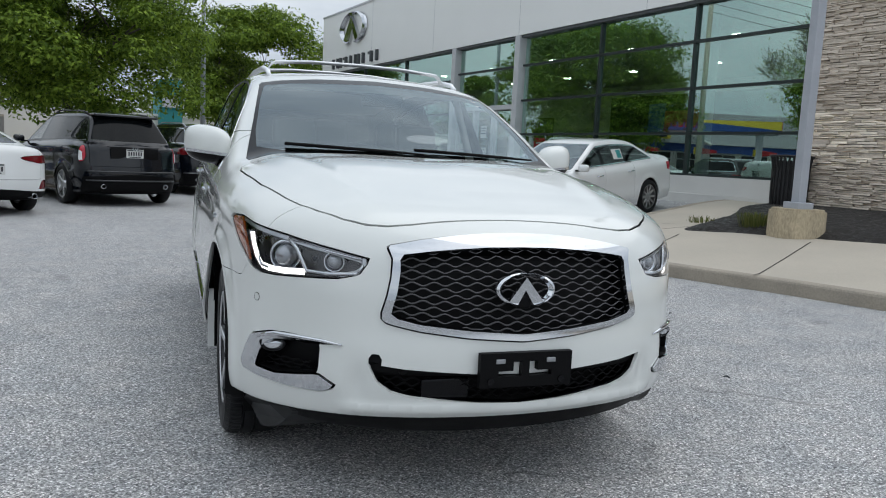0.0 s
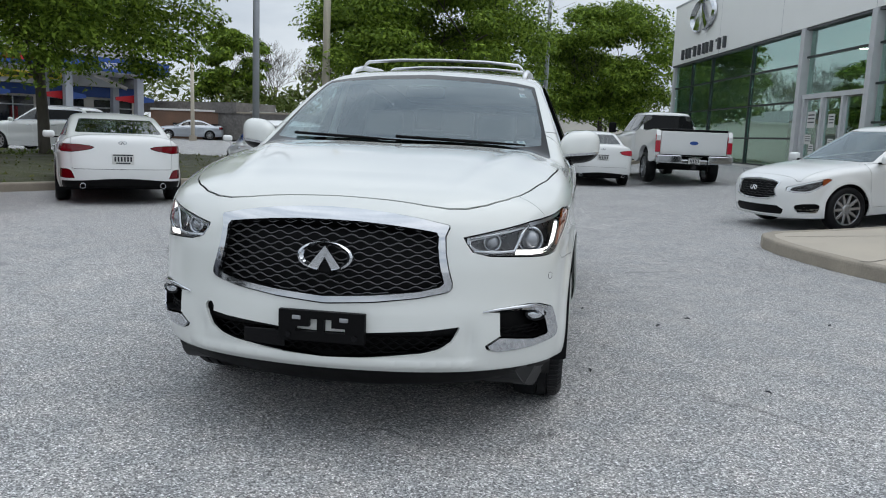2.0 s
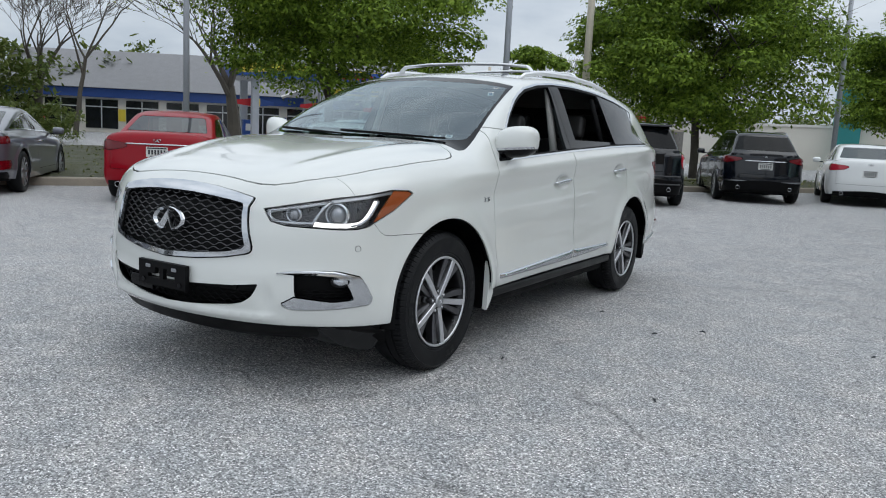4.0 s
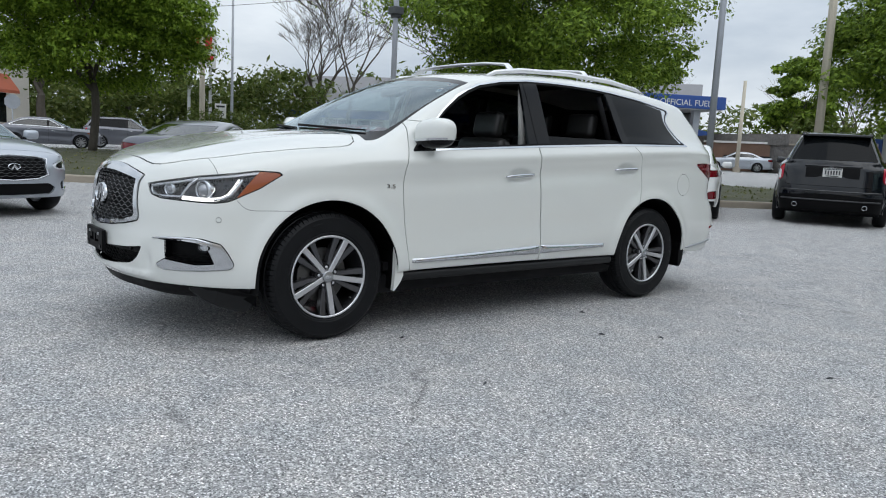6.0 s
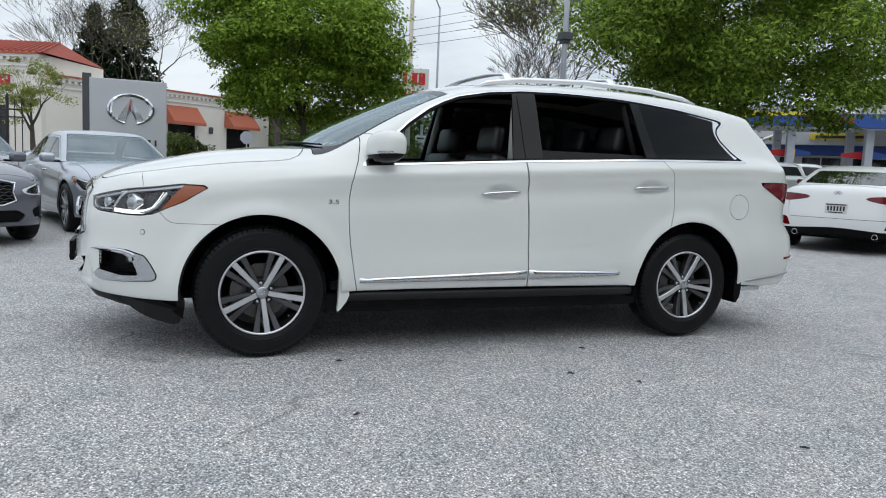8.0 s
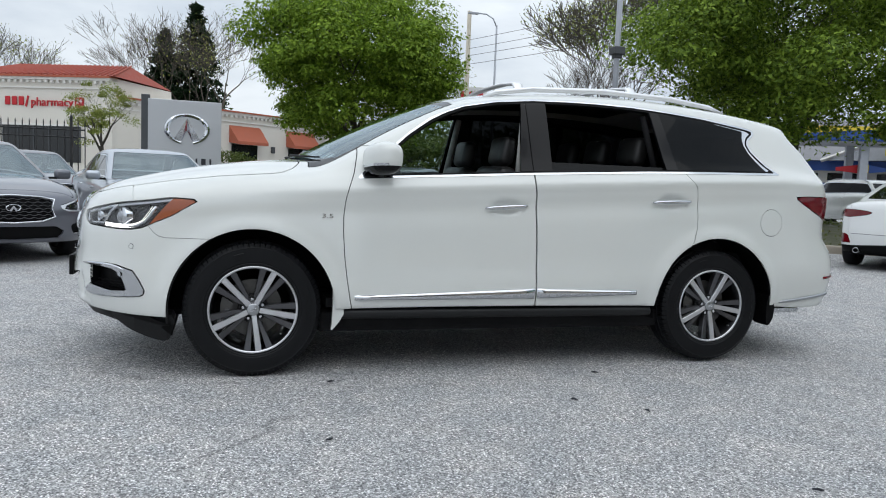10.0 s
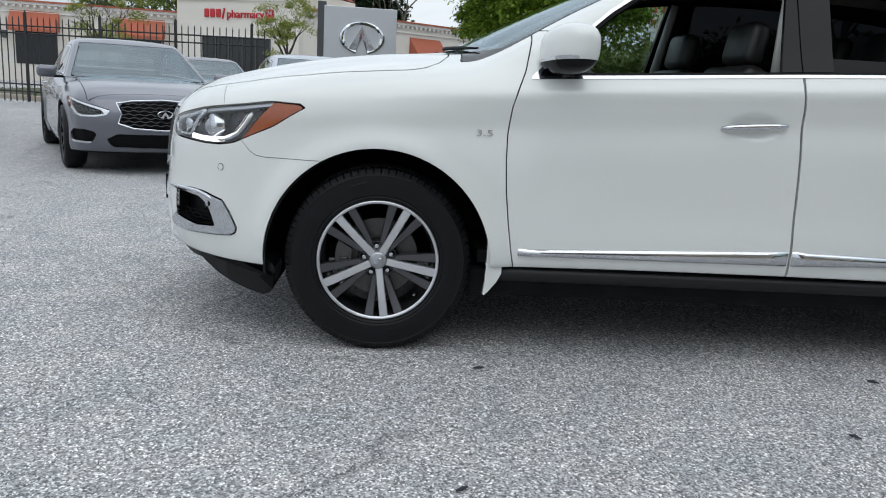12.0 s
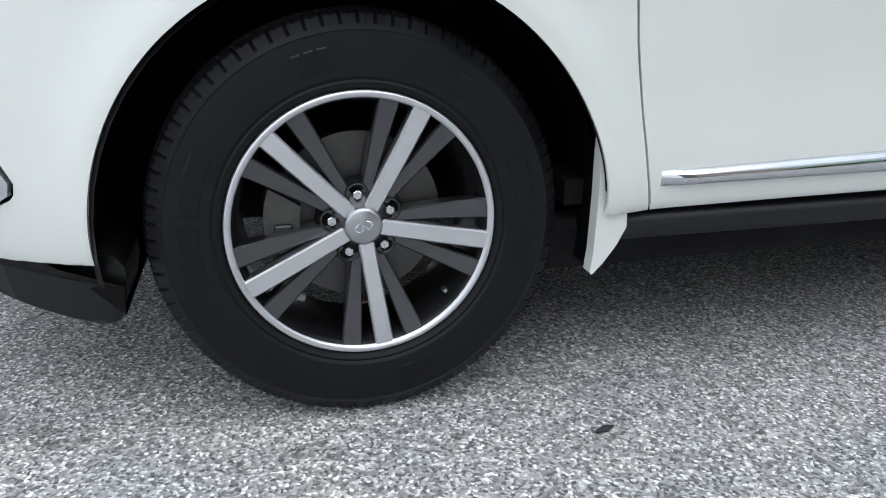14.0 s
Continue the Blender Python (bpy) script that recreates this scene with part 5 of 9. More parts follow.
# ---- the SUV's wheels ----
def tyre_mesh(R, W, rim, blocks=76, sub=8):
    """Tyre round the x axis, outer face at +x: bead, sidewall with ridges, shoulder blocks, tread grooves."""
    h = W / 2
    prof = [(h - 0.030, rim - 0.004), (h - 0.012, rim + 0.003), (h - 0.004, rim + 0.012), (h - 0.001, rim + 0.018), (h - 0.003, rim + 0.022), (h + 0.001, rim + 0.028), (h + 0.004, rim + (R - rim) * 0.45),
            (h + 0.002, R - 0.036), (h + 0.0035, R - 0.033), (h - 0.003, R - 0.025), (h - 0.016, R - 0.008), (h - 0.032, R - 0.001), (h - 0.062, R), (h - 0.066, R - 0.008), (h - 0.072, R - 0.008), (h - 0.076, R + 0.001),
            (0.006, R + 0.002), (0.004, R - 0.007), (-0.004, R - 0.007), (-0.006, R + 0.002), (-h + 0.04, R), (-h + 0.01, R - 0.012), (-h, R - 0.05), (-h + 0.01, rim + 0.01), (-h + 0.03, rim - 0.004)]
    vs, fs, n = [], [], len(prof)
    seg = blocks * sub
    for k in range(seg):
        t = 2 * math.pi * k / seg
        for i, (x, r) in enumerate(prof):
            if k % sub == 0 and 10 <= i <= 12:
                r, x = r - 0.006, x - 0.0015
            elif k % sub == sub // 2 and 10 <= i <= 11:
                r, x = r - 0.002, x - 0.0008
            vs.append((x, r * math.cos(t), r * math.sin(t)))
    for k in range(seg):
        for i in range(n - 1):
            a, b = k * n + i, ((k + 1) % seg) * n + i
            fs.append((a, a + 1, b + 1, b))
    return vs, fs


def spoke(a0, r0, w0, x0, r1, w1, x1, back, skew=0.0, bow=0.0):
    """A spoke out from the hub along the angle a0: widths and faces at its two ends, thick to the back; skew shifts its root sideways."""
    vs, fs, n = [], [], 6
    for i in range(n + 1):
        t = i / n
        r, w, x = r0 + (r1 - r0) * t, w0 + (w1 - w0) * t, x0 + (x1 - x0) * t + bow * math.sin(math.pi * t)
        o = skew * (1 - t)
        for du, dx in ((-w / 2, -0.004), (-w / 2 + 0.003, 0), (w / 2 - 0.003, 0), (w / 2, -0.004), (w / 2 * 0.8, -back), (-w / 2 * 0.8, -back)):
            u = du + o
            vs.append((x + dx, r * math.cos(a0) - u * math.sin(a0), r * math.sin(a0) + u * math.cos(a0)))
    for i in range(n):
        for k in range(6):
            a, b = i * 6 + k, i * 6 + (k + 1) % 6
            fs.append((a, b, b + 6, a + 6))
    return vs, fs


tyre_vf = tyre_mesh(0.381, 0.235, 0.243)
A0 = radians(62)


def build_wheel():
    w = thing("wheel")
    t = mesh_obj("tyre", *tyre_vf, RUBBER, w, "black all-terrain tyre")
    t.data.shade_smooth()
    t.data.set_sharp_from_angle(angle=radians(28))
    # raised sidewall marks, too worn to be words
    for c0, c1, cnt in ((-16, 27, 4), (152, 199, 4), (50, 60, 1), (-78, -62, 2), (100, 112, 3)):
        for i in range(cnt):
            a, b = c0 + (c1 - c0) * i / cnt, c0 + (c1 - c0) * (i + 0.72) / cnt
            vs, fs = [], []
            for k in range(7):
                g = radians(a + (b - a) * k / 6)
                for r, x in ((0.288, 0.1215), (0.290, 0.1224), (0.322, 0.1228), (0.325, 0.1212)):
                    vs.append((x, r * math.cos(g), r * math.sin(g)))
            for k in range(6):
                for j in range(3):
                    q = k * 4 + j
                    fs.append((q, q + 1, q + 5, q + 4))
            fix_normals(mesh_obj("sidewall_mark", vs, fs, RUBBER_MARK, t))
    rim = mesh_obj("rim", *spin([(0.110, 0.234), (0.1145, 0.2365), (0.1160, 0.242), (0.1155, 0.246), (0.108, 0.2485), (0.10, 0.240), (0.110, 0.234)], 96), MACHINED, w, "machined alloy rim lip", smooth=True)
    mesh_obj("barrel", *spin([(0.104, 0.238), (0.09, 0.228), (0.05, 0.222), (-0.06, 0.216), (-0.10, 0.235)], 64), WHEEL_DARK, rim, "dark rim barrel", smooth=True)
    for i in range(5):
        a = A0 + i * 2 * math.pi / 5
        fix_normals(mesh_obj("spoke", *spoke(a, 0.034, 0.030, 0.098, 0.242, 0.036, 0.113, 0.042, bow=0.003), MACHINED, rim, "bright machined spoke"))
        for sg in (-1, 1):
            fix_normals(mesh_obj("spoke", *spoke(a + sg * radians(15.0), 0.052, 0.020, 0.080, 0.237, 0.040, 0.104, 0.05, skew=sg * 0.004, bow=-0.005), WHEEL_GREY, rim, "dark grey spoke"))
        b = a + radians(36)
        c = Vector((0.0, 0.057 * math.cos(b), 0.057 * math.sin(b)))
        bm = bmesh.new()
        cyl(bm, c + Vector((0.05, 0, 0)), c + Vector((0.094, 0, 0)), 0.0105, 0.0095, seg=6)
        bmesh.ops.bevel(bm, geom=list(bm.edges), offset=0.0015, segments=1, affect="EDGES")
        part("lug_nut", bm, CHROME, rim, "chrome wheel nut")
        vs, fs = spin([(0.072, 0.0), (0.072, 0.017), (0.090, 0.0185), (0.086, 0.022), (0.05, 0.024)], 20)
        ob = mesh_obj("nut_seat", vs, fs, WHEEL_DARK, rim, smooth=True)
        ob.matrix_local = Matrix.Translation(c)
    mesh_obj("hub", *spin([(0.102, 0.0), (0.102, 0.024), (0.100, 0.034), (0.096, 0.038), (0.088, 0.046), (0.07, 0.075), (0.05, 0.085)], 48), SATIN_DARK, rim, "wheel hub", smooth=True)
    cap = mesh_obj("hub_cap", *spin([(0.1075, 0.0), (0.107, 0.028), (0.104, 0.0345), (0.098, 0.036)], 40), SATIN, rim, "silver hub cap", smooth=True)
    bd = oval_badge(cap, Matrix.Translation((0.1065, 0, 0)) @ Matrix.Rotation(radians(20), 4, "X") @ Matrix.Rotation(radians(90), 4, "Z"), 0.036, 0.020, CHROME, 0.002)
    bm = bmesh.new()
    cyl(bm, (0.098, 0.205 * math.cos(radians(-42)), 0.205 * math.sin(radians(-42))), (0.112, 0.205 * math.cos(radians(-42)), 0.205 * math.sin(radians(-42))), 0.006, 0.004, seg=10)
    part("valve", bm, SATIN, rim)
    disc = mesh_obj("brake_disc", *spin([(0.020, 0.06), (0.020, 0.162), (0.0, 0.162), (0.0, 0.06)], 64), BRAKE, w, "grey brake disc", smooth=False)
    mesh_obj("disc_bell", *spin([(0.045, 0.0), (0.045, 0.075), (0.02, 0.08)], 40), BRAKE, disc)
    arc = [(r * math.cos(radians(g)), r * math.sin(radians(g))) for r, gs in ((0.178, range(158, 219, 6)), (0.112, range(212, 163, -6))) for g in gs]
    cal = fix_normals(mesh_obj("brake_caliper", *prism(arc, 0.0, 0.052), BRAKE, w, "grey brake caliper"))
    bm = boxes((0.054, -0.142, -0.03, 0.012, 0.034, 0.06), bevel=0.005)
    part("caliper_bridge", bm, SATIN_DARK, cal)
    return w


wheel_master = build_wheel()
wheel_master.parent = hero
XW = 0.802
RW = 0.372
wheel_master.matrix_local = pose(XW, 0, RW) @ Matrix.Scale(RW / 0.381, 4)
for x, y, turn, spin_d in ((XW, 2.9, 0, 0), (-XW, 0, 180, 40), (-XW, 2.9, 180, 20)):
    copy_thing(wheel_master, pose(x, y, RW, 0, 0, turn) @ pose(0, 0, 0, spin_d, 0, 0) @ Matrix.Scale(RW / 0.381, 4))

# ---- the SUV's cabin ----
def seat(parent, x, y, z, w=0.52, back=True):
    st = thing("seat", None)
    st.parent = parent
    bm = bmesh.new()
    box(bm, x, y, z, w, 0.50, 0.16, bevel=0.05, seg=3)
    part("cushion", bm, LEATHER, st, "black leather cushion", smooth=True)
    m = Matrix.Translation((x, y + 0.27, z + 0.30)) @ Matrix.Rotation(radians(-14), 4, "X")
    bm = bmesh.new()
    box(bm, 0, 0, 0, w * 0.96, 0.14, 0.62, bevel=0.055, m=m, seg=3)
    part("backrest", bm, LEATHER, st, "black leather backrest", smooth=True)
    m = Matrix.Translation((x, y + 0.37, z + 0.70)) @ Matrix.Rotation(radians(-10), 4, "X")
    bm = bmesh.new()
    box(bm, 0, 0, 0, 0.27, 0.10, 0.19, bevel=0.04, m=m, seg=3)
    part("headrest", bm, LEATHER, st, "black headrest", smooth=True)
    bm = bmesh.new()
    for sx in (-0.06, 0.06):
        cyl(bm, (x + sx, y + 0.35, z + 0.55), (x + sx, y + 0.37, z + 0.66), 0.006, seg=8)
    part("headrest_post", bm, CHROME, st)


for x in (-0.40, 0.40):
    seat(hero, x, 1.22, 0.62)
for x in (-0.50, 0.0, 0.50):
    seat(hero, x, 2.12, 0.66, 0.48)
for x in (-0.36, 0.36):
    seat(hero, x, 2.95, 0.70, 0.50)
bm = boxes((0, 0.66, 0.93, 1.60, 0.42, 0.26), (0, 0.50, 1.04, 1.5, 0.40, 0.10), (0, 1.05, 0.72, 0.26, 0.8, 0.34), bevel=0.06)
part("dashboard", bm, CABIN, hero, "black dashboard", smooth=True)
bm = boxes((0.40, 0.66, 1.10, 0.36, 0.20, 0.06), bevel=0.028)
part("instrument_hood", bm, CABIN, hero)
vs, fs = tube([(0.40 + 0.185 * math.cos(t), 0.93 - 0.06 * math.sin(t), 1.0 + 0.175 * math.sin(t)) for t in np.linspace(0, 2 * math.pi, 33)[:-1]], 0.016, 8, closed=True)
wheel_rim = mesh_obj("steering_wheel", vs, fs, LEATHER, hero, "black steering wheel", smooth=True)
bm = boxes((0.40, 0.92, 1.0, 0.15, 0.05, 0.12), (0.40, 0.93, 1.0, 0.34, 0.02, 0.04), bevel=0.012)
part("steering_hub", bm, CABIN, wheel_rim)
bm = bmesh.new()
box(bm, 0.0, 0.98, 1.515, 0.24, 0.03, 0.07, bevel=0.014)
part("rear_view_mirror", bm, CABIN, hero, "black inside mirror", smooth=True)
bm = boxes((0, 1.45, 0.40, 1.72, 2.1, 0.05), (0, 3.3, 0.55, 1.4, 1.0, 0.3))
part("cabin_floor", bm, CABIN, hero)
liner = carve(carve(hull, lambda x, y, z: 1.60 - z), lambda x, y, z: np.abs(x) - 0.60)
liner = remove(liner, lambda x, y, z: np.maximum(np.abs(y - 2.08) - 0.66, np.abs(x) - 0.42))
panel("headliner", liner, HEADLINER, hero, "light grey headliner", lift=-0.04, depth=0)
for s in (1, -1):
    bm = bmesh.new()
    cyl(bm, (s * 0.80, 1.56, 1.15), (s * 0.685, 1.62, 1.60), 0.028, 0.022, seg=8)
    part("pillar_trim", bm, HEADLINER, hero, "light grey pillar trim", smooth=True)
    bm = bmesh.new()
    cyl(bm, (s * 0.80, 2.50, 1.2), (s * 0.69, 2.44, 1.58), 0.02, 0.02, seg=8)
    part("pillar_trim", bm, CABIN, hero, "dark rear pillar trim", smooth=True)
    bm = boxes((s * 0.845, 1.1, 0.86, 0.07, 1.05, 0.52), (s * 0.845, 2.1, 0.88, 0.07, 0.85, 0.56), bevel=0.02)
    part("door_card", bm, CABIN, hero, "black door card")

# ---- ground: a car park that rises gently to the showroom ----
WALL_P, WALL_D = Vector((10.03, 11.49, 0)), Vector((-0.1683, 0.9857, 0))   # the showroom's glass line
WALL_N = Vector((-0.9857, -0.1683, 0))                                     # towards the car park


def rise(x, y):
    dw = (x - WALL_P.x) * WALL_N.x + (y - WALL_P.y) * WALL_N.y
    t = min(1.0, max(0.0, 1 - dw / 7.0))
    return 0.006 * max(0.0, min(y, 60) - 4) + 0.45 * t * t * (3 - 2 * t)


def steps(*spans):
    out = []
    for a, b, d in spans:
        out += list(np.arange(a, b, d))
    return out


gx = steps((-600, -100, 100), (-100, -20, 10), (-20, -6, 2), (-6, 14, 0.5), (14, 60, 6), (60, 601, 90))
gy = steps((-600, -100, 100), (-100, -10, 10), (-10, 2, 2), (2, 40, 1.0), (40, 100, 10), (100, 601, 100))
vs = [(x, y, rise(x, y)) for y in gy for x in gx]
nx = len(gx)
fs = [(j * nx + i, j * nx + i + 1, (j + 1) * nx + i + 1, (j + 1) * nx + i) for j in range(len(gy) - 1) for i in range(nx - 1)]
tagged(mesh_obj("ground", vs, fs, ASPHALT, smooth=True), "worn light grey asphalt with pale aggregate", "ground", kind="structure")


def resample(pts, d):
    out = []
    for (ax, ay), (bx, by) in zip(pts, pts[1:]):
        n = max(1, int(math.hypot(bx - ax, by - ay) / d))
        out += [(ax + (bx - ax) * i / n, ay + (by - ay) * i / n) for i in range(n)]
    return out + [pts[-1]]


def offset(line, d):
    """The line moved to its left by d."""
    out = []
    for i, (x, y) in enumerate(line):
        a, b = line[max(0, i - 1)], line[min(len(line) - 1, i + 1)]
        tx, ty = b[0] - a[0], b[1] - a[1]
        n = math.hypot(tx, ty) or 1
        out.append((x - ty / n * d, y + tx / n * d))
    return out


def kerb(name, line, width, height, parent=None, label="", side=1):
    """A kerb stone line with rounded upper edge; its foot follows the ground."""
    prof = [(0.0, -0.05), (0.004, height - 0.03), (0.012, height - 0.01), (0.03, height), (width, height), (width, -0.05)]
    rows = [offset(line, side * o) for o, _ in prof]
    vs, fs, m = [], [], len(prof)
    for i in range(len(line)):
        for k, (o, h) in enumerate(prof):
            x, y = rows[k][i]
            vs.append((x, y, rise(*line[i]) + h))
    for i in range(len(line) - 1):
        for k in range(m - 1):
            a = i * m + k
            fs.append((a, a + 1, a + m + 1, a + m))
    return fix_normals(mesh_obj(name, vs, fs, KERB, parent, label))


# pavement island before the showroom
tip = [(3.60 + 0.0, 5.2), (3.46, 5.8), (3.42, 6.25), (3.50, 6.65), (3.72, 6.98), (4.05, 7.2), (4.5, 7.38), (5.4, 7.75), (6.6, 8.3), (8.0, 9.0), (10.05, 10.1)]
island = resample([(13, -18), (9.0, -7.5), (6.9, -2.6), (5.78, 0.3), (5.12, 1.85), (4.78, 2.69), (4.22, 3.83), (3.85, 4.52)] + tip, 0.35)
island_kerb = kerb("kerb", island, 0.16, 0.15, side=-1)
tagged(island_kerb, "worn tan concrete kerb", "kerb", kind="structure")
inner = offset(island, -0.16)


def slab_z(x, y):
    k = min(math.hypot(x - a, y - b) for a, b in inner)
    dw = max(0.0, (x - WALL_P.x) * WALL_N.x + (y - WALL_P.y) * WALL_N.y)
    t = k / (k + dw + 1e-6)
    base = rise(x, y) + 0.15
    return base * (1 - t) + max(base, 0.60) * t - 0.003


vs, fs, cols = [], [], 14
for i, (x, y) in enumerate(inner):
    s_w = min(0.8, (x - WALL_P.x) * WALL_D.x + (y - WALL_P.y) * WALL_D.y)
    e = WALL_P + WALL_D * s_w
    for k in range(cols + 1):
        t = k / cols
        px, py = x + (e.x - x) * t, y + (e.y - y) * t
        vs.append((px, py, slab_z(px, py) if k else rise(*island[i]) + 0.147))
for i in range(len(inner) - 1):
    for k in range(cols):
        a = i * (cols + 1) + k
        fs.append((a, a + 1, a + cols + 2, a + cols + 1))
pavement = fix_normals(mesh_obj("pavement", vs, fs, CONCRETE, smooth=True))
tagged(pavement, "pale tan concrete pavement with cut joints", "pavement", kind="structure")
for p, q in (((4.62, 3.02), (6.6, 4.25)), ((3.9, 4.4), (5.6, 5.6)), ((5.35, 1.3), (7.3, 2.5)), ((3.7, 6.3), (6.4, 6.3)), ((5.2, 7.6), (6.4, 6.8))):
    pts = [(p[0] + (q[0] - p[0]) * t, p[1] + (q[1] - p[1]) * t) for t in np.linspace(0, 1, 12)]
    vs, fs = [], []
    for x, y in pts:
        d = Vector((q[1] - p[1], p[0] - q[0], 0)).normalized() * 0.007
        z = slab_z(x, y)
        vs += [(x - d.x, y - d.y, z + 0.004), (x + d.x, y + d.y, z + 0.004)]
    fs = [(2 * i, 2 * i + 1, 2 * i + 3, 2 * i + 2) for i in range(11)]
    mesh_obj("joint", vs, fs, MULCH, pavement)

# planting bed
bed_line = smooth_poly([(5.95, 6.0), (6.7, 6.55), (7.9, 7.3), (9.4, 8.6), (10.4, 8.3), (11.2, 4.5), (11.6, 0.0), (9.6, 0.6), (8.3, 2.2), (7.25, 3.7), (6.3, 5.3)], 6)
cx, cy = 8.6, 5.0
vs, fs = [], []
rings = 12
for k in range(rings + 1):
    f = 1 - k / rings
    for x, y in bed_line:
        px, py = cx + (x - cx) * f, cy + (y - cy) * f
        h = 0.02 + 0.14 * (1 - f) ** 0.6 + 0.035 * noise.noise((px * 3, py * 3, 0)) * (k > 0)
        vs.append((px, py, slab_z(px, py) + h - (0.03 if k == 0 else 0)))
m = len(bed_line)
for k in range(rings):
    for i in range(m):
        fs.append((k * m + i, k * m + (i + 1) % m, (k + 1) * m + (i + 1) % m, (k + 1) * m + i))
tagged(fix_normals(mesh_obj("mulch_bed", vs, fs, MULCH)), "planting bed of dark wet mulch", "planting bed", kind="structure")


def tuft(name, x, y, z, r, n, h, label):
    rng = random.Random(int(x * 100))
    vs, fs = [], []
    for _ in range(n):
        a, d = rng.uniform(0, 6.28), r * math.sqrt(rng.random())
        bx, by = x + d * math.cos(a), y + d * math.sin(a)
        lean, ln = rng.uniform(0.3, 1.0), h * rng.uniform(0.6, 1.2)
        w = 0.006
        ux, uy = math.cos(a), math.sin(a)
        k = len(vs)
        vs += [(bx - uy * w, by + ux * w, z), (bx + uy * w, by - ux * w, z), (bx + ux * ln * 0.35 * lean + uy * w * .8, by + uy * ln * 0.35 * lean - ux * w * .8, z + ln * 0.75),
               (bx + ux * ln * 0.35 * lean - uy * w * .8, by + uy * ln * 0.35 * lean + ux * w * .8, z + ln * 0.75), (bx + ux * ln * 0.9 * lean, by + uy * ln * 0.9 * lean, z + ln * 0.8)]
        fs += [(k, k + 1, k + 2, k + 3), (k + 3, k + 2, k + 4)]
    return tagged(mesh_obj(name, vs, fs, GRASS), label, "grass", kind="stuff")


tuft("grass_tuft", 6.75, 5.4, slab_z(6.75, 5.4) + 0.03, 0.24, 300, 0.24, "tuft of long green and straw grass in mulch")
tuft("grass_tuft", 6.75, 6.6, slab_z(6.75, 6.6), 0.22, 70, 0.12, "thin weeds at the edge of the mulch")
for i in range(6):
    x, y = 1.086 + [0, 0.51, 0.75, 0.0, 1.77, 0.91, 0.2][i], 0.41 + [0, 1.2, 1.49, 1.58, 1.6, -0.13, -1.1][i]
    rng = random.Random(i)
    a = rng.uniform(0, 3.14) if i else 1.6
    vs, fs = tube([(x - 0.02 * math.cos(a), y - 0.02 * math.sin(a), 0.006), (x, y, 0.010), (x + 0.022 * math.cos(a + 0.4), y + 0.022 * math.sin(a + 0.4), 0.006)], [0.003, 0.006, 0.002], 6)
    tagged(mesh_obj("twig", vs, fs, INK), "small dark twig lying on asphalt", "twig", "twigs on the asphalt")

# verge with kerb along the row of parked cars
verge_kerb = resample([(-22, -14.3), (-12.03, 1.96), (-8.0, 8.5), (-4.41, 14.37), (0.2, 21.9), (4.2, 29.5), (8, 38)], 1.0)
tagged(kerb("kerb", verge_kerb, 0.16, 0.15, side=1), "grey concrete kerb along the verge", "kerb", kind="structure")
outer = [(-36, -14), (-34, 2), (-31, 10), (-20, 19), (-14, 21.5), (-8.5, 19.5), (-6.2, 17.2), (-1.6, 23.1), (2.4, 30.6), (6.2, 39)]
inner_v = offset(verge_kerb, 0.16)
outer_r = resample(outer, 1.0)
vs, fs, cols = [], [], 10
n_in = len(inner_v)
for i, (x, y) in enumerate(inner_v):
    j = i / (n_in - 1) * (len(outer_r) - 1)
    a, b = outer_r[int(j)], outer_r[min(len(outer_r) - 1, int(j) + 1)]
    ox, oy = a[0] + (b[0] - a[0]) * (j % 1), a[1] + (b[1] - a[1]) * (j % 1)
    for k in range(cols + 1):
        t = k / cols
        px, py = x + (ox - x) * t, y + (oy - y) * t
        vs.append((px, py, rise(px, py) + 0.145 + 0.10 * math.sin(math.pi * t) + 0.04 * noise.noise((px, py, 2))))
for i in range(n_in - 1):
    for k in range(cols):
        a = i * (cols + 1) + k
        fs.append((a, a + 1, a + cols + 2, a + cols + 1))
tagged(fix_normals(mesh_obj("verge", vs, fs, GRASS_SOIL, smooth=True)), "grass verge between car park and road", "verge", kind="structure")
rng = random.Random(5)
gv, gf = [], []
for _ in range(9000):
    i = rng.randrange(n_in - 1)
    k = rng.random() ** 1.3
    q = vs[i * (cols + 1) + int(k * cols)]
    x, y, z = q[0] + rng.uniform(-0.9, 0.9), q[1] + rng.uniform(-0.9, 0.9), q[2] - 0.01
    if (x - verge_kerb[i][0]) * -0.85 + (y - verge_kerb[i][1]) * 0.52 < 0.2:
        continue
    a, w, h = rng.uniform(0, 6.28), rng.uniform(0.02, 0.05), rng.uniform(0.02, 0.07)
    c = len(gv)
    gv += [(x - math.cos(a) * w, y - math.sin(a) * w, z), (x + math.cos(a) * w, y + math.sin(a) * w, z), (x + math.cos(a + 1) * w, y + math.sin(a + 1) * w, z + h)]
    gf.append((c, c + 1, c + 2))
tagged(mesh_obj("verge_grass", gv, gf, GRASS), "short green grass on the verge", "grass", kind="stuff")

# ---- the showroom ----
SHOW = Matrix.Translation((10.03, 11.49, 0)) @ Matrix.Rotation(math.atan2(WALL_D.y, WALL_D.x), 4, "Z")   # x along the glass, y into the car park
showroom = thing("showroom", SHOW, "modern white showroom building with tall green glass front", "building")
S0, S1 = -3.5, 24.0


def sbox(name, mat_, x0, x1, y0, y1, z0, z1, parent=None, label="", bevel=0.0):
    bm = boxes(((x0 + x1) / 2, (y0 + y1) / 2, (z0 + z1) / 2, x1 - x0, y1 - y0, z1 - z0), bevel=bevel)
    return part(name, bm, mat_, parent or showroom, label)


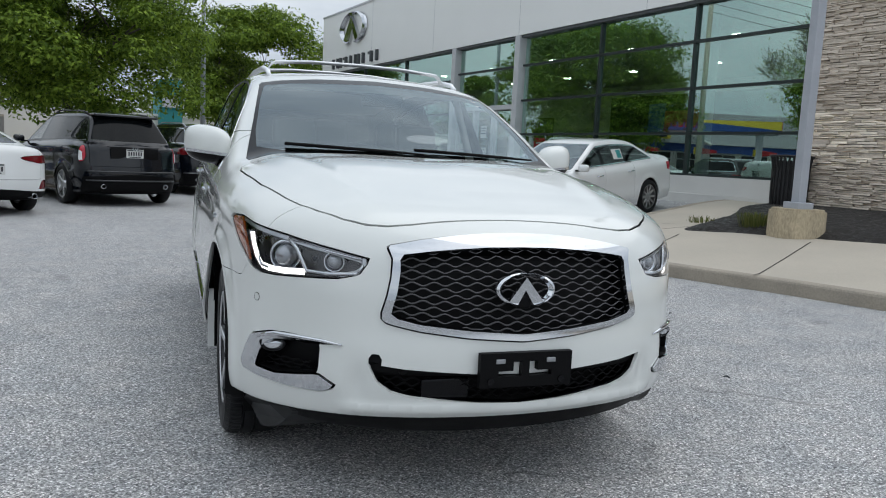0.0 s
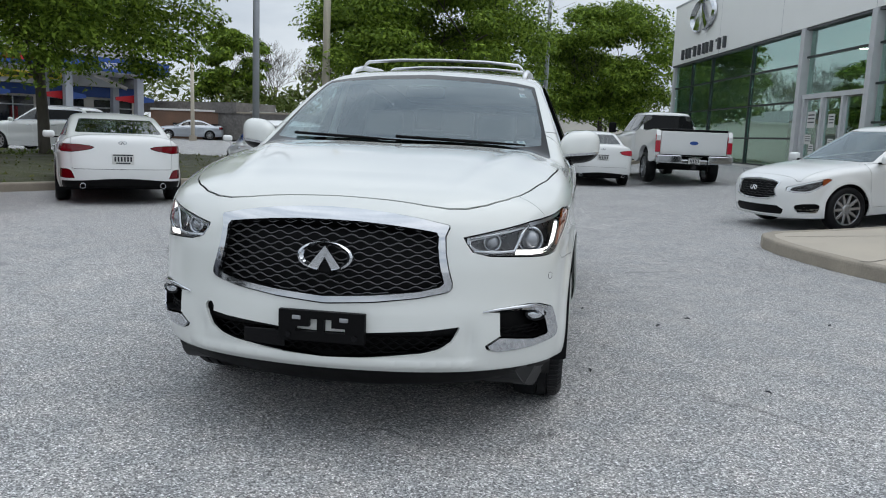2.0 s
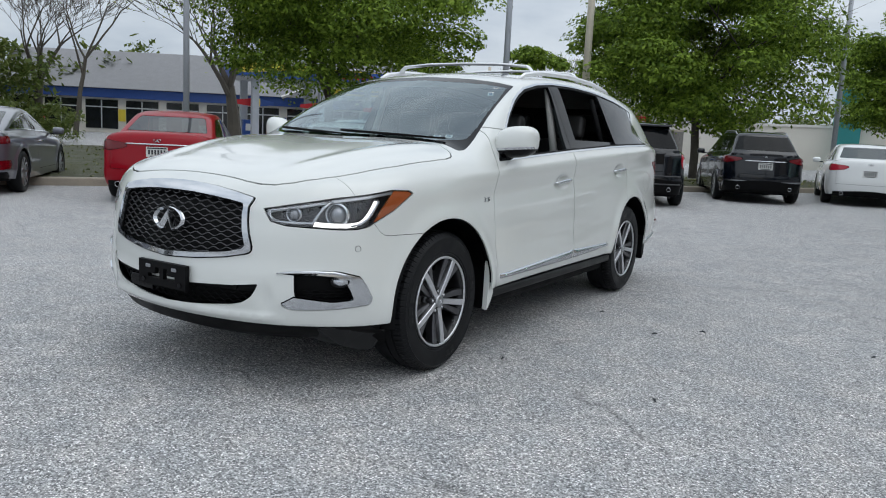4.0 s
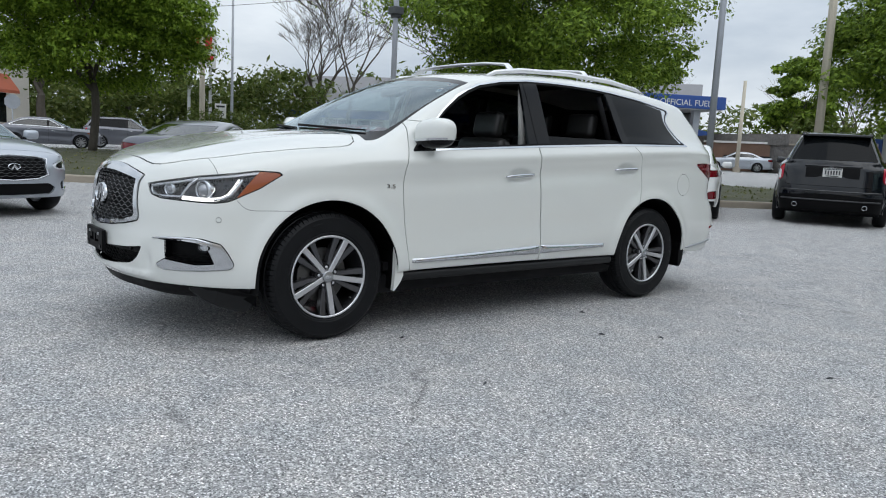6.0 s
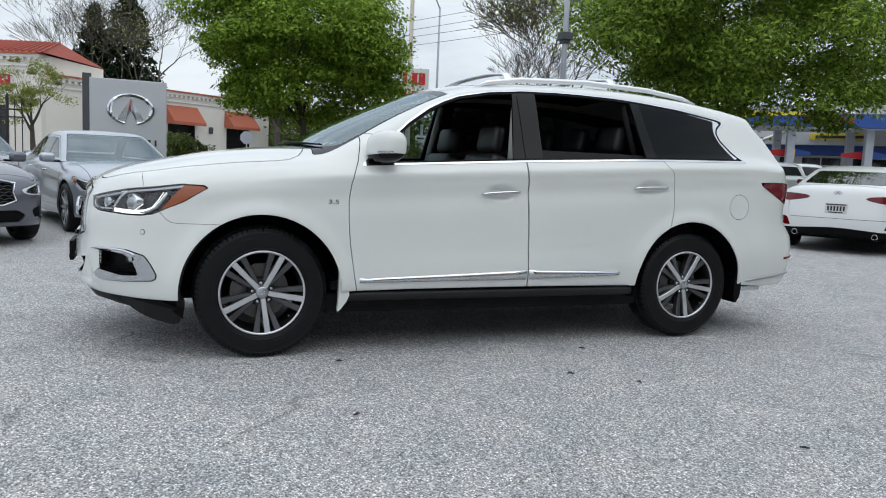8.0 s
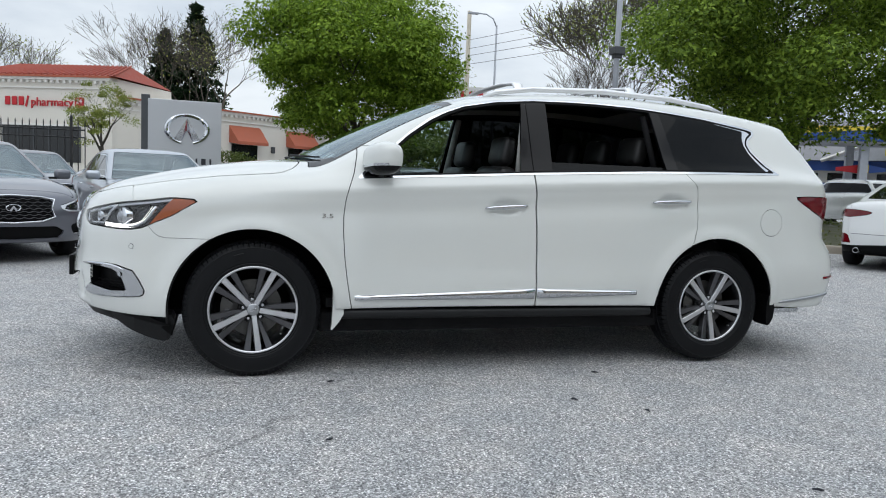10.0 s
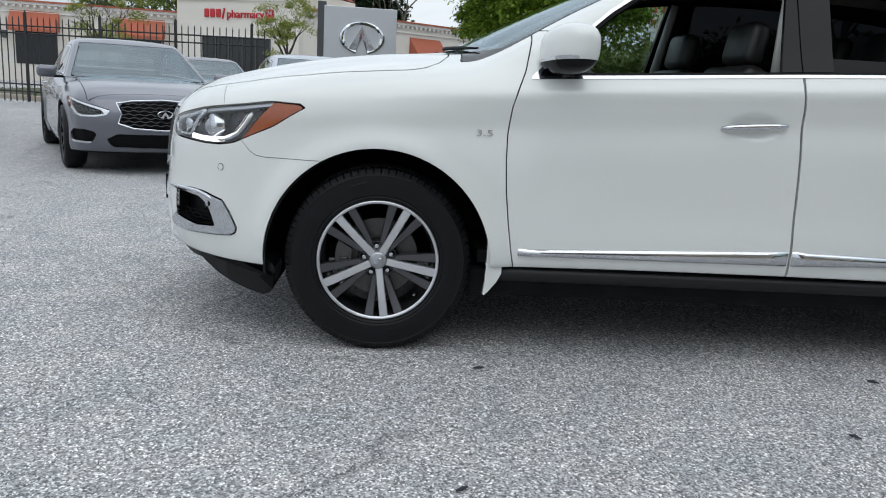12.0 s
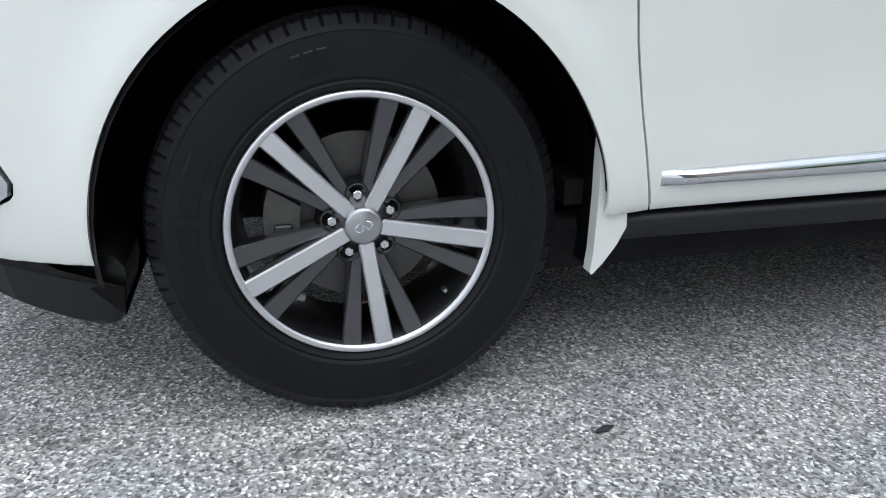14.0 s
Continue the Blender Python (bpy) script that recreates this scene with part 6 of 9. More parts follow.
sbox("wall", BASEWALL, S0, 6.75, -0.25, 0.02, 0.0, 1.10, None, "white base wall under the glass")
sbox("ledge", BASEWALL, S0, 6.75, 0.02, 0.16, 0.0, 0.70, None, "low white ledge")
sbox("wall", BASEWALL, 10.95, S1, -0.25, 0.02, 0.0, 0.66, None, "low white base wall")
fascia = sbox("fascia", FASCIA, S0 - 6, S1, -0.35, 0.12, 5.03, 7.72, None, "plain white metal fascia")
sbox("coping", SATIN, S0 - 6, S1 + 0.03, -0.4, 0.15, 7.72, 7.80, fascia)
sbox("soffit", POLE_DARK, S0, S1, -0.3, 0.09, 4.95, 5.026, fascia, "dark soffit line")
for x in (1.5, 6.9, 12.4, 18.0):
    sbox("panel_joint", SATIN, x - 0.006, x + 0.006, 0.121, 0.124, 5.04, 7.7, fascia)
sbox("side_wall", FASCIA, S1 - 0.35, S1, -14, -0.35, 0.0, 7.72)
sbox("end_column", WHITE_METAL, S1 - 0.28, S1, -0.3, 0.05, 0.0, 5.03)
sbox("roof_slab", POLE_GREY, S0 - 6, S1, -14, -0.35, 7.3, 7.6, None, "flat grey roof")
sbox("back_wall", STUCCO, S0 - 6, S1, -12.2, -12.0, 0.0, 7.3, None, "pale inner back wall")
sbox("ceiling_panel", HEADLINER, S0, S1 - 0.4, -12, -0.3, 5.05, 5.12, None, "pale showroom ceiling")
sbox("inner_floor", BASEWALL, S0, S1 - 0.4, -12, -0.26, 0.5, 0.62, None, "pale tiled showroom floor")
for x in (6.92, 10.80):
    sbox("column", WHITE_METAL, x - 0.13, x + 0.13, -0.2, 0.14, 0.5, 5.03, None, "white steel column", 0.01)
uprights = [S0, -0.0, 3.25, 6.75, 11.0, 14.85, 18.95, 21.4, 23.72]
lines = [1.12, 2.06, 3.08, 4.13, 4.98]
low_lines = [0.68, 1.62, 2.78, 3.94, 4.98]
for u0, u1 in zip(uprights, uprights[1:]):
    if (u0, u1) == (6.75, 11.0):
        continue
    zz = lines if u1 < 7 else low_lines
    for z0, z1 in zip(zz, zz[1:]):
        w = thing("window", None)
        w.parent = showroom
        sbox("pane", SHOWGLASS, u0 + 0.03, u1 - 0.03, -0.075, -0.063, z0 + 0.03, z1 - 0.03, w, "green-tinted pane")
        sbox("frame_bar", MULLION, u0, u1, -0.12, 0.0, z0 - 0.03, z0 + 0.03, w, "dark horizontal glazing bar")
    sbox("upright", MULLION, u0 - 0.03, u0 + 0.03, -0.13, 0.004, zz[0], 4.98, None, "dark upright glazing bar")
# entrance: three glazed leaves under a tall light
ent = thing("entrance", None)
ent.parent = showroom
sbox("pane", SHOWGLASS, 7.1, 10.6, -0.075, -0.063, 4.16, 4.95, ent, "green-tinted pane")
sbox("pane", SHOWGLASS, 7.1, 10.6, -0.075, -0.063, 2.98, 4.10, ent, "green-tinted pane")
sbox("transom", MULLION, 7.05, 10.67, -0.12, 0.0, 4.10, 4.16, ent)
sbox("door_head", WHITE_METAL, 7.05, 10.67, -0.14, 0.03, 2.84, 2.98, ent, "white door head")
for i in range(4):
    x = 7.12 + i * 1.147
    sbox("door_post", WHITE_METAL, x - 0.06, x + 0.06, -0.14, 0.03, 0.5, 2.84, ent, "white door post")
for i in range(3):
    x0 = 7.18 + i * 1.147
    lf = sbox("door_leaf", WHITE_METAL, x0, x0 + 1.02, -0.10, -0.05, 0.60, 0.75, ent, "white glazed door leaf")
    sbox("pane", SHOWGLASS, x0 + 0.08, x0 + 0.94, -0.08, -0.07, 0.75, 2.80, lf, "clear door pane")
    sbox("stile", WHITE_METAL, x0, x0 + 0.08, -0.10, -0.05, 0.75, 2.83, lf)
    sbox("stile", WHITE_METAL, x0 + 0.94, x0 + 1.02, -0.10, -0.05, 0.75, 2.83, lf)
    sbox("pull_bar", SATIN, x0 + 0.12, x0 + 0.15, -0.05, -0.01, 1.3, 2.0, lf)
for x, z, w, h in ((10.1, 2.2, 0.5, 0.5), (10.2, 1.6, 0.4, 0.3), (9.95, 1.3, 0.3, 0.3), (8.9, 2.15, 0.35, 0.4), (8.85, 1.5, 0.3, 0.25)):
    ob = sbox("notice", PLATE_WHITE, x - w / 2, x + w / 2, -0.062, -0.058, z - h / 2, z + h / 2, ent, "white paper notice on the door")
    for k in range(3):
        sbox("print_bar", INK, x - w * 0.38, x + w * 0.38, -0.057, -0.0555, z + h * (0.25 - 0.22 * k), z + h * (0.33 - 0.22 * k), ob)
# oval badge and the row of letters below it, as plain bars
bd = oval_badge(showroom, Matrix.Translation((20.0, 0.16, 6.82)) @ Matrix.Rotation(radians(180), 4, "Z"), 3.0, 1.48, CHROME, 0.16)
for i, (w, cnt) in enumerate(((0.14, 1), (0.55, 2), (0.5, 1), (0.14, 1), (0.55, 2), (0.14, 1), (0.5, 1), (0.14, 1))):
    x = 22.35 - i * 0.72
    if cnt == 2:
        sbox("sign_bar", POLE_DARK, x - 0.26, x - 0.14, 0.12, 0.24, 5.17, 5.62, None, "dark raised sign bar")
        sbox("sign_bar", POLE_DARK, x + 0.10, x + 0.22, 0.12, 0.24, 5.17, 5.62, None, "dark raised sign bar")
        sbox("sign_bar", POLE_DARK, x - 0.06, x + 0.03, 0.12, 0.22, 5.25, 5.54, None, "dark raised sign bar")
    elif w > 0.3:
        sbox("sign_bar", POLE_DARK, x - 0.22, x - 0.10, 0.12, 0.24, 5.17, 5.62, None, "dark raised sign bar")
        sbox("sign_bar", POLE_DARK, x - 0.08, x + 0.16, 0.12, 0.22, 5.50, 5.60, None, "dark raised sign bar")
    else:
        sbox("sign_bar", POLE_DARK, x - 0.06, x + 0.06, 0.12, 0.24, 5.17, 5.62, None, "dark raised sign bar")
# inside: lamps, counter, chairs, a poster, and added sheets that darken the room
for i in range(6):
    for j in range(2):
        sbox("ceiling_lamp", LAMP_GLOW, -2 + i * 4.2, -1.78 + i * 4.2, -4.22 - j * 4, -4.0 - j * 4, 5.02, 5.045, None, "lit square ceiling lamp")
poster = thing("poster", SHOW, "red and blue poster hung inside the glass", "poster")
sbox("sheet", SIGN_RED, 0.9, 2.3, -1.6, -1.57, 2.15, 2.75, poster, "red poster field")
sbox("sheet", BLUE_BAND, 2.3, 2.9, -1.6, -1.57, 2.15, 2.95, poster, "blue poster field")
post = thing("inner_column", SHOW, "white round column inside the showroom", "column")
bm = bmesh.new()
cyl(bm, (0.75, -1.4, 0.62), (0.75, -1.4, 5.05), 0.17, seg=24)
part("shaft", bm, WHITE_METAL, post, smooth=True)
for cx_, cy_ in ((1.6, -1.3), (-0.9, -1.5), (3.9, -1.6)):
    ch = thing("office_chair", SHOW @ Matrix.Translation((cx_, cy_, 0.62)), "black office chair inside the showroom", "chair", "chairs in the showroom")
    part("seat", boxes((0, 0, 0.46, 0.5, 0.5, 0.08), bevel=0.03), LEATHER, ch)
    part("backrest", boxes((0, -0.24, 0.85, 0.46, 0.06, 0.55), bevel=0.025), LEATHER, ch)
    bm = bmesh.new()
    cyl(bm, (0, 0, 0.05), (0, 0, 0.44), 0.03, seg=10)
    for k in range(5):
        a = k * 1.257
        cyl(bm, (0, 0, 0.07), (0.28 * math.cos(a), 0.28 * math.sin(a), 0.04), 0.02, seg=6)
    part("base", bm, IRON, ch)
# near-black sheets added behind the glass, standing in for the dim interior
dim_sheets = thing("partition", SHOW, "dark partition wall inside the showroom", "partition")
sbox("screen", CABIN, -3.0, 6.4, -3.4, -3.3, 0.62, 3.4, dim_sheets)
sbox("screen", CABIN, 11.6, 22.0, -5.0, -4.9, 0.62, 3.0, dim_sheets)
dk = thing("counter", SHOW @ Matrix.Translation((4.5, -6, 0.62)), "dark reception counter inside the showroom", "counter")
part("body", boxes((0, 0, 0.5, 3.5, 0.7, 1.0), bevel=0.02), CABIN, dk)
part("top", boxes((0, 0, 1.03, 3.6, 0.8, 0.06), bevel=0.01), WHITE_METAL, dk)

# stone pier at the showroom's end, of stacked ledge stones
pier = thing("stone_pier", SHOW, "pier of stacked tan and grey ledge stone", "wall", kind="structure")
PX0, PX1, PY = -9.4, -3.6, 0.85
part("core", boxes(((PX0 + PX1) / 2, -0.6, 3.9, PX1 - PX0 - 0.08, 2 * PY + 1.1, 7.8)), STONE_GREY, pier, "mortared core")
rng = random.Random(8)
stone_meshes = []
for k in range(24):
    ln, ht = rng.uniform(0.10, 0.40), rng.uniform(0.028, 0.05)
    bm = bmesh.new()
    box(bm, 0, 0, 0, ln, 0.10, ht)
    for v in bm.verts:
        v.co += Vector((rng.uniform(-0.012, 0.012), rng.uniform(-0.022, 0.022), rng.uniform(-0.005, 0.005)))
    bmesh.ops.bevel(bm, geom=list(bm.edges), offset=0.004, segments=1, affect="EDGES")
    me = bpy.data.meshes.new("stone")
    bm.to_mesh(me)
    bm.free()
    me.materials.append(STONE)
    stone_meshes.append((ln, ht, me))
front_y = PY - 0.05
placed, joined_v, joined_f = 0, [], []
z = 0.62
while z < 7.7:
    ht0 = rng.choice((0.026, 0.032, 0.038, 0.046))
    for face in (0, 1):
        x = PX1 if face == 0 else 0.0
        span = 0.0
        length = 3.4 if face == 0 else 2.2
        while span < length:
            ln, ht, me = rng.choice(stone_meshes)
            if face == 0:
                loc = (PX1 - span - ln / 2, front_y + rng.uniform(-0.026, 0.026), z + ht0 / 2)
                rot = 0
            else:
                loc = (PX1 - 0.05 + rng.uniform(-0.026, 0.026), PY - span - ln / 2 - 0.06, z + ht0 / 2)
                rot = 90
            mm = Matrix.Translation(loc) @ Matrix.Rotation(radians(rot), 4, "Z") @ Matrix.Diagonal((1, 1, ht0 / ht * 0.97, 1))
            if placed < 300 and 1.4 < z < 2.9 and span < 1.6:
                ob = new("stone", me)
                ob.parent = pier
                ob.matrix_local = mm
                placed += 1
            else:
                k = len(joined_v)
                joined_v += [tuple(mm @ v.co) for v in me.vertices]
                joined_f += [tuple(k + i for i in p.vertices) for p in me.polygons]
            span += ln + 0.006
    z += ht0 + 0.005
tagged(mesh_obj("stonework", joined_v, joined_f, STONE, pier, "stacked ledge stones"), kind="stuff")

# lamp post on its concrete block, litter bin
lp = thing("lamp_post", Matrix.Translation((6.86, 4.78, 0)), "grey square lamp post bolted to a stained concrete block", "lamp post")
zb = slab_z(6.86, 4.78)
bm = bmesh.new()
cyl(bm, (0, 0, zb - 0.1), (0, 0, zb + 0.36), 0.37, 0.36, seg=40)
bmesh.ops.bevel(bm, geom=[e for e in bm.edges if e.calc_face_angle(0) > 0.8], offset=0.03, segments=2, affect="EDGES")
part("block", bm, BLOCK, lp, "tan rust-stained concrete block", smooth=False)
part("base_cover", boxes((0, 0, zb + 0.40, 0.27, 0.27, 0.09), bevel=0.01), POLE_GREY, lp)
part("pole", boxes((0, 0, zb + 4.2, 0.135, 0.135, 7.6), bevel=0.012), POLE_GREY, lp, "grey square pole")
part("hand_hole", boxes((-0.069, -0.02, zb + 1.0, 0.004, 0.07, 0.13), bevel=0.001), POLE_GREY, lp)
part("lamp_head", boxes((0, -0.5, zb + 8.1, 0.4, 0.8, 0.18), bevel=0.03), POLE_GREY, lp)
bx, by = 9.55, 7.75
zb = slab_z(bx, by)
bin_ = thing("litter_bin", Matrix.Translation((bx, by, zb)), "black slatted steel litter bin", "bin")
bm = bmesh.new()
cyl(bm, (0, 0, 0), (0, 0, 0.88), 0.27, 0.27, seg=24)
part("liner", bm, IRON, bin_)
for k in range(28):
    a = 2 * math.pi * k / 28
    bm = bmesh.new()
    pts = [(0.30, 0.04), (0.31, 0.4), (0.31, 0.75), (0.34, 0.93), (0.37, 0.98)]
    for (r0, z0), (r1, z1) in zip(pts, pts[1:]):
        cyl(bm, (r0 * math.cos(a), r0 * math.sin(a), z0), (r1 * math.cos(a), r1 * math.sin(a), z1), 0.017, seg=6)
    part("slat", bm, IRON, bin_)
for r, z in ((0.30, 0.05), (0.365, 0.97)):
    vs, fs = tube([(r * math.cos(t), r * math.sin(t), z) for t in np.linspace(0, 6.283, 33)[:-1]], 0.02, 6, closed=True)
    mesh_obj("hoop", vs, fs, IRON, bin_, smooth=True)

# ---- parked cars ----
def saloon(fo, wb, ro, hw, H, hood, cowl, belt, deck, screen0, roof0, roof1, glass_end, tuck=0.0):
    """Lines of a parked car from its main measures. screen0: y of the windscreen's foot; roof0, roof1: y where the roof begins and ends; glass_end: y of the rear window's foot."""
    E = wb + ro
    zt = H - 0.02
    sl = (roof0 - screen0) / (zt - cowl)
    bl = (glass_end - roof1) / (zt - deck)
    return dict(
        top=curve((-fo - 0.1, hood - 0.24), (-fo + 0.06, hood - 0.10), (-fo + 0.3, hood), (-0.1, (hood + cowl) / 2 + 0.03), (screen0, cowl), (roof0, belt + 0.08), (roof1, belt + 0.10), (glass_end, deck), (E - 0.05, deck - 0.005), (E + 0.1, deck - 0.1)),
        wide=curve((-fo - 0.1, hw - 0.10), (-fo + 0.3, hw - 0.05), (0, hw - 0.005), (0.6, hw), (wb - 0.3, hw), (wb + 0.3, hw - 0.02), (E, hw - 0.08)),
        flank=curve((-0.8, -0.06), (-0.6, -0.012), (-0.4, -0.02), (-0.16, -0.012), (-0.08, -0.022), (0.0, -0.06), (0.1, -0.13)),
        waist=curve((-fo, belt - 0.10), (0.3, belt - 0.05), (1.5, belt - 0.01), (wb, belt + 0.03), (E, belt + 0.04)),
        arches=((0.0, 0.33, 0.40), (wb, 0.33, 0.40)), flare=0.02,
        crown=0.03, fall=0.09,
        nose=curve((0.15, -fo + 0.10), (0.30, -fo + 0.02), (0.45, -fo), (hood - 0.18, -fo + 0.02), (hood - 0.05, -fo + 0.10), (hood + 0.1, -fo + 0.4)),
        kn2=0.22, kn4=0.50,
        tail=curve((0.15, E - 0.14), (0.30, E - 0.04), (0.5, E), (deck - 0.30, E - 0.02), (deck - 0.08, E - 0.05 + tuck), (deck + 0.1, E - 0.10 + tuck), (deck + 0.4, E - 0.2)),
        kt2=0.12, kt4=0.35,
        k_top=0.06, k_nose=0.06, k_tail=0.07,
        belly=curve((-fo, 0.22), (0, 0.20), (1.0, 0.19), (wb, 0.20), (E, 0.26)),
        waist_x=curve((0.0, hw - 0.10), (1.0, hw - 0.085), (wb - 0.6, hw - 0.09), (wb + 0.1, hw - 0.14), (E, hw - 0.25)),
        lean=0.46,
        roof=curve((roof0 - 0.25, H - 0.055), (roof0, H - 0.02), ((roof0 + roof1) / 2, H), (roof1, H - 0.035), (roof1 + 0.35, H - 0.10), (glass_end + 0.2, H - 0.22)),
        roof_crown=0.06,
        screen=curve((cowl - 0.3, screen0 - 0.3 * sl), (cowl, screen0), (zt, roof0), (zt + 0.3, roof0 + 0.3 * sl)), ks=0.28, screen_n=0.5,
        back=curve((deck - 0.3, glass_end + 0.3 * bl), (deck, glass_end), (zt, roof1), (zt + 0.3, roof1 - 0.3 * bl)), kb=0.20, back_n=0.6 if bl > 1 else 0.85,
        k_roof=0.06, k_screen=0.03, k_join=0.02,
        dims=(fo, wb, ro, hw, H, belt, deck, cowl))


KINDS = {
    "sedan": saloon(0.86, 2.85, 1.10, 0.905, 1.445, 0.86, 0.98, 0.97, 1.06, 0.42, 1.35, 2.35, 3.25),
    "coupe": saloon(0.86, 2.85, 1.00, 0.925, 1.395, 0.84, 0.95, 0.95, 1.04, 0.45, 1.42, 2.15, 3.30),
    "limousine": saloon(0.93, 2.90, 1.15, 0.92, 1.50, 0.90, 1.02, 1.0, 1.10, 0.45, 1.40, 2.55, 3.42),
    "crossover": saloon(0.88, 2.80, 1.02, 0.95, 1.66, 1.0, 1.12, 1.10, 1.18, 0.40, 1.25, 3.15, 3.70),
    "wagon": saloon(0.93, 2.82, 0.95, 0.965, 1.70, 1.05, 1.14, 1.10, 1.14, 0.35, 1.22, 3.22, 3.66),
}
SKINS = {}


def wheel_small(parent, R, W, matl, n_spokes, style=0):
    w = thing("wheel")
    w.parent = parent
    h = W / 2
    mesh_obj("tyre", *spin([(h - 0.03, R * 0.70), (h, R * 0.74), (h + 0.004, R * 0.86), (h - 0.012, R * 0.965), (h - 0.04, R), (0, R + 0.002), (-h + 0.04, R), (-h, R * 0.9), (-h, R * 0.7)], 40), RUBBER, w, "black tyre", smooth=True)
    rim = mesh_obj("rim", *spin([(h - 0.015, R * 0.66), (h - 0.006, R * 0.69), (h - 0.02, R * 0.715), (h - 0.04, R * 0.69), (-h, R * 0.66)], 40), matl, w, "alloy rim", smooth=True)
    for i in range(n_spokes):
        vs, fs = spoke(2 * math.pi * i / n_spokes, 0.04, 0.05, h - 0.03, R * 0.68, 0.036 if n_spokes > 8 else 0.055, h - 0.016, 0.04)
        fix_normals(mesh_obj("spoke", vs, fs, matl, rim))
    mesh_obj("hub", *spin([(h - 0.018, 0.0), (h - 0.018, 0.05), (h - 0.03, 0.075), (0, 0.09)], 24), matl, rim, smooth=True)
    mesh_obj("brake_disc", *spin([(0.0, 0.05), (0.0, R * 0.5), (-0.03, R * 0.5)], 32), BRAKE, w)
    return w


def stand(pos, head, wb):
    """The place of a car whose front axle is at pos, pitched to the slope under its wheels."""
    zf = rise(*pos)
    zr = rise(pos[0] - wb * math.cos(radians(head)), pos[1] - wb * math.sin(radians(head)))
    return Matrix.Translation((pos[0], pos[1], zf)) @ Matrix.Rotation(radians(head + 90), 4, "Z") @ Matrix.Rotation(math.atan2(zr - zf, wb), 4, "X")


def car_pieces(kind):
    if kind in SKINS:
        return SKINS[kind]
    p = KINDS[kind]
    fo, wb, ro, hw, H, belt, deck, cowl = p["dims"]
    F = car_form(p)
    E = wb + ro
    rest = skin(F, (-hw - 0.1, -fo - 0.15, 0.05), (hw + 0.1, E + 0.15, H + 0.1), 0.042)
    for cy in (0.0, wb):
        rest = remove(rest, lambda x, y, z: np.maximum(np.hypot(y - cy, z - 0.33) - 0.385, 0.5 - np.abs(x)))
    rest = remove(rest, lambda x, y, z: z - p["belly"](y) - 0.02)
    inner = rest
    tall = kind in ("crossover", "wagon")

    def side_glass(x, y, z):
        a = np.abs(x)
        return np.maximum.reduce([p["waist"](y) + 0.035 - z, z - (p["roof"](y) - 0.06 * a * a - 0.085), (p["screen"](z) + 0.28 * a * a + 0.10 - y) * 0.6,
                                  (y - (p["back"](z) - 0.20 * a * a - (0.10 if tall else 0.17))) * 0.7, 0.42 - a])

    def screen_glass(x, y, z):
        a = np.abs(x)
        return np.maximum.reduce([np.abs(p["screen"](z) + 0.28 * a * a - y) * 0.5 - 0.03, a - (hw - 0.17 - 0.46 * (z - belt)), cowl - 0.02 - z, z - (H - 0.085)])

    def back_glass_(x, y, z):
        a = np.abs(x)
        return np.maximum.reduce([np.abs(p["back"](z) - 0.20 * a * a - y) * 0.6 - 0.04, a - (hw - 0.24 - 0.42 * (z - belt)), deck + 0.035 - z, z - (H - (0.13 if tall else 0.11))])
    out = {}
    for key, fn in (("side_glass", side_glass), ("screen", screen_glass), ("back", back_glass_)):
        out[key], rest = take(rest, fn, 0.003)
        inner = remove(inner, fn)
    out["trim"], out["side_glass"] = cut(out["side_glass"], lambda x, y, z: -(side_glass(x, y, z) + 0.022))
    out["pillar"], out["side_glass"] = cut(out["side_glass"], lambda x, y, z: np.abs(y - (1.45 if kind != "coupe" else 1.95)) - 0.05)
    # tail lamps
    if kind == "coupe":
        tl = poly_sd([(0.36, deck - 0.185), (0.44, deck - 0.15), (0.60, deck - 0.135), (0.80, deck - 0.13), (1.0, deck - 0.10), (1.0, deck - 0.22), (0.86, deck - 0.24), (0.70, deck - 0.25), (0.50, deck - 0.215)])
    elif kind == "sedan":
        tl = poly_sd([(0.42, deck - 0.205), (0.46, deck - 0.15), (0.62, deck - 0.13), (1.0, deck - 0.07), (1.0, deck - 0.21), (0.84, deck - 0.27), (0.66, deck - 0.26), (0.50, deck - 0.225)])
    elif kind == "limousine":
        tl = poly_sd([(0.40, deck - 0.16), (0.62, deck - 0.13), (1.0, deck - 0.10), (1.0, deck - 0.26), (0.80, deck - 0.27), (0.55, deck - 0.24)])
    elif kind == "crossover":
        tl = poly_sd([(0.42, 1.02), (0.60, 1.05), (1.0, 1.10), (1.0, 0.93), (0.80, 0.92), (0.6, 0.96)])
    else:
        tl = poly_sd([(0.79, 1.115), (1.0, 1.125), (1.0, 0.80), (0.83, 0.79), (0.80, 0.86)])
    lim = wb + ro - (0.42 if kind != "wagon" else 0.32)
    out["tail"], rest = take(rest, lambda x, y, z: np.maximum(tl(np.abs(x), z), lim - y), 0.003)
    # dark lower rear, front grille, lamps, lower intake
    zb = {"coupe": 0.385, "sedan": 0.36, "limousine": 0.36, "crossover": 0.52, "wagon": 0.56}[kind]
    out["valance"], rest = take(rest, lambda x, y, z: np.maximum.reduce([z - zb - 0.02 * np.cos(x * 4), np.abs(x) - (0.84 if kind in ("coupe", "crossover", "wagon") else 0.74), wb + 0.6 - y]), 0.001)
    hood = p["top"](np.array([-fo + 0.3]))[0]
    gr = poly_sd([(0, hood - 0.10), (0.30, hood - 0.115), (0.44, hood - 0.14), (0.40, hood - 0.24), (0.44, hood - 0.33), (0.30, hood - 0.375), (0, hood - 0.39), (-0.02, hood - 0.39), (-0.02, hood - 0.10)])
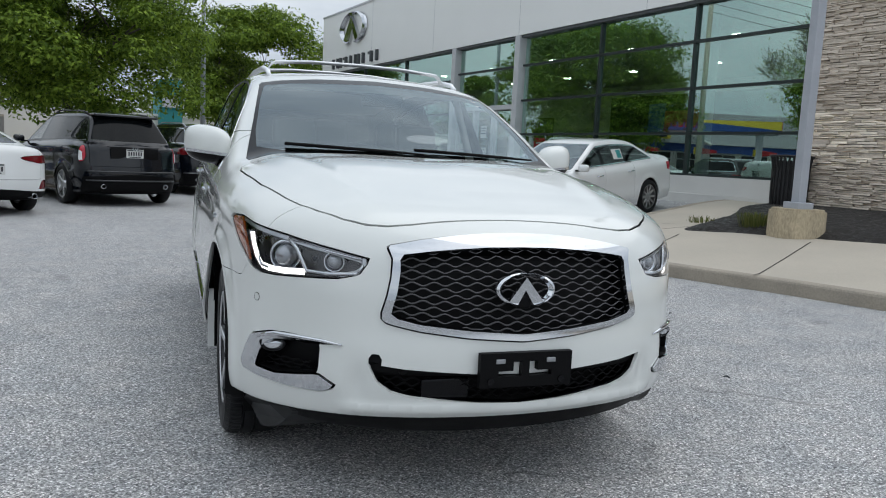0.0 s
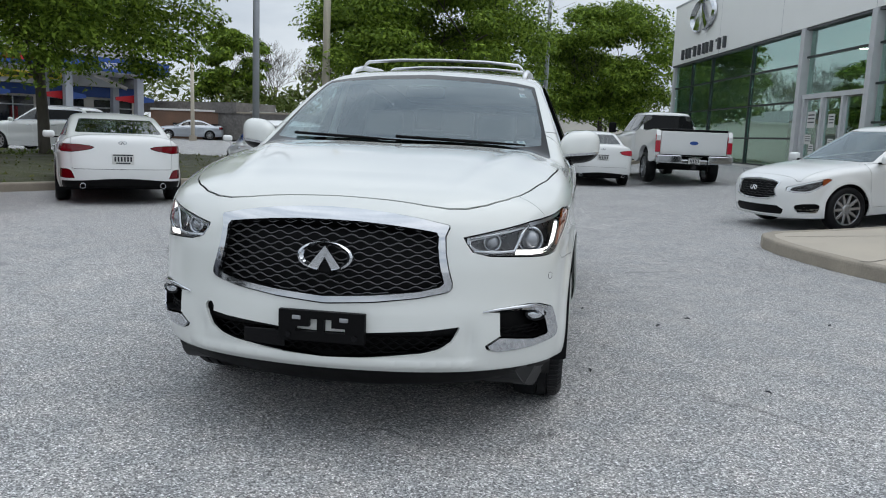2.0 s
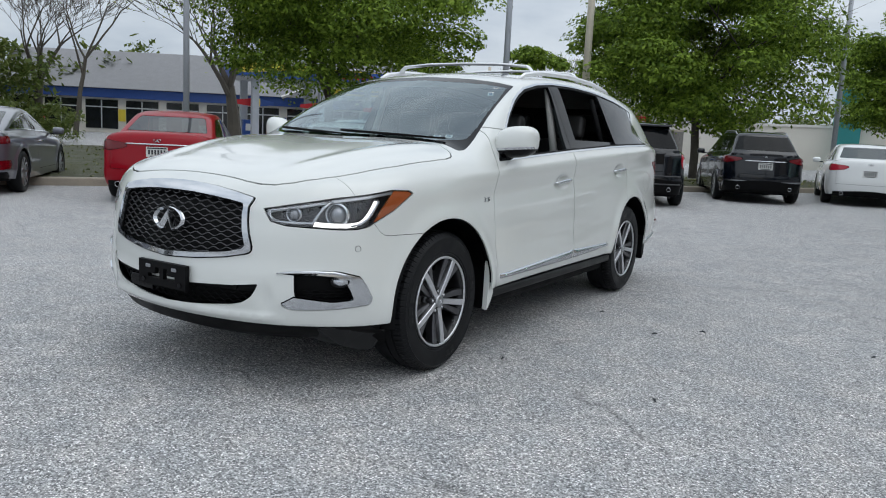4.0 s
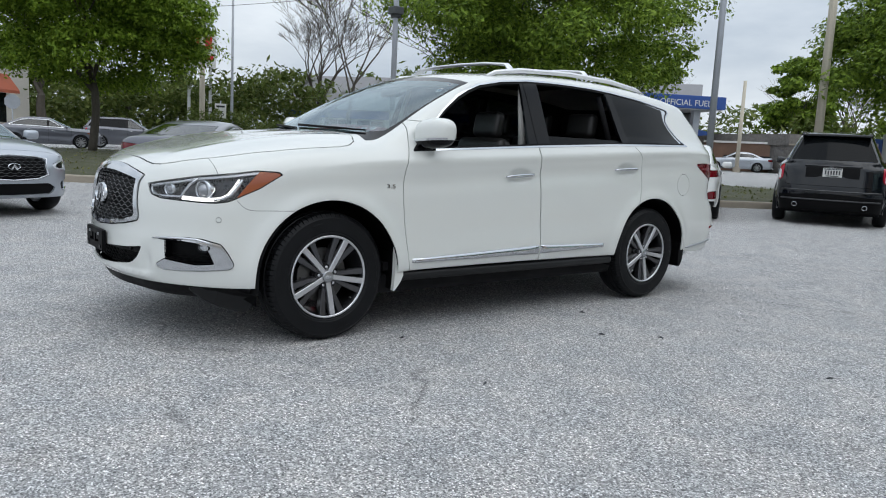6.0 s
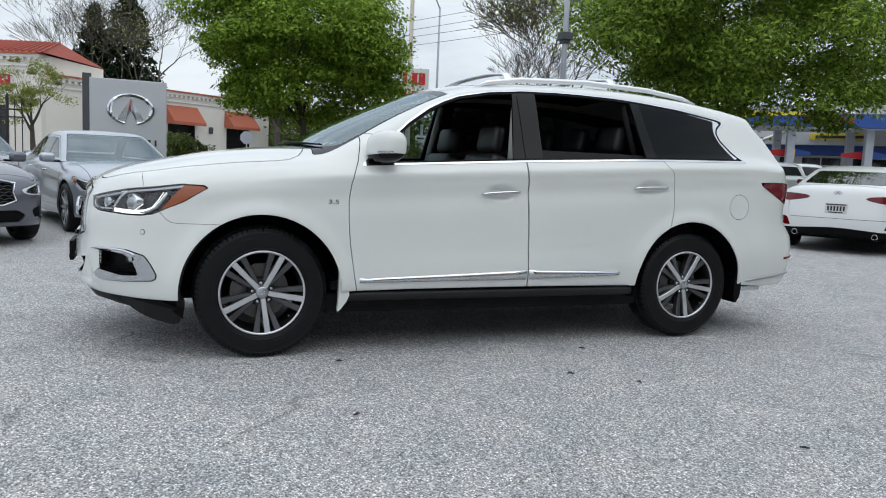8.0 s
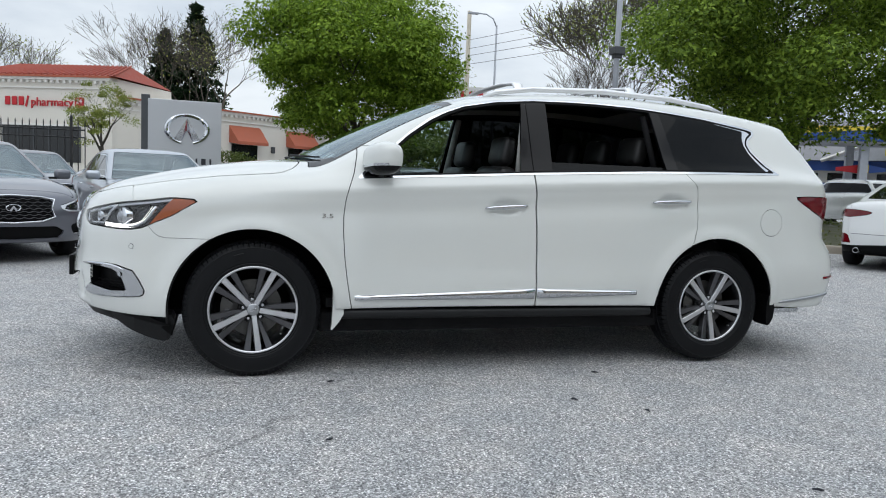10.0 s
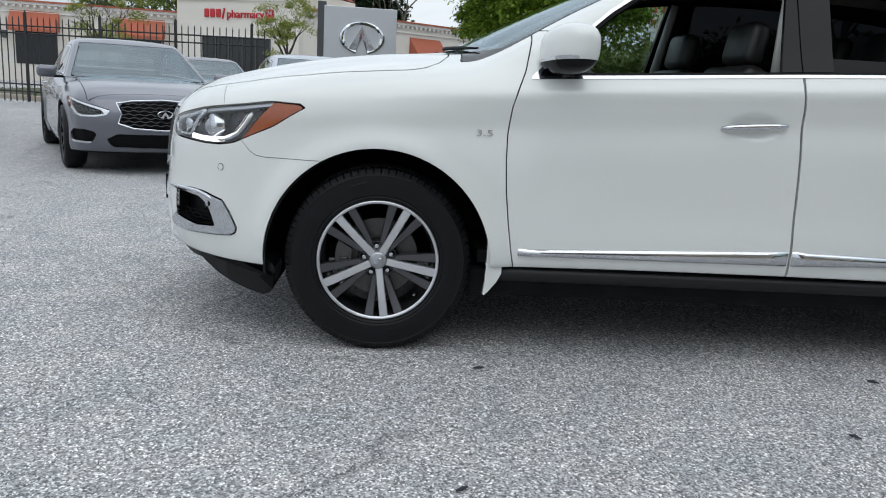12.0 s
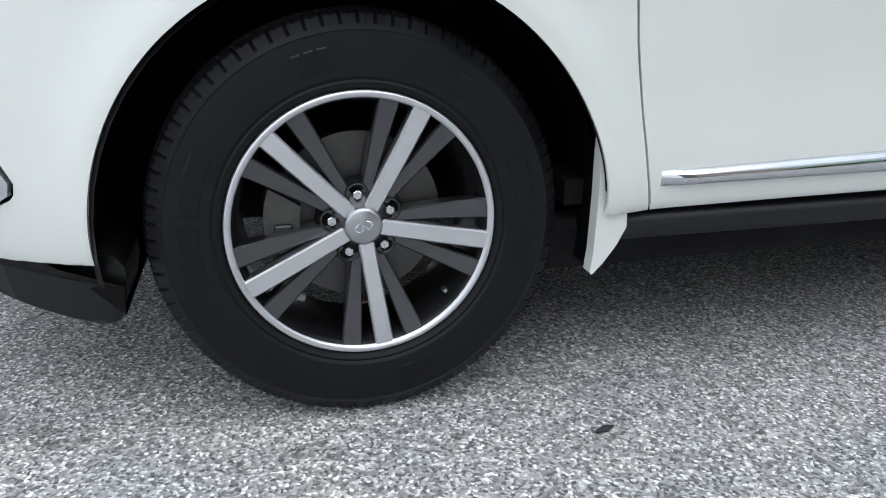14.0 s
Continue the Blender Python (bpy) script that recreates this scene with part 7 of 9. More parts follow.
    out["grille"], rest = take(rest, lambda x, y, z: np.maximum(gr(np.abs(x), z), y + 0.4), 0.0)
    hl = poly_sd([(-0.27, hood - 0.205), (-0.24, hood - 0.25), (-0.10, hood - 0.275), (0.16, hood - 0.285), (0.30, hood - 0.265), (0.46, hood - 0.20), (0.66, hood - 0.085), (0.50, hood - 0.09), (0.22, hood - 0.125), (-0.05, hood - 0.165)])
    fg = poly_sd([(-0.10, 0.43), (0.10, 0.455), (0.36, 0.45), (0.43, 0.40), (0.36, 0.315), (0.02, 0.315), (-0.04, 0.345)])
    if kind not in ("wagon", "crossover"):
        out["fog"], rest = take(rest, lambda x, y, z: np.maximum.reduce([fg(np.abs(x) + y, z), 0.44 - np.abs(x), y + 0.1]), 0.0)
    if kind == "coupe":
        rf = poly_sd([(0.66, 0.40), (0.71, 0.525), (0.76, 0.54), (1.0, 0.55), (1.0, 0.43), (0.80, 0.40)])
        out["reflector"], rest = take(rest, lambda x, y, z: np.maximum(rf(np.abs(x), z), wb + ro - 0.45 - y), 0.002)
    if kind == "crossover":
        out["skid"], rest = take(rest, lambda x, y, z: np.maximum.reduce([np.abs(z - 0.47 - 0.03 * x * x) - 0.05, np.abs(x) - 0.82, wb + 0.6 - y]), 0.002)
    out["lamp"], rest = take(rest, lambda x, y, z: np.maximum.reduce([hl(np.abs(x) + y, z), 0.42 - np.abs(x), y + 0.05]), 0.002)
    it = poly_sd([(0, 0.42), (0.46, 0.42), (0.56, 0.36), (0.50, 0.28), (0, 0.27), (-0.02, 0.27), (-0.02, 0.42)])
    out["intake"], rest = take(rest, lambda x, y, z: np.maximum(it(np.abs(x), z), y + 0.5), 0.0)
    for s in (1, -1):   # door shut lines
        for y0, y1 in ((0.42, 1.42), (1.42, 2.38)) if kind != "coupe" else ((0.42, 1.85),):
            sd = poly_sd([(y0, 0.34), (y1, 0.34), (y1, 1.3), (y0, 1.3)], 0.0)
            out["door", s, y0], rest = take(rest, lambda x, y, z: np.maximum.reduce([sd(y, z), 0.4 - s * x, z - p["waist"](y) - 0.02, 0.40 - np.hypot(y, z - 0.33), 0.40 - np.hypot(y - wb, z - 0.33)]), 0.003)
    out["hood"], rest = take(rest, lambda x, y, z: np.maximum.reduce([np.abs(x) - (hw - 0.20), y - 0.38, -fo + 0.22 - y, hood - 0.12 - z]), 0.003)
    out["boot"], rest = take(rest, lambda x, y, z: np.maximum.reduce([np.abs(x) - (hw - 0.22), wb + 0.42 - y, zb + 0.16 - z]), 0.003)
    out["body"], out["inner"] = rest, inner
    out["lamp_sd"] = hl
    SKINS[kind] = out
    return out


def plate(parent, y, z, dark=True, face=1):
    pl = thing("number_plate", None)
    pl.parent = parent
    part("plate", boxes((0, y, z, 0.31, 0.012, 0.155), bevel=0.004), PLATE_WHITE, pl, "white plate with illegible dark bars")
    bm = bmesh.new()
    for k in range(6):
        box(bm, -0.11 + k * 0.044, y + face * 0.008, z, 0.024, 0.004, 0.07)
    box(bm, 0, y + face * 0.008, z + 0.060, 0.28, 0.004, 0.018)
    box(bm, 0, y + face * 0.008, z - 0.060, 0.20, 0.004, 0.016)
    part("plate_print", bm, INK, pl)


def parked(name, kind, paint, pos, head, label, rim=None, spokes=10, group="", chrome_tail=False, badge=True, sticker=False):
    """A parked car: pos is the middle of its front axle on the ground, head the direction of its nose in degrees (0: +x, 90: +y)."""
    p = KINDS[kind]
    fo, wb, ro, hw, H, belt, deck, cowl = p["dims"]
    E = wb + ro
    pc = car_pieces(kind)
    FORM = car_form(p)
    car = thing(name, stand(pos, head, wb), label, "car", group)
    body_ = panel("body", pc["body"], paint, car, depth=0.02)
    panel("inner_shell", pc["inner"], CABIN, car, "dark cabin lining", lift=-0.03, depth=0)
    panel("hood", pc["hood"], paint, car, depth=0.01)
    panel("boot_lid", pc["boot"], paint, car, depth=0.01)
    panel("windscreen", pc["screen"], CLEAR, car, "clear windscreen", depth=0.004)
    panel("rear_window", pc["back"], PRIVACY if kind in ("wagon", "crossover") else SMOKED, car, "tinted rear window", depth=0.004)
    split = 1.45 if kind != "coupe" else 1.95
    for s in (1, -1):
        one = carve(pc["side_glass"], lambda x, y, z: -s * x)
        panel("side_window", carve(one, lambda x, y, z: y - split), SMOKED, car, "tinted front side window", depth=0.004)
        panel("side_window", carve(one, lambda x, y, z: split - y), PRIVACY if kind in ("wagon", "crossover") else SMOKED, car, "tinted rear side window", depth=0.004)
        panel("window_trim", carve(pc["trim"], lambda x, y, z: -s * x), CHROME if kind != "wagon" else GLOSS_BLACK, car, "bright window surround", lift=0.002, depth=0.006)
        panel("pillar", carve(pc["pillar"], lambda x, y, z: -s * x), GLOSS_BLACK, car, depth=0.006)
    for key, piece in pc.items():
        if isinstance(key, tuple):
            d = panel("door", piece, paint, car, depth=0.01)
            s, y0 = key[1], key[2]
            yh = y0 + (0.72 if kind != "coupe" else 1.15)
            zh = float(p["waist"](yh)) - 0.13
            xh = abs(float(root(lambda v: FORM(v, yh, zh), 0.1, 1.3)))
            vs, fs = tube([(s * xh, yh, zh), (s * (xh + 0.028), yh + 0.05, zh), (s * (xh + 0.028), yh + 0.16, zh + 0.005), (s * xh, yh + 0.21, zh + 0.006)], 0.012, 6)
            mesh_obj("door_handle", vs, fs, CHROME if paint != BLACK_PAINT else paint, d, smooth=True)
    for s in (1, -1):
        half = lambda piece: carve(piece, lambda x, y, z: -s * x)
        t = panel("tail_lamp", half(pc["tail"]), TAIL_BRIGHT if kind in ("wagon", "limousine") else TAIL, car, "dark red tail lamp", lift=0.006, depth=0.012)
        if kind == "wagon":
            pale = carve(half(pc["tail"]), lambda x, y, z: np.maximum(np.abs(np.abs(x) - 0.865) - 0.030, np.abs(z - 0.90) - 0.085))
            panel("reverse_lamp", pale, BEZEL, t, "pale reversing lens", lift=0.010, depth=0.008)
        h = panel("headlight", half(pc["lamp"]), HOUSING, car, "headlight housing", lift=-0.04, depth=0)
        panel("lens", half(pc["lamp"]), LENS, h, depth=0)
        edge = carve(half(pc["lamp"]), lambda x, y, z: -(pc["lamp_sd"](np.abs(x) + y, z)) - 0.020)
        panel("bezel", edge, BEZEL, h, "bright lamp bezel", lift=-0.012, depth=0.02)
        tip = carve(half(pc["lamp"]), lambda x, y, z: 0.46 - np.abs(x) - y)
        panel("side_marker", tip, AMBER, h, "amber side marker", lift=-0.008, depth=0.01)
        if "fog" in pc:
            fog = panel("fog_recess", half(pc["fog"]), BLACK_PLASTIC, car, "black fog-lamp recess", lift=-0.03, depth=0)
            blade = carve(half(pc["fog"]), lambda x, y, z: z - 0.335 - 0.10 * np.maximum(0, np.abs(x) + y - 0.25))
            panel("fog_trim", blade, CHROME, fog, "chrome blade", lift=0.006, depth=0.03)
            if kind == "limousine":
                for dz in (0.37, 0.40, 0.43):
                    panel("fog_trim", carve(half(pc["fog"]), lambda x, y, z: np.abs(z - dz) - 0.007), CHROME, fog, "chrome blade", lift=0.004, depth=0.02)
        if "reflector" in pc:
            panel("reflector", half(pc["reflector"]), TAIL, car, "dark red lower reflector", lift=-0.006, depth=0.004)
        V = half(pc["lamp"])[0]
        c = Vector(V.mean(axis=0)) + Vector((-s * 0.02, 0.035, -0.005))
        for dq, r in ((-0.13, 0.030), (0.0, 0.044)):
            bm = bmesh.new()
            bmesh.ops.create_uvsphere(bm, u_segments=14, v_segments=10, radius=r, matrix=Matrix.Translation(c + Vector((s * dq, dq * 0.55, -0.012))))
            part("projector", bm, PROJECTOR, h, smooth=True)
        x = s * (hw + 0.02)
        ym, zm = 0.62, float(p["waist"](0.62)) + 0.07
        mi = thing("door_mirror")
        mi.parent = car
        bm = bmesh.new()
        box(bm, x + s * 0.05, ym, zm, 0.20, 0.11, 0.13, bevel=0.045, seg=3)
        part("cap", bm, paint, mi, smooth=True)
        bm = boxes((x - s * 0.06, ym, zm - 0.05, 0.12, 0.05, 0.03), bevel=0.01)
        part("arm", bm, GLOSS_BLACK, mi)
    if "skid" in pc:
        panel("skid_plate", pc["skid"], SATIN, car, "silver rear skid plate", lift=0.012, depth=0.02)
    if kind in ("wagon", "crossover"):
        for s in (1, -1):
            ys = np.linspace(1.35, 3.1, 9)
            pts = [(s * 0.56, yy, root(lambda v: FORM(s * 0.56, yy, v), 0.8, 2.2) + (0.035 if 0 < i < 8 else 0.0)) for i, yy in enumerate(ys)]
            vs, fs = tube(pts, 0.016, 6)
            mesh_obj("roof_rail", vs, fs, SATIN if kind == "crossover" else GLOSS_BLACK, car, "roof rail", smooth=True)
    if kind == "wagon":
        yq = root(lambda v: FORM(0.0, v, 0.97), 1.0, 6.0)
        part("plate_recess", boxes((0, yq - 0.003, 0.965, 0.86, 0.02, 0.20), bevel=0.008), GLOSS_BLACK, car, "glossy recessed panel round the plate")
        pts = [(xx, root(lambda v: FORM(xx, v, 1.075), 1.0, 6.0) + 0.006, 1.075) for xx in np.linspace(-0.46, 0.46, 13)]
        vs, fs = tube(pts, 0.010, 6)
        mesh_obj("tailgate_strip", vs, fs, SATIN_DARK, car, "dark metal tailgate strip", smooth=True)
        yr = root(lambda v: FORM(0.0, v, H - 0.11), 1.0, 6.0)
        part("spoiler", boxes((0, yr - 0.03, H - 0.075, 1.16, 0.26, 0.045), bevel=0.018), paint, car, "roof spoiler over the rear window")
        for zl in (0.63, 0.47):
            pts = [(xx, root(lambda v: FORM(xx, v, zl), 1.0, 6.0) + 0.002, zl) for xx in np.linspace(-0.80, 0.80, 17)]
            vs, fs = tube(pts, 0.016, 6)
            mesh_obj("bumper_ledge", vs, fs, SATIN_DARK, car, "grey bumper ledge", smooth=True)
    panel("rear_valance", pc["valance"], BLACK_PLASTIC, car, "black lower bumper", lift=-0.004, depth=0)
    g = panel("grille", pc["grille"], BLACK_PLASTIC, car, "black mesh grille", lift=-0.03, depth=0)
    hood_z = float(p["top"](np.array([-fo + 0.3]))[0])
    V = pc["grille"][0]
    for k in range(7):
        z = hood_z - 0.135 - k * 0.035
        xs = np.linspace(-0.42, 0.42, 41)
        ys = front_line(xs, np.full(41, z), FORM) + 0.008
        pts = [(xs[i], ys[i], z + 0.008 * math.sin(i * 1.3 + k * math.pi)) for i in range(41)]
        vs, fs = tube(pts, 0.004, 5)
        mesh_obj("grille_bar", vs, fs, SATIN_DARK, g)
    rim_pts = []
    for a, b in ((0.45, -0.135), (0.41, -0.24), (0.45, -0.335), (0.30, -0.382), (0.0, -0.398), (-0.30, -0.382), (-0.45, -0.335), (-0.41, -0.24), (-0.45, -0.135), (-0.3, -0.108), (0, -0.09), (0.3, -0.108)):
        z = hood_z + b
        rim_pts.append((a, float(front_line([a], [z], FORM)[0]) - 0.004, z))
    vs, fs = tube(rim_pts, 0.012, 6, closed=True)
    mesh_obj("grille_frame", vs, fs, CHROME, g, "chrome grille frame", smooth=True)
    if badge:
        oval_badge(g, Matrix.Translation((0, -fo - 0.008, hood_z - 0.23)), 0.16, 0.085, CHROME, 0.01)
        oval_badge(body_, Matrix.Translation((0, E + 0.005 - (0.06 if kind != "wagon" else 0.03), deck - 0.10)) @ Matrix.Rotation(radians(180), 4, "Z"), 0.12, 0.06, CHROME, 0.012)
    panel("intake", pc["intake"], BLACK_PLASTIC, car, "black lower intake", lift=-0.02, depth=0)
    pz = {"coupe": 0.70, "sedan": 0.79, "limousine": 0.78, "crossover": 0.86, "wagon": 0.96}[kind]
    yp = root(lambda v: FORM(0.0, v, pz), 1.0, 6.0)
    plate(car, yp + 0.008, pz)
    if sticker:
        for zz, w, hh, mt in ((1.21, 0.30, 0.20, PLATE_WHITE), (1.21, 0.14, 0.16, TEAL)):
            xx = root(lambda v: FORM(v, 1.98, zz), 0.1, 1.3)
            part("window_paper", boxes((0, 0, 0, 0.004 if mt == PLATE_WHITE else 0.008, w, hh), m=Matrix.Translation((xx + 0.006, 1.98 if mt == PLATE_WHITE else 2.03, zz)) @ Matrix.Rotation(radians(-25), 4, "Y")), mt, car, "paper sheet on the rear side window")
    if chrome_tail:
        zc = pz + 0.115
        pts = [(xx, root(lambda v: FORM(xx, v, zc), 1.0, 6.0) + 0.004, zc) for xx in np.linspace(-0.45, 0.45, 15)]
        vs, fs = tube(pts, 0.012, 6)
        mesh_obj("tail_strip", vs, fs, CHROME, car, "chrome boot strip", smooth=True)
    for s in (1, -1):
        ye = E - 0.06
        ze = 0.30 if kind not in ("wagon", "crossover") else 0.37
        vs, fs = spin([(-0.12, 0.040), (0.06, 0.042), (0.066, 0.038), (0.06, 0.034), (-0.10, 0.03)], 20)
        ob = mesh_obj("exhaust_tip", vs, fs, CHROME, car, smooth=True)
        ob.matrix_local = Matrix.Translation((s * 0.56, ye, ze)) @ Matrix.Rotation(radians(90), 4, "Z")
    bm = boxes((0, wb / 2, 0.26, hw * 1.75, wb - 0.8, 0.12), (0, wb / 2, 0.32, 0.9, wb + 1.2, 0.14), bevel=0.02)
    part("underbody", bm, CABIN, car)
    bm = boxes((-0.38, 1.35, 0.62, 0.5, 0.14, 0.75), (0.38, 1.35, 0.62, 0.5, 0.14, 0.75), (0, 2.35, 0.6, 1.2, 0.14, 0.7), (0, 0.62, 0.78, 1.4, 0.4, 0.22), bevel=0.05)
    part("seats", bm, LEATHER, car, "dark seats")
    R = 0.335 if kind not in ("wagon", "crossover") else 0.36
    first = None
    for x, y in ((hw - 0.115, 0), (hw - 0.115, wb), (-hw + 0.115, 0), (-hw + 0.115, wb)):
        if first is None:
            first = wheel_small(car, R, 0.22, rim or SATIN, spokes)
            w = first
        else:
            w = copy_thing(first, Matrix())
            w.parent = car
        w.matrix_local = pose(x, y, R, 0, 0, 0 if x > 0 else 180)
    for y in (0, wb):
        bm = boxes((0, y, 0.45, hw * 1.7, 0.9, 0.5), bevel=0.03)
        part("arch_box", bm, CABIN, car)
    return car


def from_rear(kind, rear, head):
    """The front axle's place for a car whose tail's middle is at rear."""
    fo, wb, ro = KINDS[kind]["dims"][:3]
    d = wb + ro
    return (rear[0] + d * math.cos(radians(head)), rear[1] + d * math.sin(radians(head)))


def from_nose(kind, nose, head):
    fo = KINDS[kind]["dims"][0]
    return (nose[0] - fo * math.cos(radians(head)), nose[1] - fo * math.sin(radians(head)))


parked("car_crossover", "wagon", BLACK_PAINT, from_rear("wagon", (-1.75, 11.55), 115), 115, "black crossover parked nose to the verge", MACHINED, 5, badge=True)
parked("car_coupe", "coupe", WHITE_PAINT, from_rear("coupe", (-3.55, 9.25), 122), 122, "white two-door coupe parked nose to the verge", SATIN_DARK, 10, "white coupes")
parked("car_coupe", "coupe", WHITE_PAINT, from_rear("coupe", (-5.65, 6.85), 126), 126, "white two-door coupe with open parking space beside it", SATIN_DARK, 10, "white coupes")
parked("car_sedan", "sedan", RED_PAINT, from_rear("sedan", (-6.75, 4.05), 132), 132, "glossy red sedan with chrome boot strip", SATIN_DARK, 10, chrome_tail=True)
parked("car_coupe", "coupe", GREY_PAINT, from_rear("coupe", (-9.3, 2.2), 138), 138, "dark grey open-top coupe with its roof closed", SATIN, 10)
parked("car_crossover", "crossover", BLACK_PAINT, from_rear("crossover", (-0.05, 15.2), 111), 111, "black crossover with silver rear skid plate", SATIN, 10, chrome_tail=True)
parked("car_sedan", "limousine", WHITE_PAINT, from_rear("limousine", (1.95, 17.0), 99), 99, "white sedan parked beside a black crossover", SATIN, 10)
parked("car_sedan", "limousine", WHITE_PAINT, (4.75, 9.12), 204, "white sedan parked by the showroom kerb", SATIN, 10, sticker=True)
parked("car_sedan", "sedan", SILVER_PAINT, from_nose("sedan", (-5.8, -0.60), 18), 18, "silver sedan facing the car park", SATIN, 10)
parked("car_sedan", "sedan", GREY_PAINT, from_nose("sedan", (-4.2, -2.38), 28), 28, "graphite grey sedan facing the car park", SATIN_DARK, 10)

# ---- trees ----
def limb_tree(rng, height, spread, trunk_r, levels=4, split=3, rise_=0.75, first=0.25, thin=0.0):
    """Trunk and limbs as tapering tubes. Returns vertices, faces and the twigs' ends."""
    vs, fs, ends = [], [], []

    def grow(p, d, ln, r, lev):
        pts, rs = [p.copy()], [r]
        q, dd = p.copy(), d.copy()
        n = 4 if lev else 5
        for i in range(n):
            dd = (dd + Vector((rng.uniform(-1, 1), rng.uniform(-1, 1), rng.uniform(-0.4, 0.8))) * 0.13).normalized()
            q = q + dd * ln / n
            pts.append(q.copy())
            rs.append(max(thin, r * (1 - 0.45 * (i + 1) / n)))
        tv, tf = tube(pts, rs, 7 if lev < 2 else 4)
        k = len(vs)
        vs.extend(tv)
        fs.extend(tuple(k + i for i in f) for f in tf)
        if lev >= levels:
            ends.append(q)
            return
        m = split + (1 if lev == 0 else 0)
        for i in range(m):
            a = 2 * math.pi * (i + rng.uniform(-0.25, 0.25)) / m + lev
            out = Vector((math.cos(a), math.sin(a), 0))
            nd = (dd * rise_ + out * spread * rng.uniform(0.6, 1.15)).normalized()
            grow(pts[-1] if i < m - 1 else pts[-2], nd, ln * rng.uniform(0.62, 0.85), rs[-1] * (0.72 if lev < 3 else 0.9), lev + 1)
        ends.append(q)
    grow(Vector((0, 0, -0.1)), Vector((0, 0, 1)), height * first, trunk_r, 0)
    return vs, fs, ends


def leaf_cloud(rng, centres, per, flat, size, thick, lean=0.0):
    """Many small folded leaves in flat sprays about the given centres."""
    n = len(centres) * per
    g = np.random.RandomState(rng.randrange(10**6))
    C = np.repeat(np.array([tuple(c) for c in centres]), per, axis=0)
    U = C[:, :2] / (np.linalg.norm(C[:, :2], axis=1)[:, None] + 0.5)
    rad = np.repeat(g.uniform(0.6, 1.25, len(centres)) * flat, per)
    a, d = g.uniform(0, 2 * np.pi, n), np.sqrt(g.uniform(0, 1, n)) * rad
    P = C + np.stack([d * np.cos(a), d * np.sin(a), g.normal(0, thick, n) - 0.25 * (d / flat) ** 2 * flat - lean * (d * np.cos(a) * U[:, 0] + d * np.sin(a) * U[:, 1])], axis=1)
    yaw, tilt = g.uniform(0, 2 * np.pi, n), g.normal(0, 0.55, n)
    s = size * g.uniform(0.6, 1.3, n)
    u = np.stack([np.cos(yaw) * np.cos(tilt), np.sin(yaw) * np.cos(tilt), np.sin(tilt) - 0.15], axis=1)
    w = np.stack([-np.sin(yaw), np.cos(yaw), g.normal(0, 0.45, n)], axis=1)
    V = np.stack([P - u * s[:, None], P + w * (0.42 * s)[:, None], P + u * s[:, None], P - w * (0.42 * s)[:, None]], axis=1).reshape(-1, 3)
    Fq = np.arange(4 * n).reshape(-1, 4)
    return V, Fq


def bough_leaves(rng, centres, radii, per, size):
    """Leaves over the tops and flanks of rounded, ragged boughs: each bough is a flattened lump whose skin is leaves, drooping at its rim."""
    g = np.random.RandomState(rng.randrange(10**6))
    n = len(centres) * per
    C = np.repeat(np.array([tuple(c) for c in centres]), per, axis=0)
    r = np.repeat(np.array(radii), per)
    d = g.normal(0, 1, (n, 3))
    d[:, 2] = np.where(d[:, 2] < 0, d[:, 2] * 0.55, d[:, 2])
    d /= np.linalg.norm(d, axis=1)[:, None]
    ph = np.repeat(g.uniform(0, 6.28, (len(centres), 3)), per, axis=0)
    lump = 1 + 0.28 * np.sin(4.3 * d[:, 0] + ph[:, 0]) * np.sin(3.7 * d[:, 1] + ph[:, 1]) + 0.18 * np.sin(7.1 * d[:, 2] + 5 * d[:, 0] + ph[:, 2])
    depth = np.where(g.uniform(0, 1, n) < 0.66, 1 - 0.22 * g.uniform(0, 1, n) ** 1.5, g.uniform(0.2, 1.0, n) ** 0.5)
    rr = (r * lump * depth + g.normal(0, 0.03, n))[:, None]
    flat = np.array((1.12, 1.12, 0.62))
    out = np.hypot(C[:, 0], C[:, 1])[:, None] + 0.3
    droop = -0.16 * r * (d[:, 0] * C[:, 0] + d[:, 1] * C[:, 1]) / out[:, 0]
    P = C + d * rr * flat
    P[:, 2] += droop
    N = d * 0.75 + np.array((0, 0, 0.55)) + g.normal(0, 0.42, (n, 3))
    N /= np.linalg.norm(N, axis=1)[:, None]
    u = np.cross(N, g.normal(0, 1, (n, 3)))
    u /= np.linalg.norm(u, axis=1)[:, None] + 1e-9
    w = np.cross(N, u)
    sz = (size * g.uniform(0.6, 1.3, n))[:, None]
    V = np.stack([P - u * sz, P + w * 0.45 * sz, P + u * sz, P - w * 0.45 * sz], axis=1).reshape(-1, 3)
    return V, np.arange(4 * n).reshape(-1, 4)


def quick_mesh(name, V, Fq, material, parent=None, label=""):
    me = bpy.data.meshes.new(name)
    me.vertices.add(len(V))
    me.vertices.foreach_set("co", np.asarray(V, np.float32).ravel())
    k = Fq.shape[1]
    me.loops.add(Fq.size)
    me.loops.foreach_set("vertex_index", Fq.ravel().astype(np.int32))
    me.polygons.add(len(Fq))
    me.polygons.foreach_set("loop_start", np.arange(0, Fq.size, k, dtype=np.int32))
    me.update(calc_edges=True)
    me.materials.append(material)
    ob = new(name, me)
    ob.parent = parent
    return tagged(ob, label) if label else ob


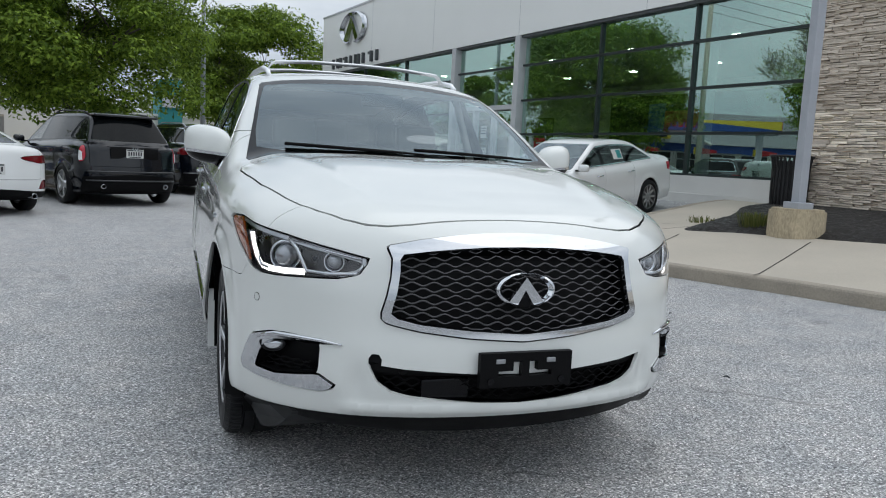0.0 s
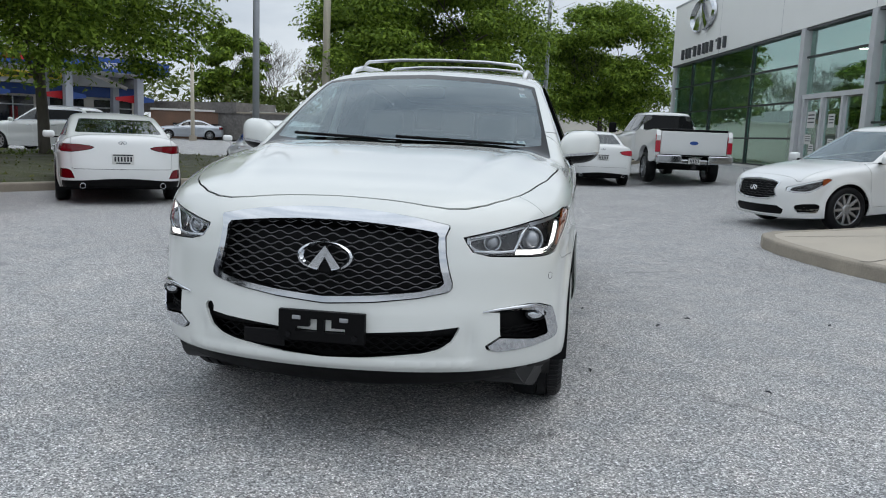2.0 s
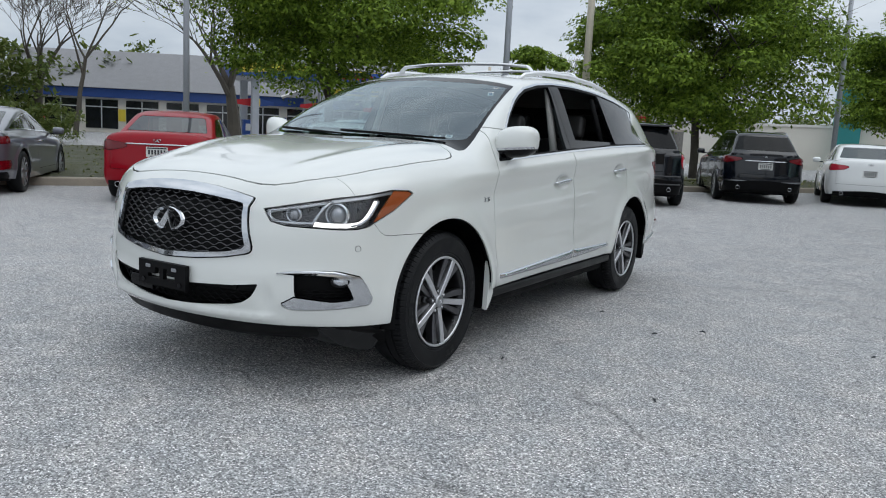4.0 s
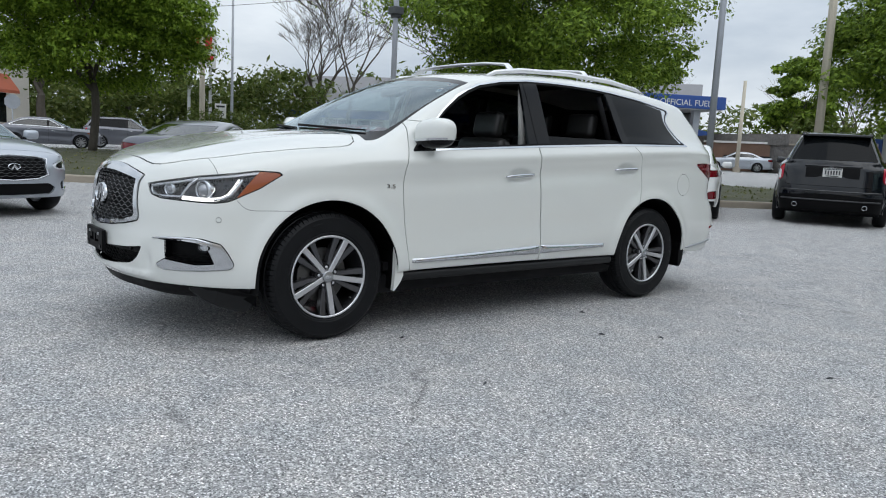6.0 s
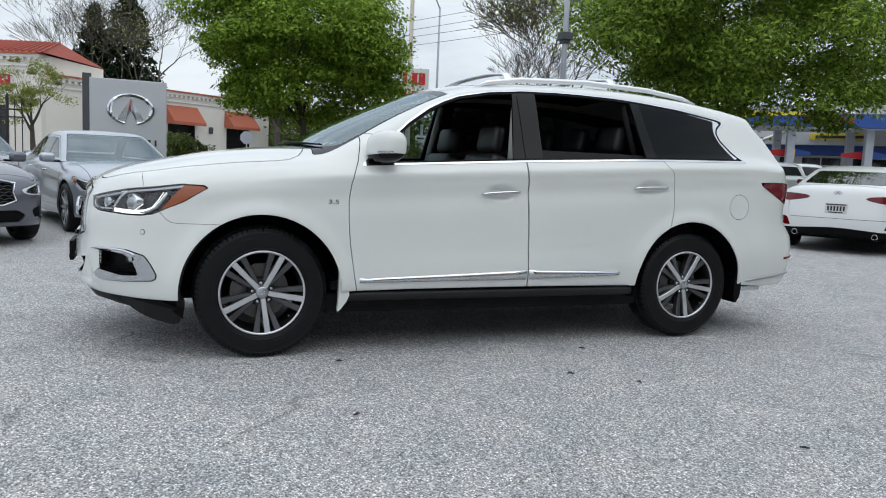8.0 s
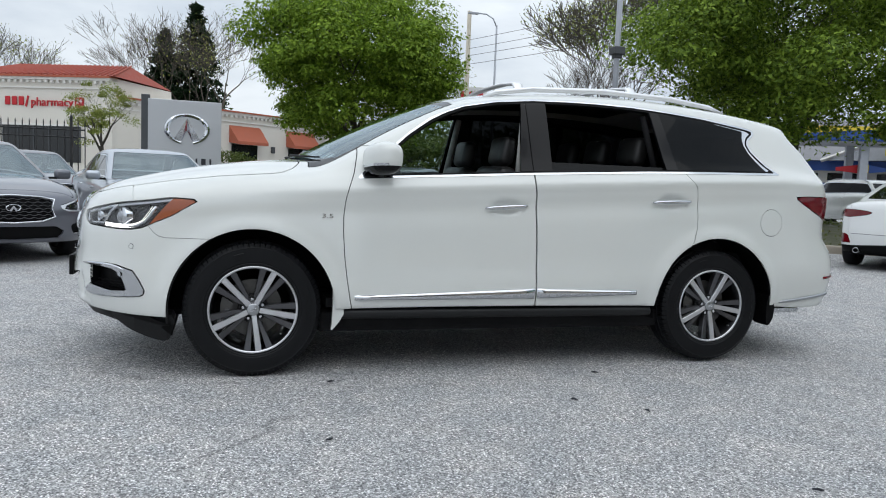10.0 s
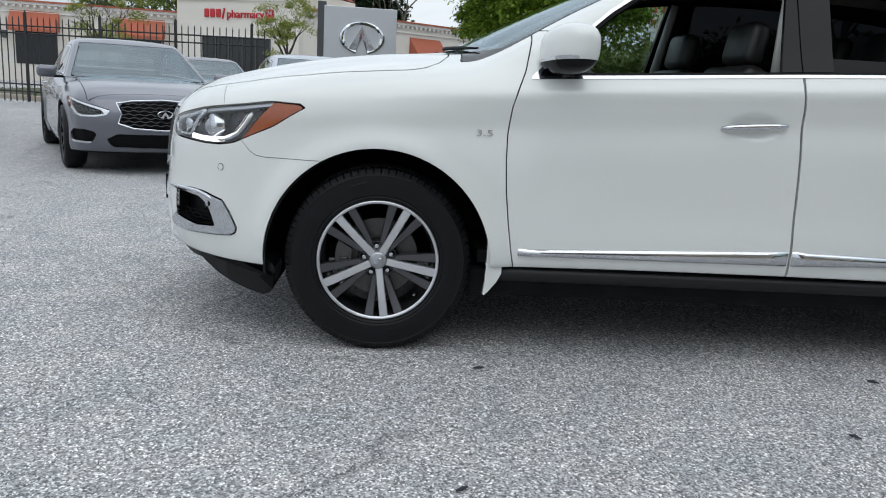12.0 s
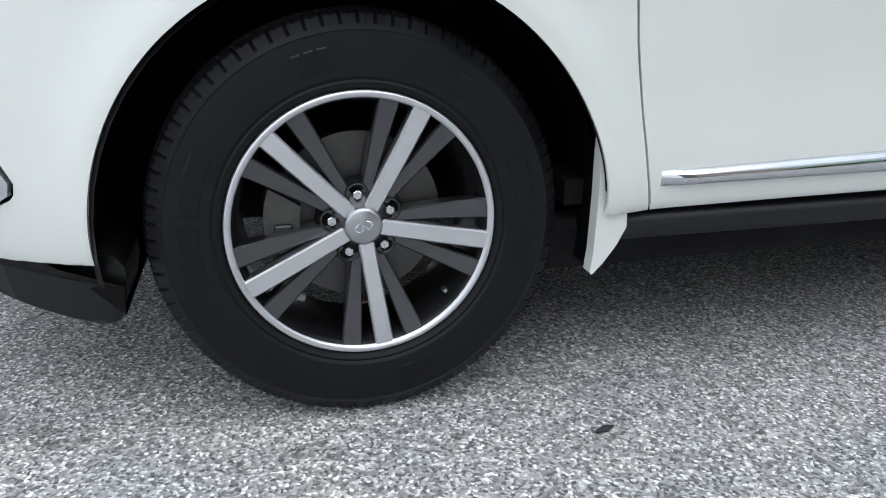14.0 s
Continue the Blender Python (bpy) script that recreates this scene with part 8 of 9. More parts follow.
def shade_tree(name, seed, base, height, width, clear, label, group="", leaf=LEAF, clumps=230, per=105, size=0.095):
    """A broad street tree: forked trunk, limbs, and a crown of leafy sprays with gaps."""
    rng = random.Random(seed)
    t = thing(name, Matrix.Translation(base), label, "tree", group)
    vs, fs, ends = limb_tree(rng, height, 0.72, 0.17, 4, 3, 0.8, 0.24)
    top = max(e.z for e in ends)
    k = (height - 0.8) / top
    wide = max(1e-3, np.percentile([math.hypot(e.x, e.y) for e in ends], 92))
    kw = min(1.6, width / 2 * 0.9 / wide)
    zt = lambda v: Vector((v.x * (1 + (kw - 1) * min(1, v.z / 3)), v.y * (1 + (kw - 1) * min(1, v.z / 3)), v.z * k))
    mesh_obj("trunk", [zt(v) for v in vs], fs, BARK, t, "grey forked trunk and limbs", smooth=True)
    mid, n_b, cs, rs = (clear + height) / 2, clumps, [], []
    tries = 0
    while len(cs) < n_b and tries < 20000:
        tries += 1
        v = Vector((rng.gauss(0, 1), rng.gauss(0, 1), rng.gauss(0, 1))).normalized() * (0.35 + 0.65 * rng.random() ** 0.6)
        q = Vector((v.x * width * 0.44, v.y * width * 0.44, mid + v.z * (height - clear) * 0.46))
        hang = clear + 1.2 * max(0, math.hypot(q.x, q.y) / (width / 2) - 0.25) * (0.5 + noise.noise((q.x, q.y, seed)))
        if q.z > hang and noise.noise((q.x * 0.5 + seed, q.y * 0.5, q.z * 0.65)) > -0.26:
            cs.append(q)
            rs.append(width * rng.uniform(0.05, 0.135))
    V, Fq = bough_leaves(rng, cs, rs, per, size)
    quick_mesh("crown", V, Fq, leaf, t, "dense green leafy crown")
    return t


shade_tree("tree", 3, (-13.6, 15.9, 0.25), 8.6, 10.6, 1.7, "broad leafy green tree on the verge", "verge trees", clumps=135, per=820, size=0.075)
shade_tree("tree", 11, (-4.5, 26.6, 0.1), 9.0, 10.6, 1.5, "broad leafy green tree behind parked cars", "verge trees", clumps=150, per=720, size=0.088)
shade_tree("tree", 17, (2.9, 40.3, 0.2), 9.2, 9.0, 1.4, "rounded leafy tree beside the showroom", "verge trees", clumps=125, per=620, size=0.105)
shade_tree("tree", 23, (-27.2, 5.2, 0.2), 9.6, 9.8, 2.3, "bright green leafy tree by the sign", "verge trees", leaf=LEAF_LIGHT, clumps=150, per=860, size=0.085)
shade_tree("tree", 29, (-46, 64, 0), 13, 9, 2.0, "tall green roadside tree", leaf=LEAF, clumps=60, per=220, size=0.24)
shade_tree("tree", 31, (-30.5, 66, 0), 11, 8, 2.0, "tall green roadside tree", leaf=LEAF, clumps=60, per=220, size=0.24)
shade_tree("tree", 37, (-66, -24, 0), 13.5, 11, 3.0, "tall half-open green tree behind the pharmacy", leaf=LEAF_FAR, clumps=48, per=180, size=0.2)
for i, (x, y, h) in enumerate(((-37.3, -6.1, 5.7), (-33.0, -13.7, 5.2))):
    shade_tree("sapling", 41 + i, (x, y, 0.5), h, 3.6, 1.4, "young tree just coming into leaf", "saplings", leaf=LEAF_BUD, clumps=40, per=150, size=0.06)


def bare_tree(seed, base, height, label, buds=0, spread=0.55, levels=6):
    rng = random.Random(seed)
    t = thing("bare_tree", Matrix.Translation(base), label, "tree", "bare trees")
    vs, fs, ends = limb_tree(rng, height, spread, 0.30 if levels == 6 else 0.075, levels, 3, 0.9, 0.2 if levels == 6 else 0.11, 0.008)
    k = height / max(e.z for e in ends)
    mesh_obj("trunk", [v * k for v in vs], fs, BARK, t, "bare branching trunk")
    if buds:
        V, Fq = leaf_cloud(rng, [e * k for e in ends], buds, 0.5, 0.10, 0.3)
        quick_mesh("young_foliage", V, Fq, LEAF_BUD, t, "sparse young leaves")
    return t


bare_tree(5, (-45.5, 27.0, 0), 18.5, "large bare upright tree with many fine twigs", 2, 0.58, 7)
bare_tree(9, (-34.0, 30.5, 0), 12.0, "bare tree with a few young leaves", 2)
for i, (x, y, h) in enumerate(((-66, -6, 16), (-62, -1.0, 15), (-58, 9, 15), (-60, 16, 14), (-30, 74, 11), (-22, 70, 10), (-14, 72, 10), (-64, -20, 13), (-52, 28, 13))):
    bare_tree(60 + i, (x, y, 0), h, "bare leafless tree against the sky", 1 if i % 2 else 0)


def conifer(seed, base, h, w):
    rng = random.Random(seed)
    t = thing("conifer", Matrix.Translation(base), "tall dark green conifer", "tree", "conifers")
    bm = bmesh.new()
    cyl(bm, (0, 0, 0), (0, 0, h * 0.96), 0.25, 0.03, seg=8)
    part("trunk", bm, BARK, t)
    cs = []
    z = h * 0.12
    while z < h:
        f = (1 - z / h) ** 0.85
        n = int(4 + 9 * f)
        for i in range(n):
            a = rng.uniform(0, 6.28)
            for rr in (0.35, 0.7, 1.0):
                r = w / 2 * f * rr * rng.uniform(0.8, 1.15)
                cs.append((r * math.cos(a), r * math.sin(a), z - 0.45 * rr * f))
        z += h * 0.035
    V, Fq = leaf_cloud(rng, cs, 16, 0.5, 0.26, 0.16)
    quick_mesh("needles", V, Fq, NEEDLE, t, "dark drooping needle boughs")
    return t


conifer(2, (-65.5, -2.6, 0.5), 14.8, 9.5)
conifer(4, (-66.5, -5.2, 0.5), 12.5, 9)


def thicket(name, seed, line, depth, h0, h1, n, leaf, label, size=0.3, per=34):
    """Woods or a hedge along a line: leafy clumps of uneven height; too many to count."""
    rng = random.Random(seed)
    cs = []
    for _ in range(n):
        j = rng.random() * (len(line) - 1)
        a, b = line[int(j)], line[min(len(line) - 1, int(j) + 1)]
        x, y = a[0] + (b[0] - a[0]) * (j % 1) + rng.uniform(-depth, depth), a[1] + (b[1] - a[1]) * (j % 1) + rng.uniform(-depth, depth)
        top = h0 + (h1 - h0) * (0.5 + 0.9 * noise.noise((x * 0.13, y * 0.13, seed)))
        cs.append((x, y, max(0.2, top) * rng.random() ** 0.6))
    V, Fq = leaf_cloud(rng, cs, per, size * 4.2, size, size * 1.1)
    return tagged(quick_mesh(name, V, Fq, leaf), label, "trees" if h1 > 3 else "shrubs", kind="stuff")


thicket("far_woods", 71, [(-80, -40), (-76, -5), (-70, 20), (-62, 45), (-50, 72), (-20, 92), (10, 95), (40, 90)], 5, 4.0, 8.5, 1150, LEAF_FAR, "far mixed woods in spring leaf", 0.42, 30)
thicket("woods", 72, [(-70, 9), (-58, 14), (-54, 20), (-50, 26)], 3.0, 2.5, 7.0, 420, LEAF_FAR, "roadside trees in young leaf", 0.26, 34)
thicket("shrubs", 73, [(-33, 11.5), (-33, 14), (-31, 18)], 1.2, 1.2, 2.6, 170, LEAF_FAR, "rough green shrubs beside the road", 0.085, 80)
thicket("shrubs", 74, [(-28, -0.8), (-29, 1.2)], 0.8, 1.2, 2.2, 70, LEAF_FAR, "rough green shrubs beside the sign", 0.085, 70)
thicket("shrubs", 75, [(-14.5, 14.0), (-12.8, 17.2)], 0.5, 0.25, 0.5, 60, LEAF_FAR, "low clipped shrubs round the trunk", 0.06, 40)
thicket("woods", 76, [(-34, 62), (-26, 66), (-14, 68), (-4, 70)], 2.5, 2.0, 5.5, 260, LEAF_FAR, "trees behind the roadside wall", 0.28, 30)

# ---- poles, signs and fences ----
def pole(name, x, y, h, r0, r1, material, label, head=None):
    z = rise(x, y)
    p = thing(name, Matrix.Translation((x, y, z)), label, "pole")
    bm = bmesh.new()
    cyl(bm, (0, 0, 0), (0, 0, h), r0, r1, seg=16)
    part("shaft", bm, material, p, smooth=True)
    bm = bmesh.new()
    cyl(bm, (0, 0, 0), (0, 0, 0.35), r0 * 1.9, r0 * 1.8, seg=16)
    part("footing", bm, KERB, p)
    return p


pole("lamp_post", -7.75, 16.9, 9.5, 0.10, 0.075, POLE_GREY, "tall grey round lamp post on the verge")
pole("utility_pole", -7.5, 22.5, 10.5, 0.14, 0.11, WOOD_POLE, "weathered timber utility pole")
pole("lamp_post", 0.0, 29.1, 9.5, 0.10, 0.075, POLE_GREY, "tall grey round lamp post before trees")
pole("utility_pole", -38, 13.5, 11, 0.16, 0.12, WOOD_POLE, "weathered timber utility pole by the road")
pole("utility_pole", -24.5, 46, 6.2, 0.14, 0.11, WOOD_POLE, "short timber pole by the masonry wall")
fl = pole("floodlight_post", -12.9, 9.6, 9.0, 0.08, 0.065, POLE_GREY, "grey post carrying a small dark floodlight box")
bm = boxes((0, 0, 4.62, 0.34, 0.30, 0.20), (0, 0, 4.48, 0.22, 0.2, 0.1), bevel=0.02)
part("lamp_box", bm, POLE_DARK, fl, "dark lamp box")
sl = pole("street_lamp", -37.4, 15.0, 10.2, 0.09, 0.05, POLE_GREY, "slim street lamp with a curved arm")
vs, fs = tube([(0, 0, 10.1), (0.05, -0.25, 10.55), (0.1, -0.7, 10.75), (0.15, -1.2, 10.75)], 0.04, 8)
mesh_obj("arm", vs, fs, POLE_GREY, sl, smooth=True)
part("lamp_head", boxes((0.17, -1.5, 10.72, 0.22, 0.6, 0.12), bevel=0.04), POLE_GREY, sl)
for k, (za, zb) in enumerate(((9.4, 10.2), (8.9, 9.7), (8.5, 9.2), (8.0, 8.8))):
    pts = []
    for i in range(25):
        t = i / 24
        pts.append((-38 + (30.5) * t, 13.5 + 9.0 * t + (-18 * math.sin(math.pi * t) * 0), za + (zb - za) * t - 0.5 * math.sin(math.pi * t)))
    vs, fs = tube(pts, 0.012, 4)
    tagged(mesh_obj("overhead_cable", vs, fs, IRON), "thin black overhead cable between poles", "cable", "overhead cables")

# brand sign on the verge
TM = Matrix.Translation((-17.2, -1.2, 0.2)) @ Matrix.Rotation(math.atan2(1.77, -0.12), 4, "Z")
totem = thing("totem_sign", TM, "silver upright sign panel with chrome oval badge", "sign")
part("panel", boxes((0, 0, 1.42, 1.92, 0.10, 2.84), bevel=0.012), TOTEM, totem, "silver sign face")
part("back_panel", boxes((-1.02, 0.12, 1.47, 0.22, 0.30, 2.94), bevel=0.01), POLE_DARK, totem, "dark sign spine")
oval_badge(totem, Matrix.Translation((0.05, -0.052, 2.06)), 1.22, 0.86, CHROME, 0.06)
for i, w in enumerate((0.05, 0.13, 0.11, 0.05, 0.13, 0.05, 0.12, 0.05)):
    part("sign_bar", boxes((-0.62 + i * 0.185, -0.058, 1.18, w, 0.014, 0.17)), INK, totem, "dark raised sign bar")

# stop sign seen from behind, speed limit
ss = pole("stop_sign", -41.5, 4.6, 2.6, 0.035, 0.035, POLE_GREY, "eight-sided road sign seen from behind")
bm = bmesh.new()
bmesh.ops.create_cone(bm, cap_ends=True, segments=8, radius1=0.40, radius2=0.40, depth=0.02, matrix=Matrix.Translation((0.03, 0, 2.25)) @ Matrix.Rotation(radians(90), 4, "Y") @ Matrix.Rotation(radians(22.5), 4, "Z"))
part("plate", bm, POLE_GREY, ss, "grey sign back")
sp = pole("speed_sign", -32.7, 12.5, 2.7, 0.03, 0.03, POLE_GREY, "white speed limit sign reading 25")
m = Matrix.Rotation(radians(65), 4, "Z")
part("plate", boxes((0, -0.04, 2.2, 0.55, 0.015, 0.72), bevel=0.005, m=m), PLATE_WHITE, sp, "white sign plate")
text_mesh("figures", "25", 0.36, m @ Matrix.Translation((0, -0.052, 2.06)) @ Matrix.Rotation(radians(90), 4, "X"), INK, sp, 0.003, "black figures")
part("print_bar", boxes((0, -0.05, 2.42, 0.40, 0.006, 0.09), m=m), INK, sp)

# iron fence before the pharmacy
fence = thing("iron_fence", None, "black iron picket fence with pointed posts", "fence")
fa, fb = Vector((-18.7, -14.6, 0.05)), Vector((-17.6, -3.8, 0.05))
d = (fb - fa)
n_p = 62
for i in range(n_p + 1):
    q = fa + d * (i / n_p)
    big = i % 12 == 0
    w, h = (0.065, 2.38) if big else (0.024, 2.22)
    key = "post" if big else "picket"
    bm = bmesh.new()
    box(bm, 0, 0, h / 2, w, w, h)
    cyl(bm, (0, 0, h), (0, 0, h + 0.10), w * 0.8, 0.001, seg=4)
    ob = part(key, bm, IRON, fence)
    ob.matrix_local = Matrix.Translation(q)
for z in (0.28, 0.48, 1.85, 2.05):
    vs, fs = tube([fa + Vector((0, 0, z)), fb + Vector((0, 0, z))], 0.02, 4)
    mesh_obj("rail", vs, fs, IRON, fence)

# ---- pharmacy ----
def wall_box(parent, name, a, b, thick, z0, z1, material, out=0.0, label=""):
    """An upright slab between two plan points, thick behind the line, out in front of it."""
    a, b = Vector((*a, 0)), Vector((*b, 0))
    d = b - a
    m = Matrix.Translation((a + b) / 2) @ Matrix.Rotation(math.atan2(d.y, d.x), 4, "Z")
    bm = boxes((0, (-thick + out) / 2, (z0 + z1) / 2, d.length, thick + out, z1 - z0), m=m)
    return part(name, bm, material, parent, label)


pharm = thing("pharmacy", None, "cream stucco pharmacy with red tiled tower and terracotta awnings", "building")
T0, T1 = (-47.6, -6.75), (-51.6, -15.6)
R0, R1 = (-60.5, 8.5), (-47.6, -6.75)
L0, L1 = (-51.8, -15.7), (-48.5, -33)
tw = wall_box(pharm, "tower", T0, T1, 7, 0, 6.75, STUCCO, 0.5, "cream tower front")
wall_box(pharm, "wall", R0, R1, 8, 0, 5.6, STUCCO, 0, "cream side wall")
wall_box(pharm, "wall", L0, L1, 8, 0, 5.2, STUCCO, 0, "cream wing wall")
for a, b, z, o in ((T0, T1, 6.75, 0.5), (R0, R1, 5.6, 0), (L0, L1, 5.2, 0)):
    wall_box(pharm, "cornice", a, b, 0.1, z - 0.75, z - 0.66, STUCCO_TRIM, o + 0.10)
    wall_box(pharm, "cornice", a, b, 0.1, z - 0.22, z - 0.05, STUCCO_TRIM, o + 0.22)
    wall_box(pharm, "cornice", a, b, 0.1, z - 0.05, z + 0.06, AWNING, o + 0.32, "red-brown coping")
    av, bv = Vector((*a, 0)), Vector((*b, 0))
    d = bv - av
    n = int(d.length / 0.42)
    m0 = Matrix.Rotation(math.atan2(d.y, d.x), 4, "Z")
    bm = bmesh.new()
    for i in range(n):
        q = av + d * ((i + 0.5) / n)
        box(bm, 0, o + 0.11, z - 0.32, 0.18, 0.2, 0.16, m=Matrix.Translation(q) @ m0)
    tagged(part("cornice_band", bm, STUCCO_TRIM, pharm, "toothed cornice band"), kind="stuff")
# hipped tile roof on the tower
av, bv = Vector((*T0, 6.81)), Vector((*T1, 6.81))
d = (bv - av).normalized()
o = Vector((-d.y, d.x, 0))
vs = [av + o * 0.8 - d * 0.3, bv + o * 0.8 + d * 0.3, bv - o * 3 - d * 0.2 + Vector((0, 0, 1.1)) - d * 0.6, av - o * 3 + d * 0.8 + Vector((0, 0, 1.1)), av - o * 7, bv - o * 7]
roof = mesh_obj("roof", vs, [(0, 1, 2, 3), (1, 5, 2), (0, 3, 4), (2, 5, 4, 3)], RED_TILE, pharm, "red tiled hip roof")
bm = bmesh.new()
for i in range(26):
    t = i / 25
    cyl(bm, vs[0].lerp(vs[1], t) + Vector((0, 0, 0.04)), vs[3].lerp(vs[2], t) + Vector((0, 0, 0.05)), 0.07, seg=6)
part("roof_rib", bm, RED_TILE, roof)
TMX = Matrix.Translation((Vector((*T0, 0)) + Vector((*T1, 0))) / 2) @ Matrix.Rotation(math.atan2(T1[1] - T0[1], T1[0] - T0[0]), 4, "Z")
part("shop_window", boxes((0.0, 0.52, 2.5, 5.4, 0.06, 2.3), m=TMX), DARK_WINDOW, pharm, "dark shop window")
for i in range(6):
    part("window_bar", boxes((-2.7 + i * 1.08, 0.56, 2.5, 0.07, 0.05, 2.3), m=TMX), POLE_DARK, pharm)
part("window_head", boxes((0.0, 0.56, 3.7, 5.7, 0.12, 0.14), m=TMX), STUCCO_TRIM, pharm)
# red sign: brand as bars, then the word
for i in range(3):
    part("sign_bar", boxes((2.35 - i * 0.48, 0.55, 5.18, 0.36, 0.08, 0.55), bevel=0.06, m=TMX), SIGN_RED, pharm, "red raised sign bar")
part("sign_bar", boxes((0.98, 0.55, 5.16, 0.10, 0.08, 0.7), m=TMX @ Matrix.Translation((0.98, 0, 5.16)) @ Matrix.Rotation(radians(-14), 4, "Y") @ Matrix.Translation((-0.98, 0, -5.16))), SIGN_RED, pharm, "red slanting bar")
text_mesh("sign_word", "pharmacy", 0.76, TMX @ Matrix.Translation((-0.75, 0.55, 5.12)) @ Matrix.Rotation(radians(180), 4, "Z") @ Matrix.Rotation(radians(90), 4, "X"), SIGN_RED, pharm, 0.04, "red sign lettering")
part("sign_box", boxes((-2.65, 0.55, 5.14, 0.62, 0.08, 0.66), bevel=0.03, m=TMX), SIGN_RED, pharm, "small red sign box")
text_mesh("sign_figures", "24", 0.42, TMX @ Matrix.Translation((-2.65, 0.60, 5.22)) @ Matrix.Rotation(radians(180), 4, "Z") @ Matrix.Rotation(radians(90), 4, "X"), PLATE_WHITE, pharm, 0.01, "white figures")


def awning(parent, m, x, z, w, h, dep):
    vs = [(x - w / 2, 0.02, z + h), (x + w / 2, 0.02, z + h), (x + w / 2, dep, z), (x - w / 2, dep, z), (x - w / 2, dep, z - 0.22), (x + w / 2, dep, z - 0.22), (x - w / 2, 0.02, z - 0.1), (x + w / 2, 0.02, z - 0.1)]
    vs = [tuple(m @ Vector(v)) for v in vs]
    return fix_normals(mesh_obj("awning", vs, [(0, 1, 2, 3), (3, 2, 5, 4), (0, 3, 4, 6), (1, 7, 5, 2)], AWNING, parent, "terracotta cloth awning"))


RMX = Matrix.Translation((Vector((*R0, 0)) + Vector((*R1, 0))) / 2) @ Matrix.Rotation(math.atan2(R1[1] - R0[1], R1[0] - R0[0]), 4, "Z")
LMX = Matrix.Translation((Vector((*L0, 0)) + Vector((*L1, 0))) / 2) @ Matrix.Rotation(math.atan2(L1[1] - L0[1], L1[0] - L0[0]), 4, "Z")
for mx, xs in ((RMX, (-6.4, -0.6, 5.6)), (LMX, (-6.2, 0.5))):
    for x in xs:
        awning(pharm, mx, x, 3.45, 3.0, 1.15, 1.0)
        part("shop_window", boxes((x, 0.03, 2.2, 2.5, 0.06, 2.1), m=mx), DARK_WINDOW, pharm, "dark shop window")
    for x in (-3.4, 2.4):
        part("wall_lamp", boxes((x, 0.12, 3.0, 0.3, 0.22, 0.5), bevel=0.04, m=mx), POLE_DARK, pharm, "dark wall lamp")

# tall pharmacy pylon sign, far up the road
py = thing("pylon_sign", Matrix.Translation((-51.9, 18.4, 0)) @ Matrix.Rotation(radians(70), 4, "Z"), "white pylon sign with red bars on two posts", "sign")
for x in (-0.75, 0.75):
    part("post", boxes((x, 0, 3.2, 0.22, 0.22, 6.4), bevel=0.02), WHITE_METAL, py)
part("panel", boxes((0, 0, 7.2, 2.3, 0.35, 2.6), bevel=0.03), PLATE_WHITE, py)
for i in range(3):
    part("sign_bar", boxes((-0.62 + i * 0.62, -0.19, 7.7, 0.48, 0.03, 0.9), bevel=0.05), SIGN_RED, py, "red sign bar")
part("sign_bar", boxes((0, -0.19, 6.6, 1.9, 0.03, 0.35)), SIGN_RED, py, "red sign bar")

# ---- filling station ----
shop = thing("station_shop", Matrix.Translation((-52.5, 39.0, 0)) @ Matrix.Rotation(math.atan2(8.0, 12.0), 4, "Z"), "long station shop with grey roof, white gable and blue band", "building")
part("wall", boxes((5.2, 4, 1.9, 37.6, 8, 3.8)), STUCCO, shop, "pale shop wall")
part("band", boxes((5.2, -0.3, 3.5, 38.0, 0.5, 0.75), bevel=0.02), BLUE_BAND, shop, "blue fascia band")
vs = [(-14, -0.9, 3.9), (24.4, -0.9, 3.9), (24.4, 4.5, 7.4), (-14, 4.5, 7.4), (-14, 9, 3.9), (24.4, 9, 3.9)]
fix_normals(mesh_obj("roof", vs, [(0, 1, 2, 3), (3, 2, 5, 4), (0, 3, 4), (1, 5, 2), (0, 4, 5, 1)], ROOF_GREY, shop, "grey shingle roof"))
gable = fix_normals(mesh_obj("gable", *prism([(11.0, 3.9), (23.0, 3.9), (17.0, 6.3)], -1.3, -1.0, "xz"), WHITE_METAL, shop, "white gable over the entrance"))
for x0, x1 in ((10.6, 17.0), (23.4, 17.0)):
    vs, fs = tube([(x0, -1.32, 3.85), (x1, -1.32, 6.45)], 0.14, 4)
    mesh_obj("bargeboard", vs, fs, STUCCO_TRIM, gable)
part("sign_board", boxes((17.0, -1.36, 4.5, 4.2, 0.08, 0.5), bevel=0.02), YELLOW, gable, "yellow sign board")
part("sign_bar", boxes((17.0, -1.42, 4.5, 3.4, 0.04, 0.2)), INK, gable, "dark sign bar")
for k in range(11):
    x = -11.6 + k * 3.4
    part("window", boxes((x, -0.03, 1.75, 2.7, 0.08, 2.4)), DARK_WINDOW, shop, "dark shop window")
    part("mullion", boxes((x, -0.08, 1.75, 0.09, 0.06, 2.4), (x, -0.08, 2.35, 2.7, 0.06, 0.09)), WHITE_METAL, shop, "white window bars")
for x, c in ((-9.9, SIGN_RED), (-3.1, YELLOW), (3.7, SIGN_RED), (10.5, BLUE_BAND), (15.6, SIGN_RED)):
    part("poster", boxes((x, -0.06, 1.7, 0.6, 0.02, 1.0)), c, shop, "small bright poster")
can = thing("fuel_canopy", Matrix.Translation((-38.0, 34.2, 0)) @ Matrix.Rotation(math.atan2(16.0, 9.4), 4, "Z"), "long blue and yellow filling station canopy on grey columns", "canopy")
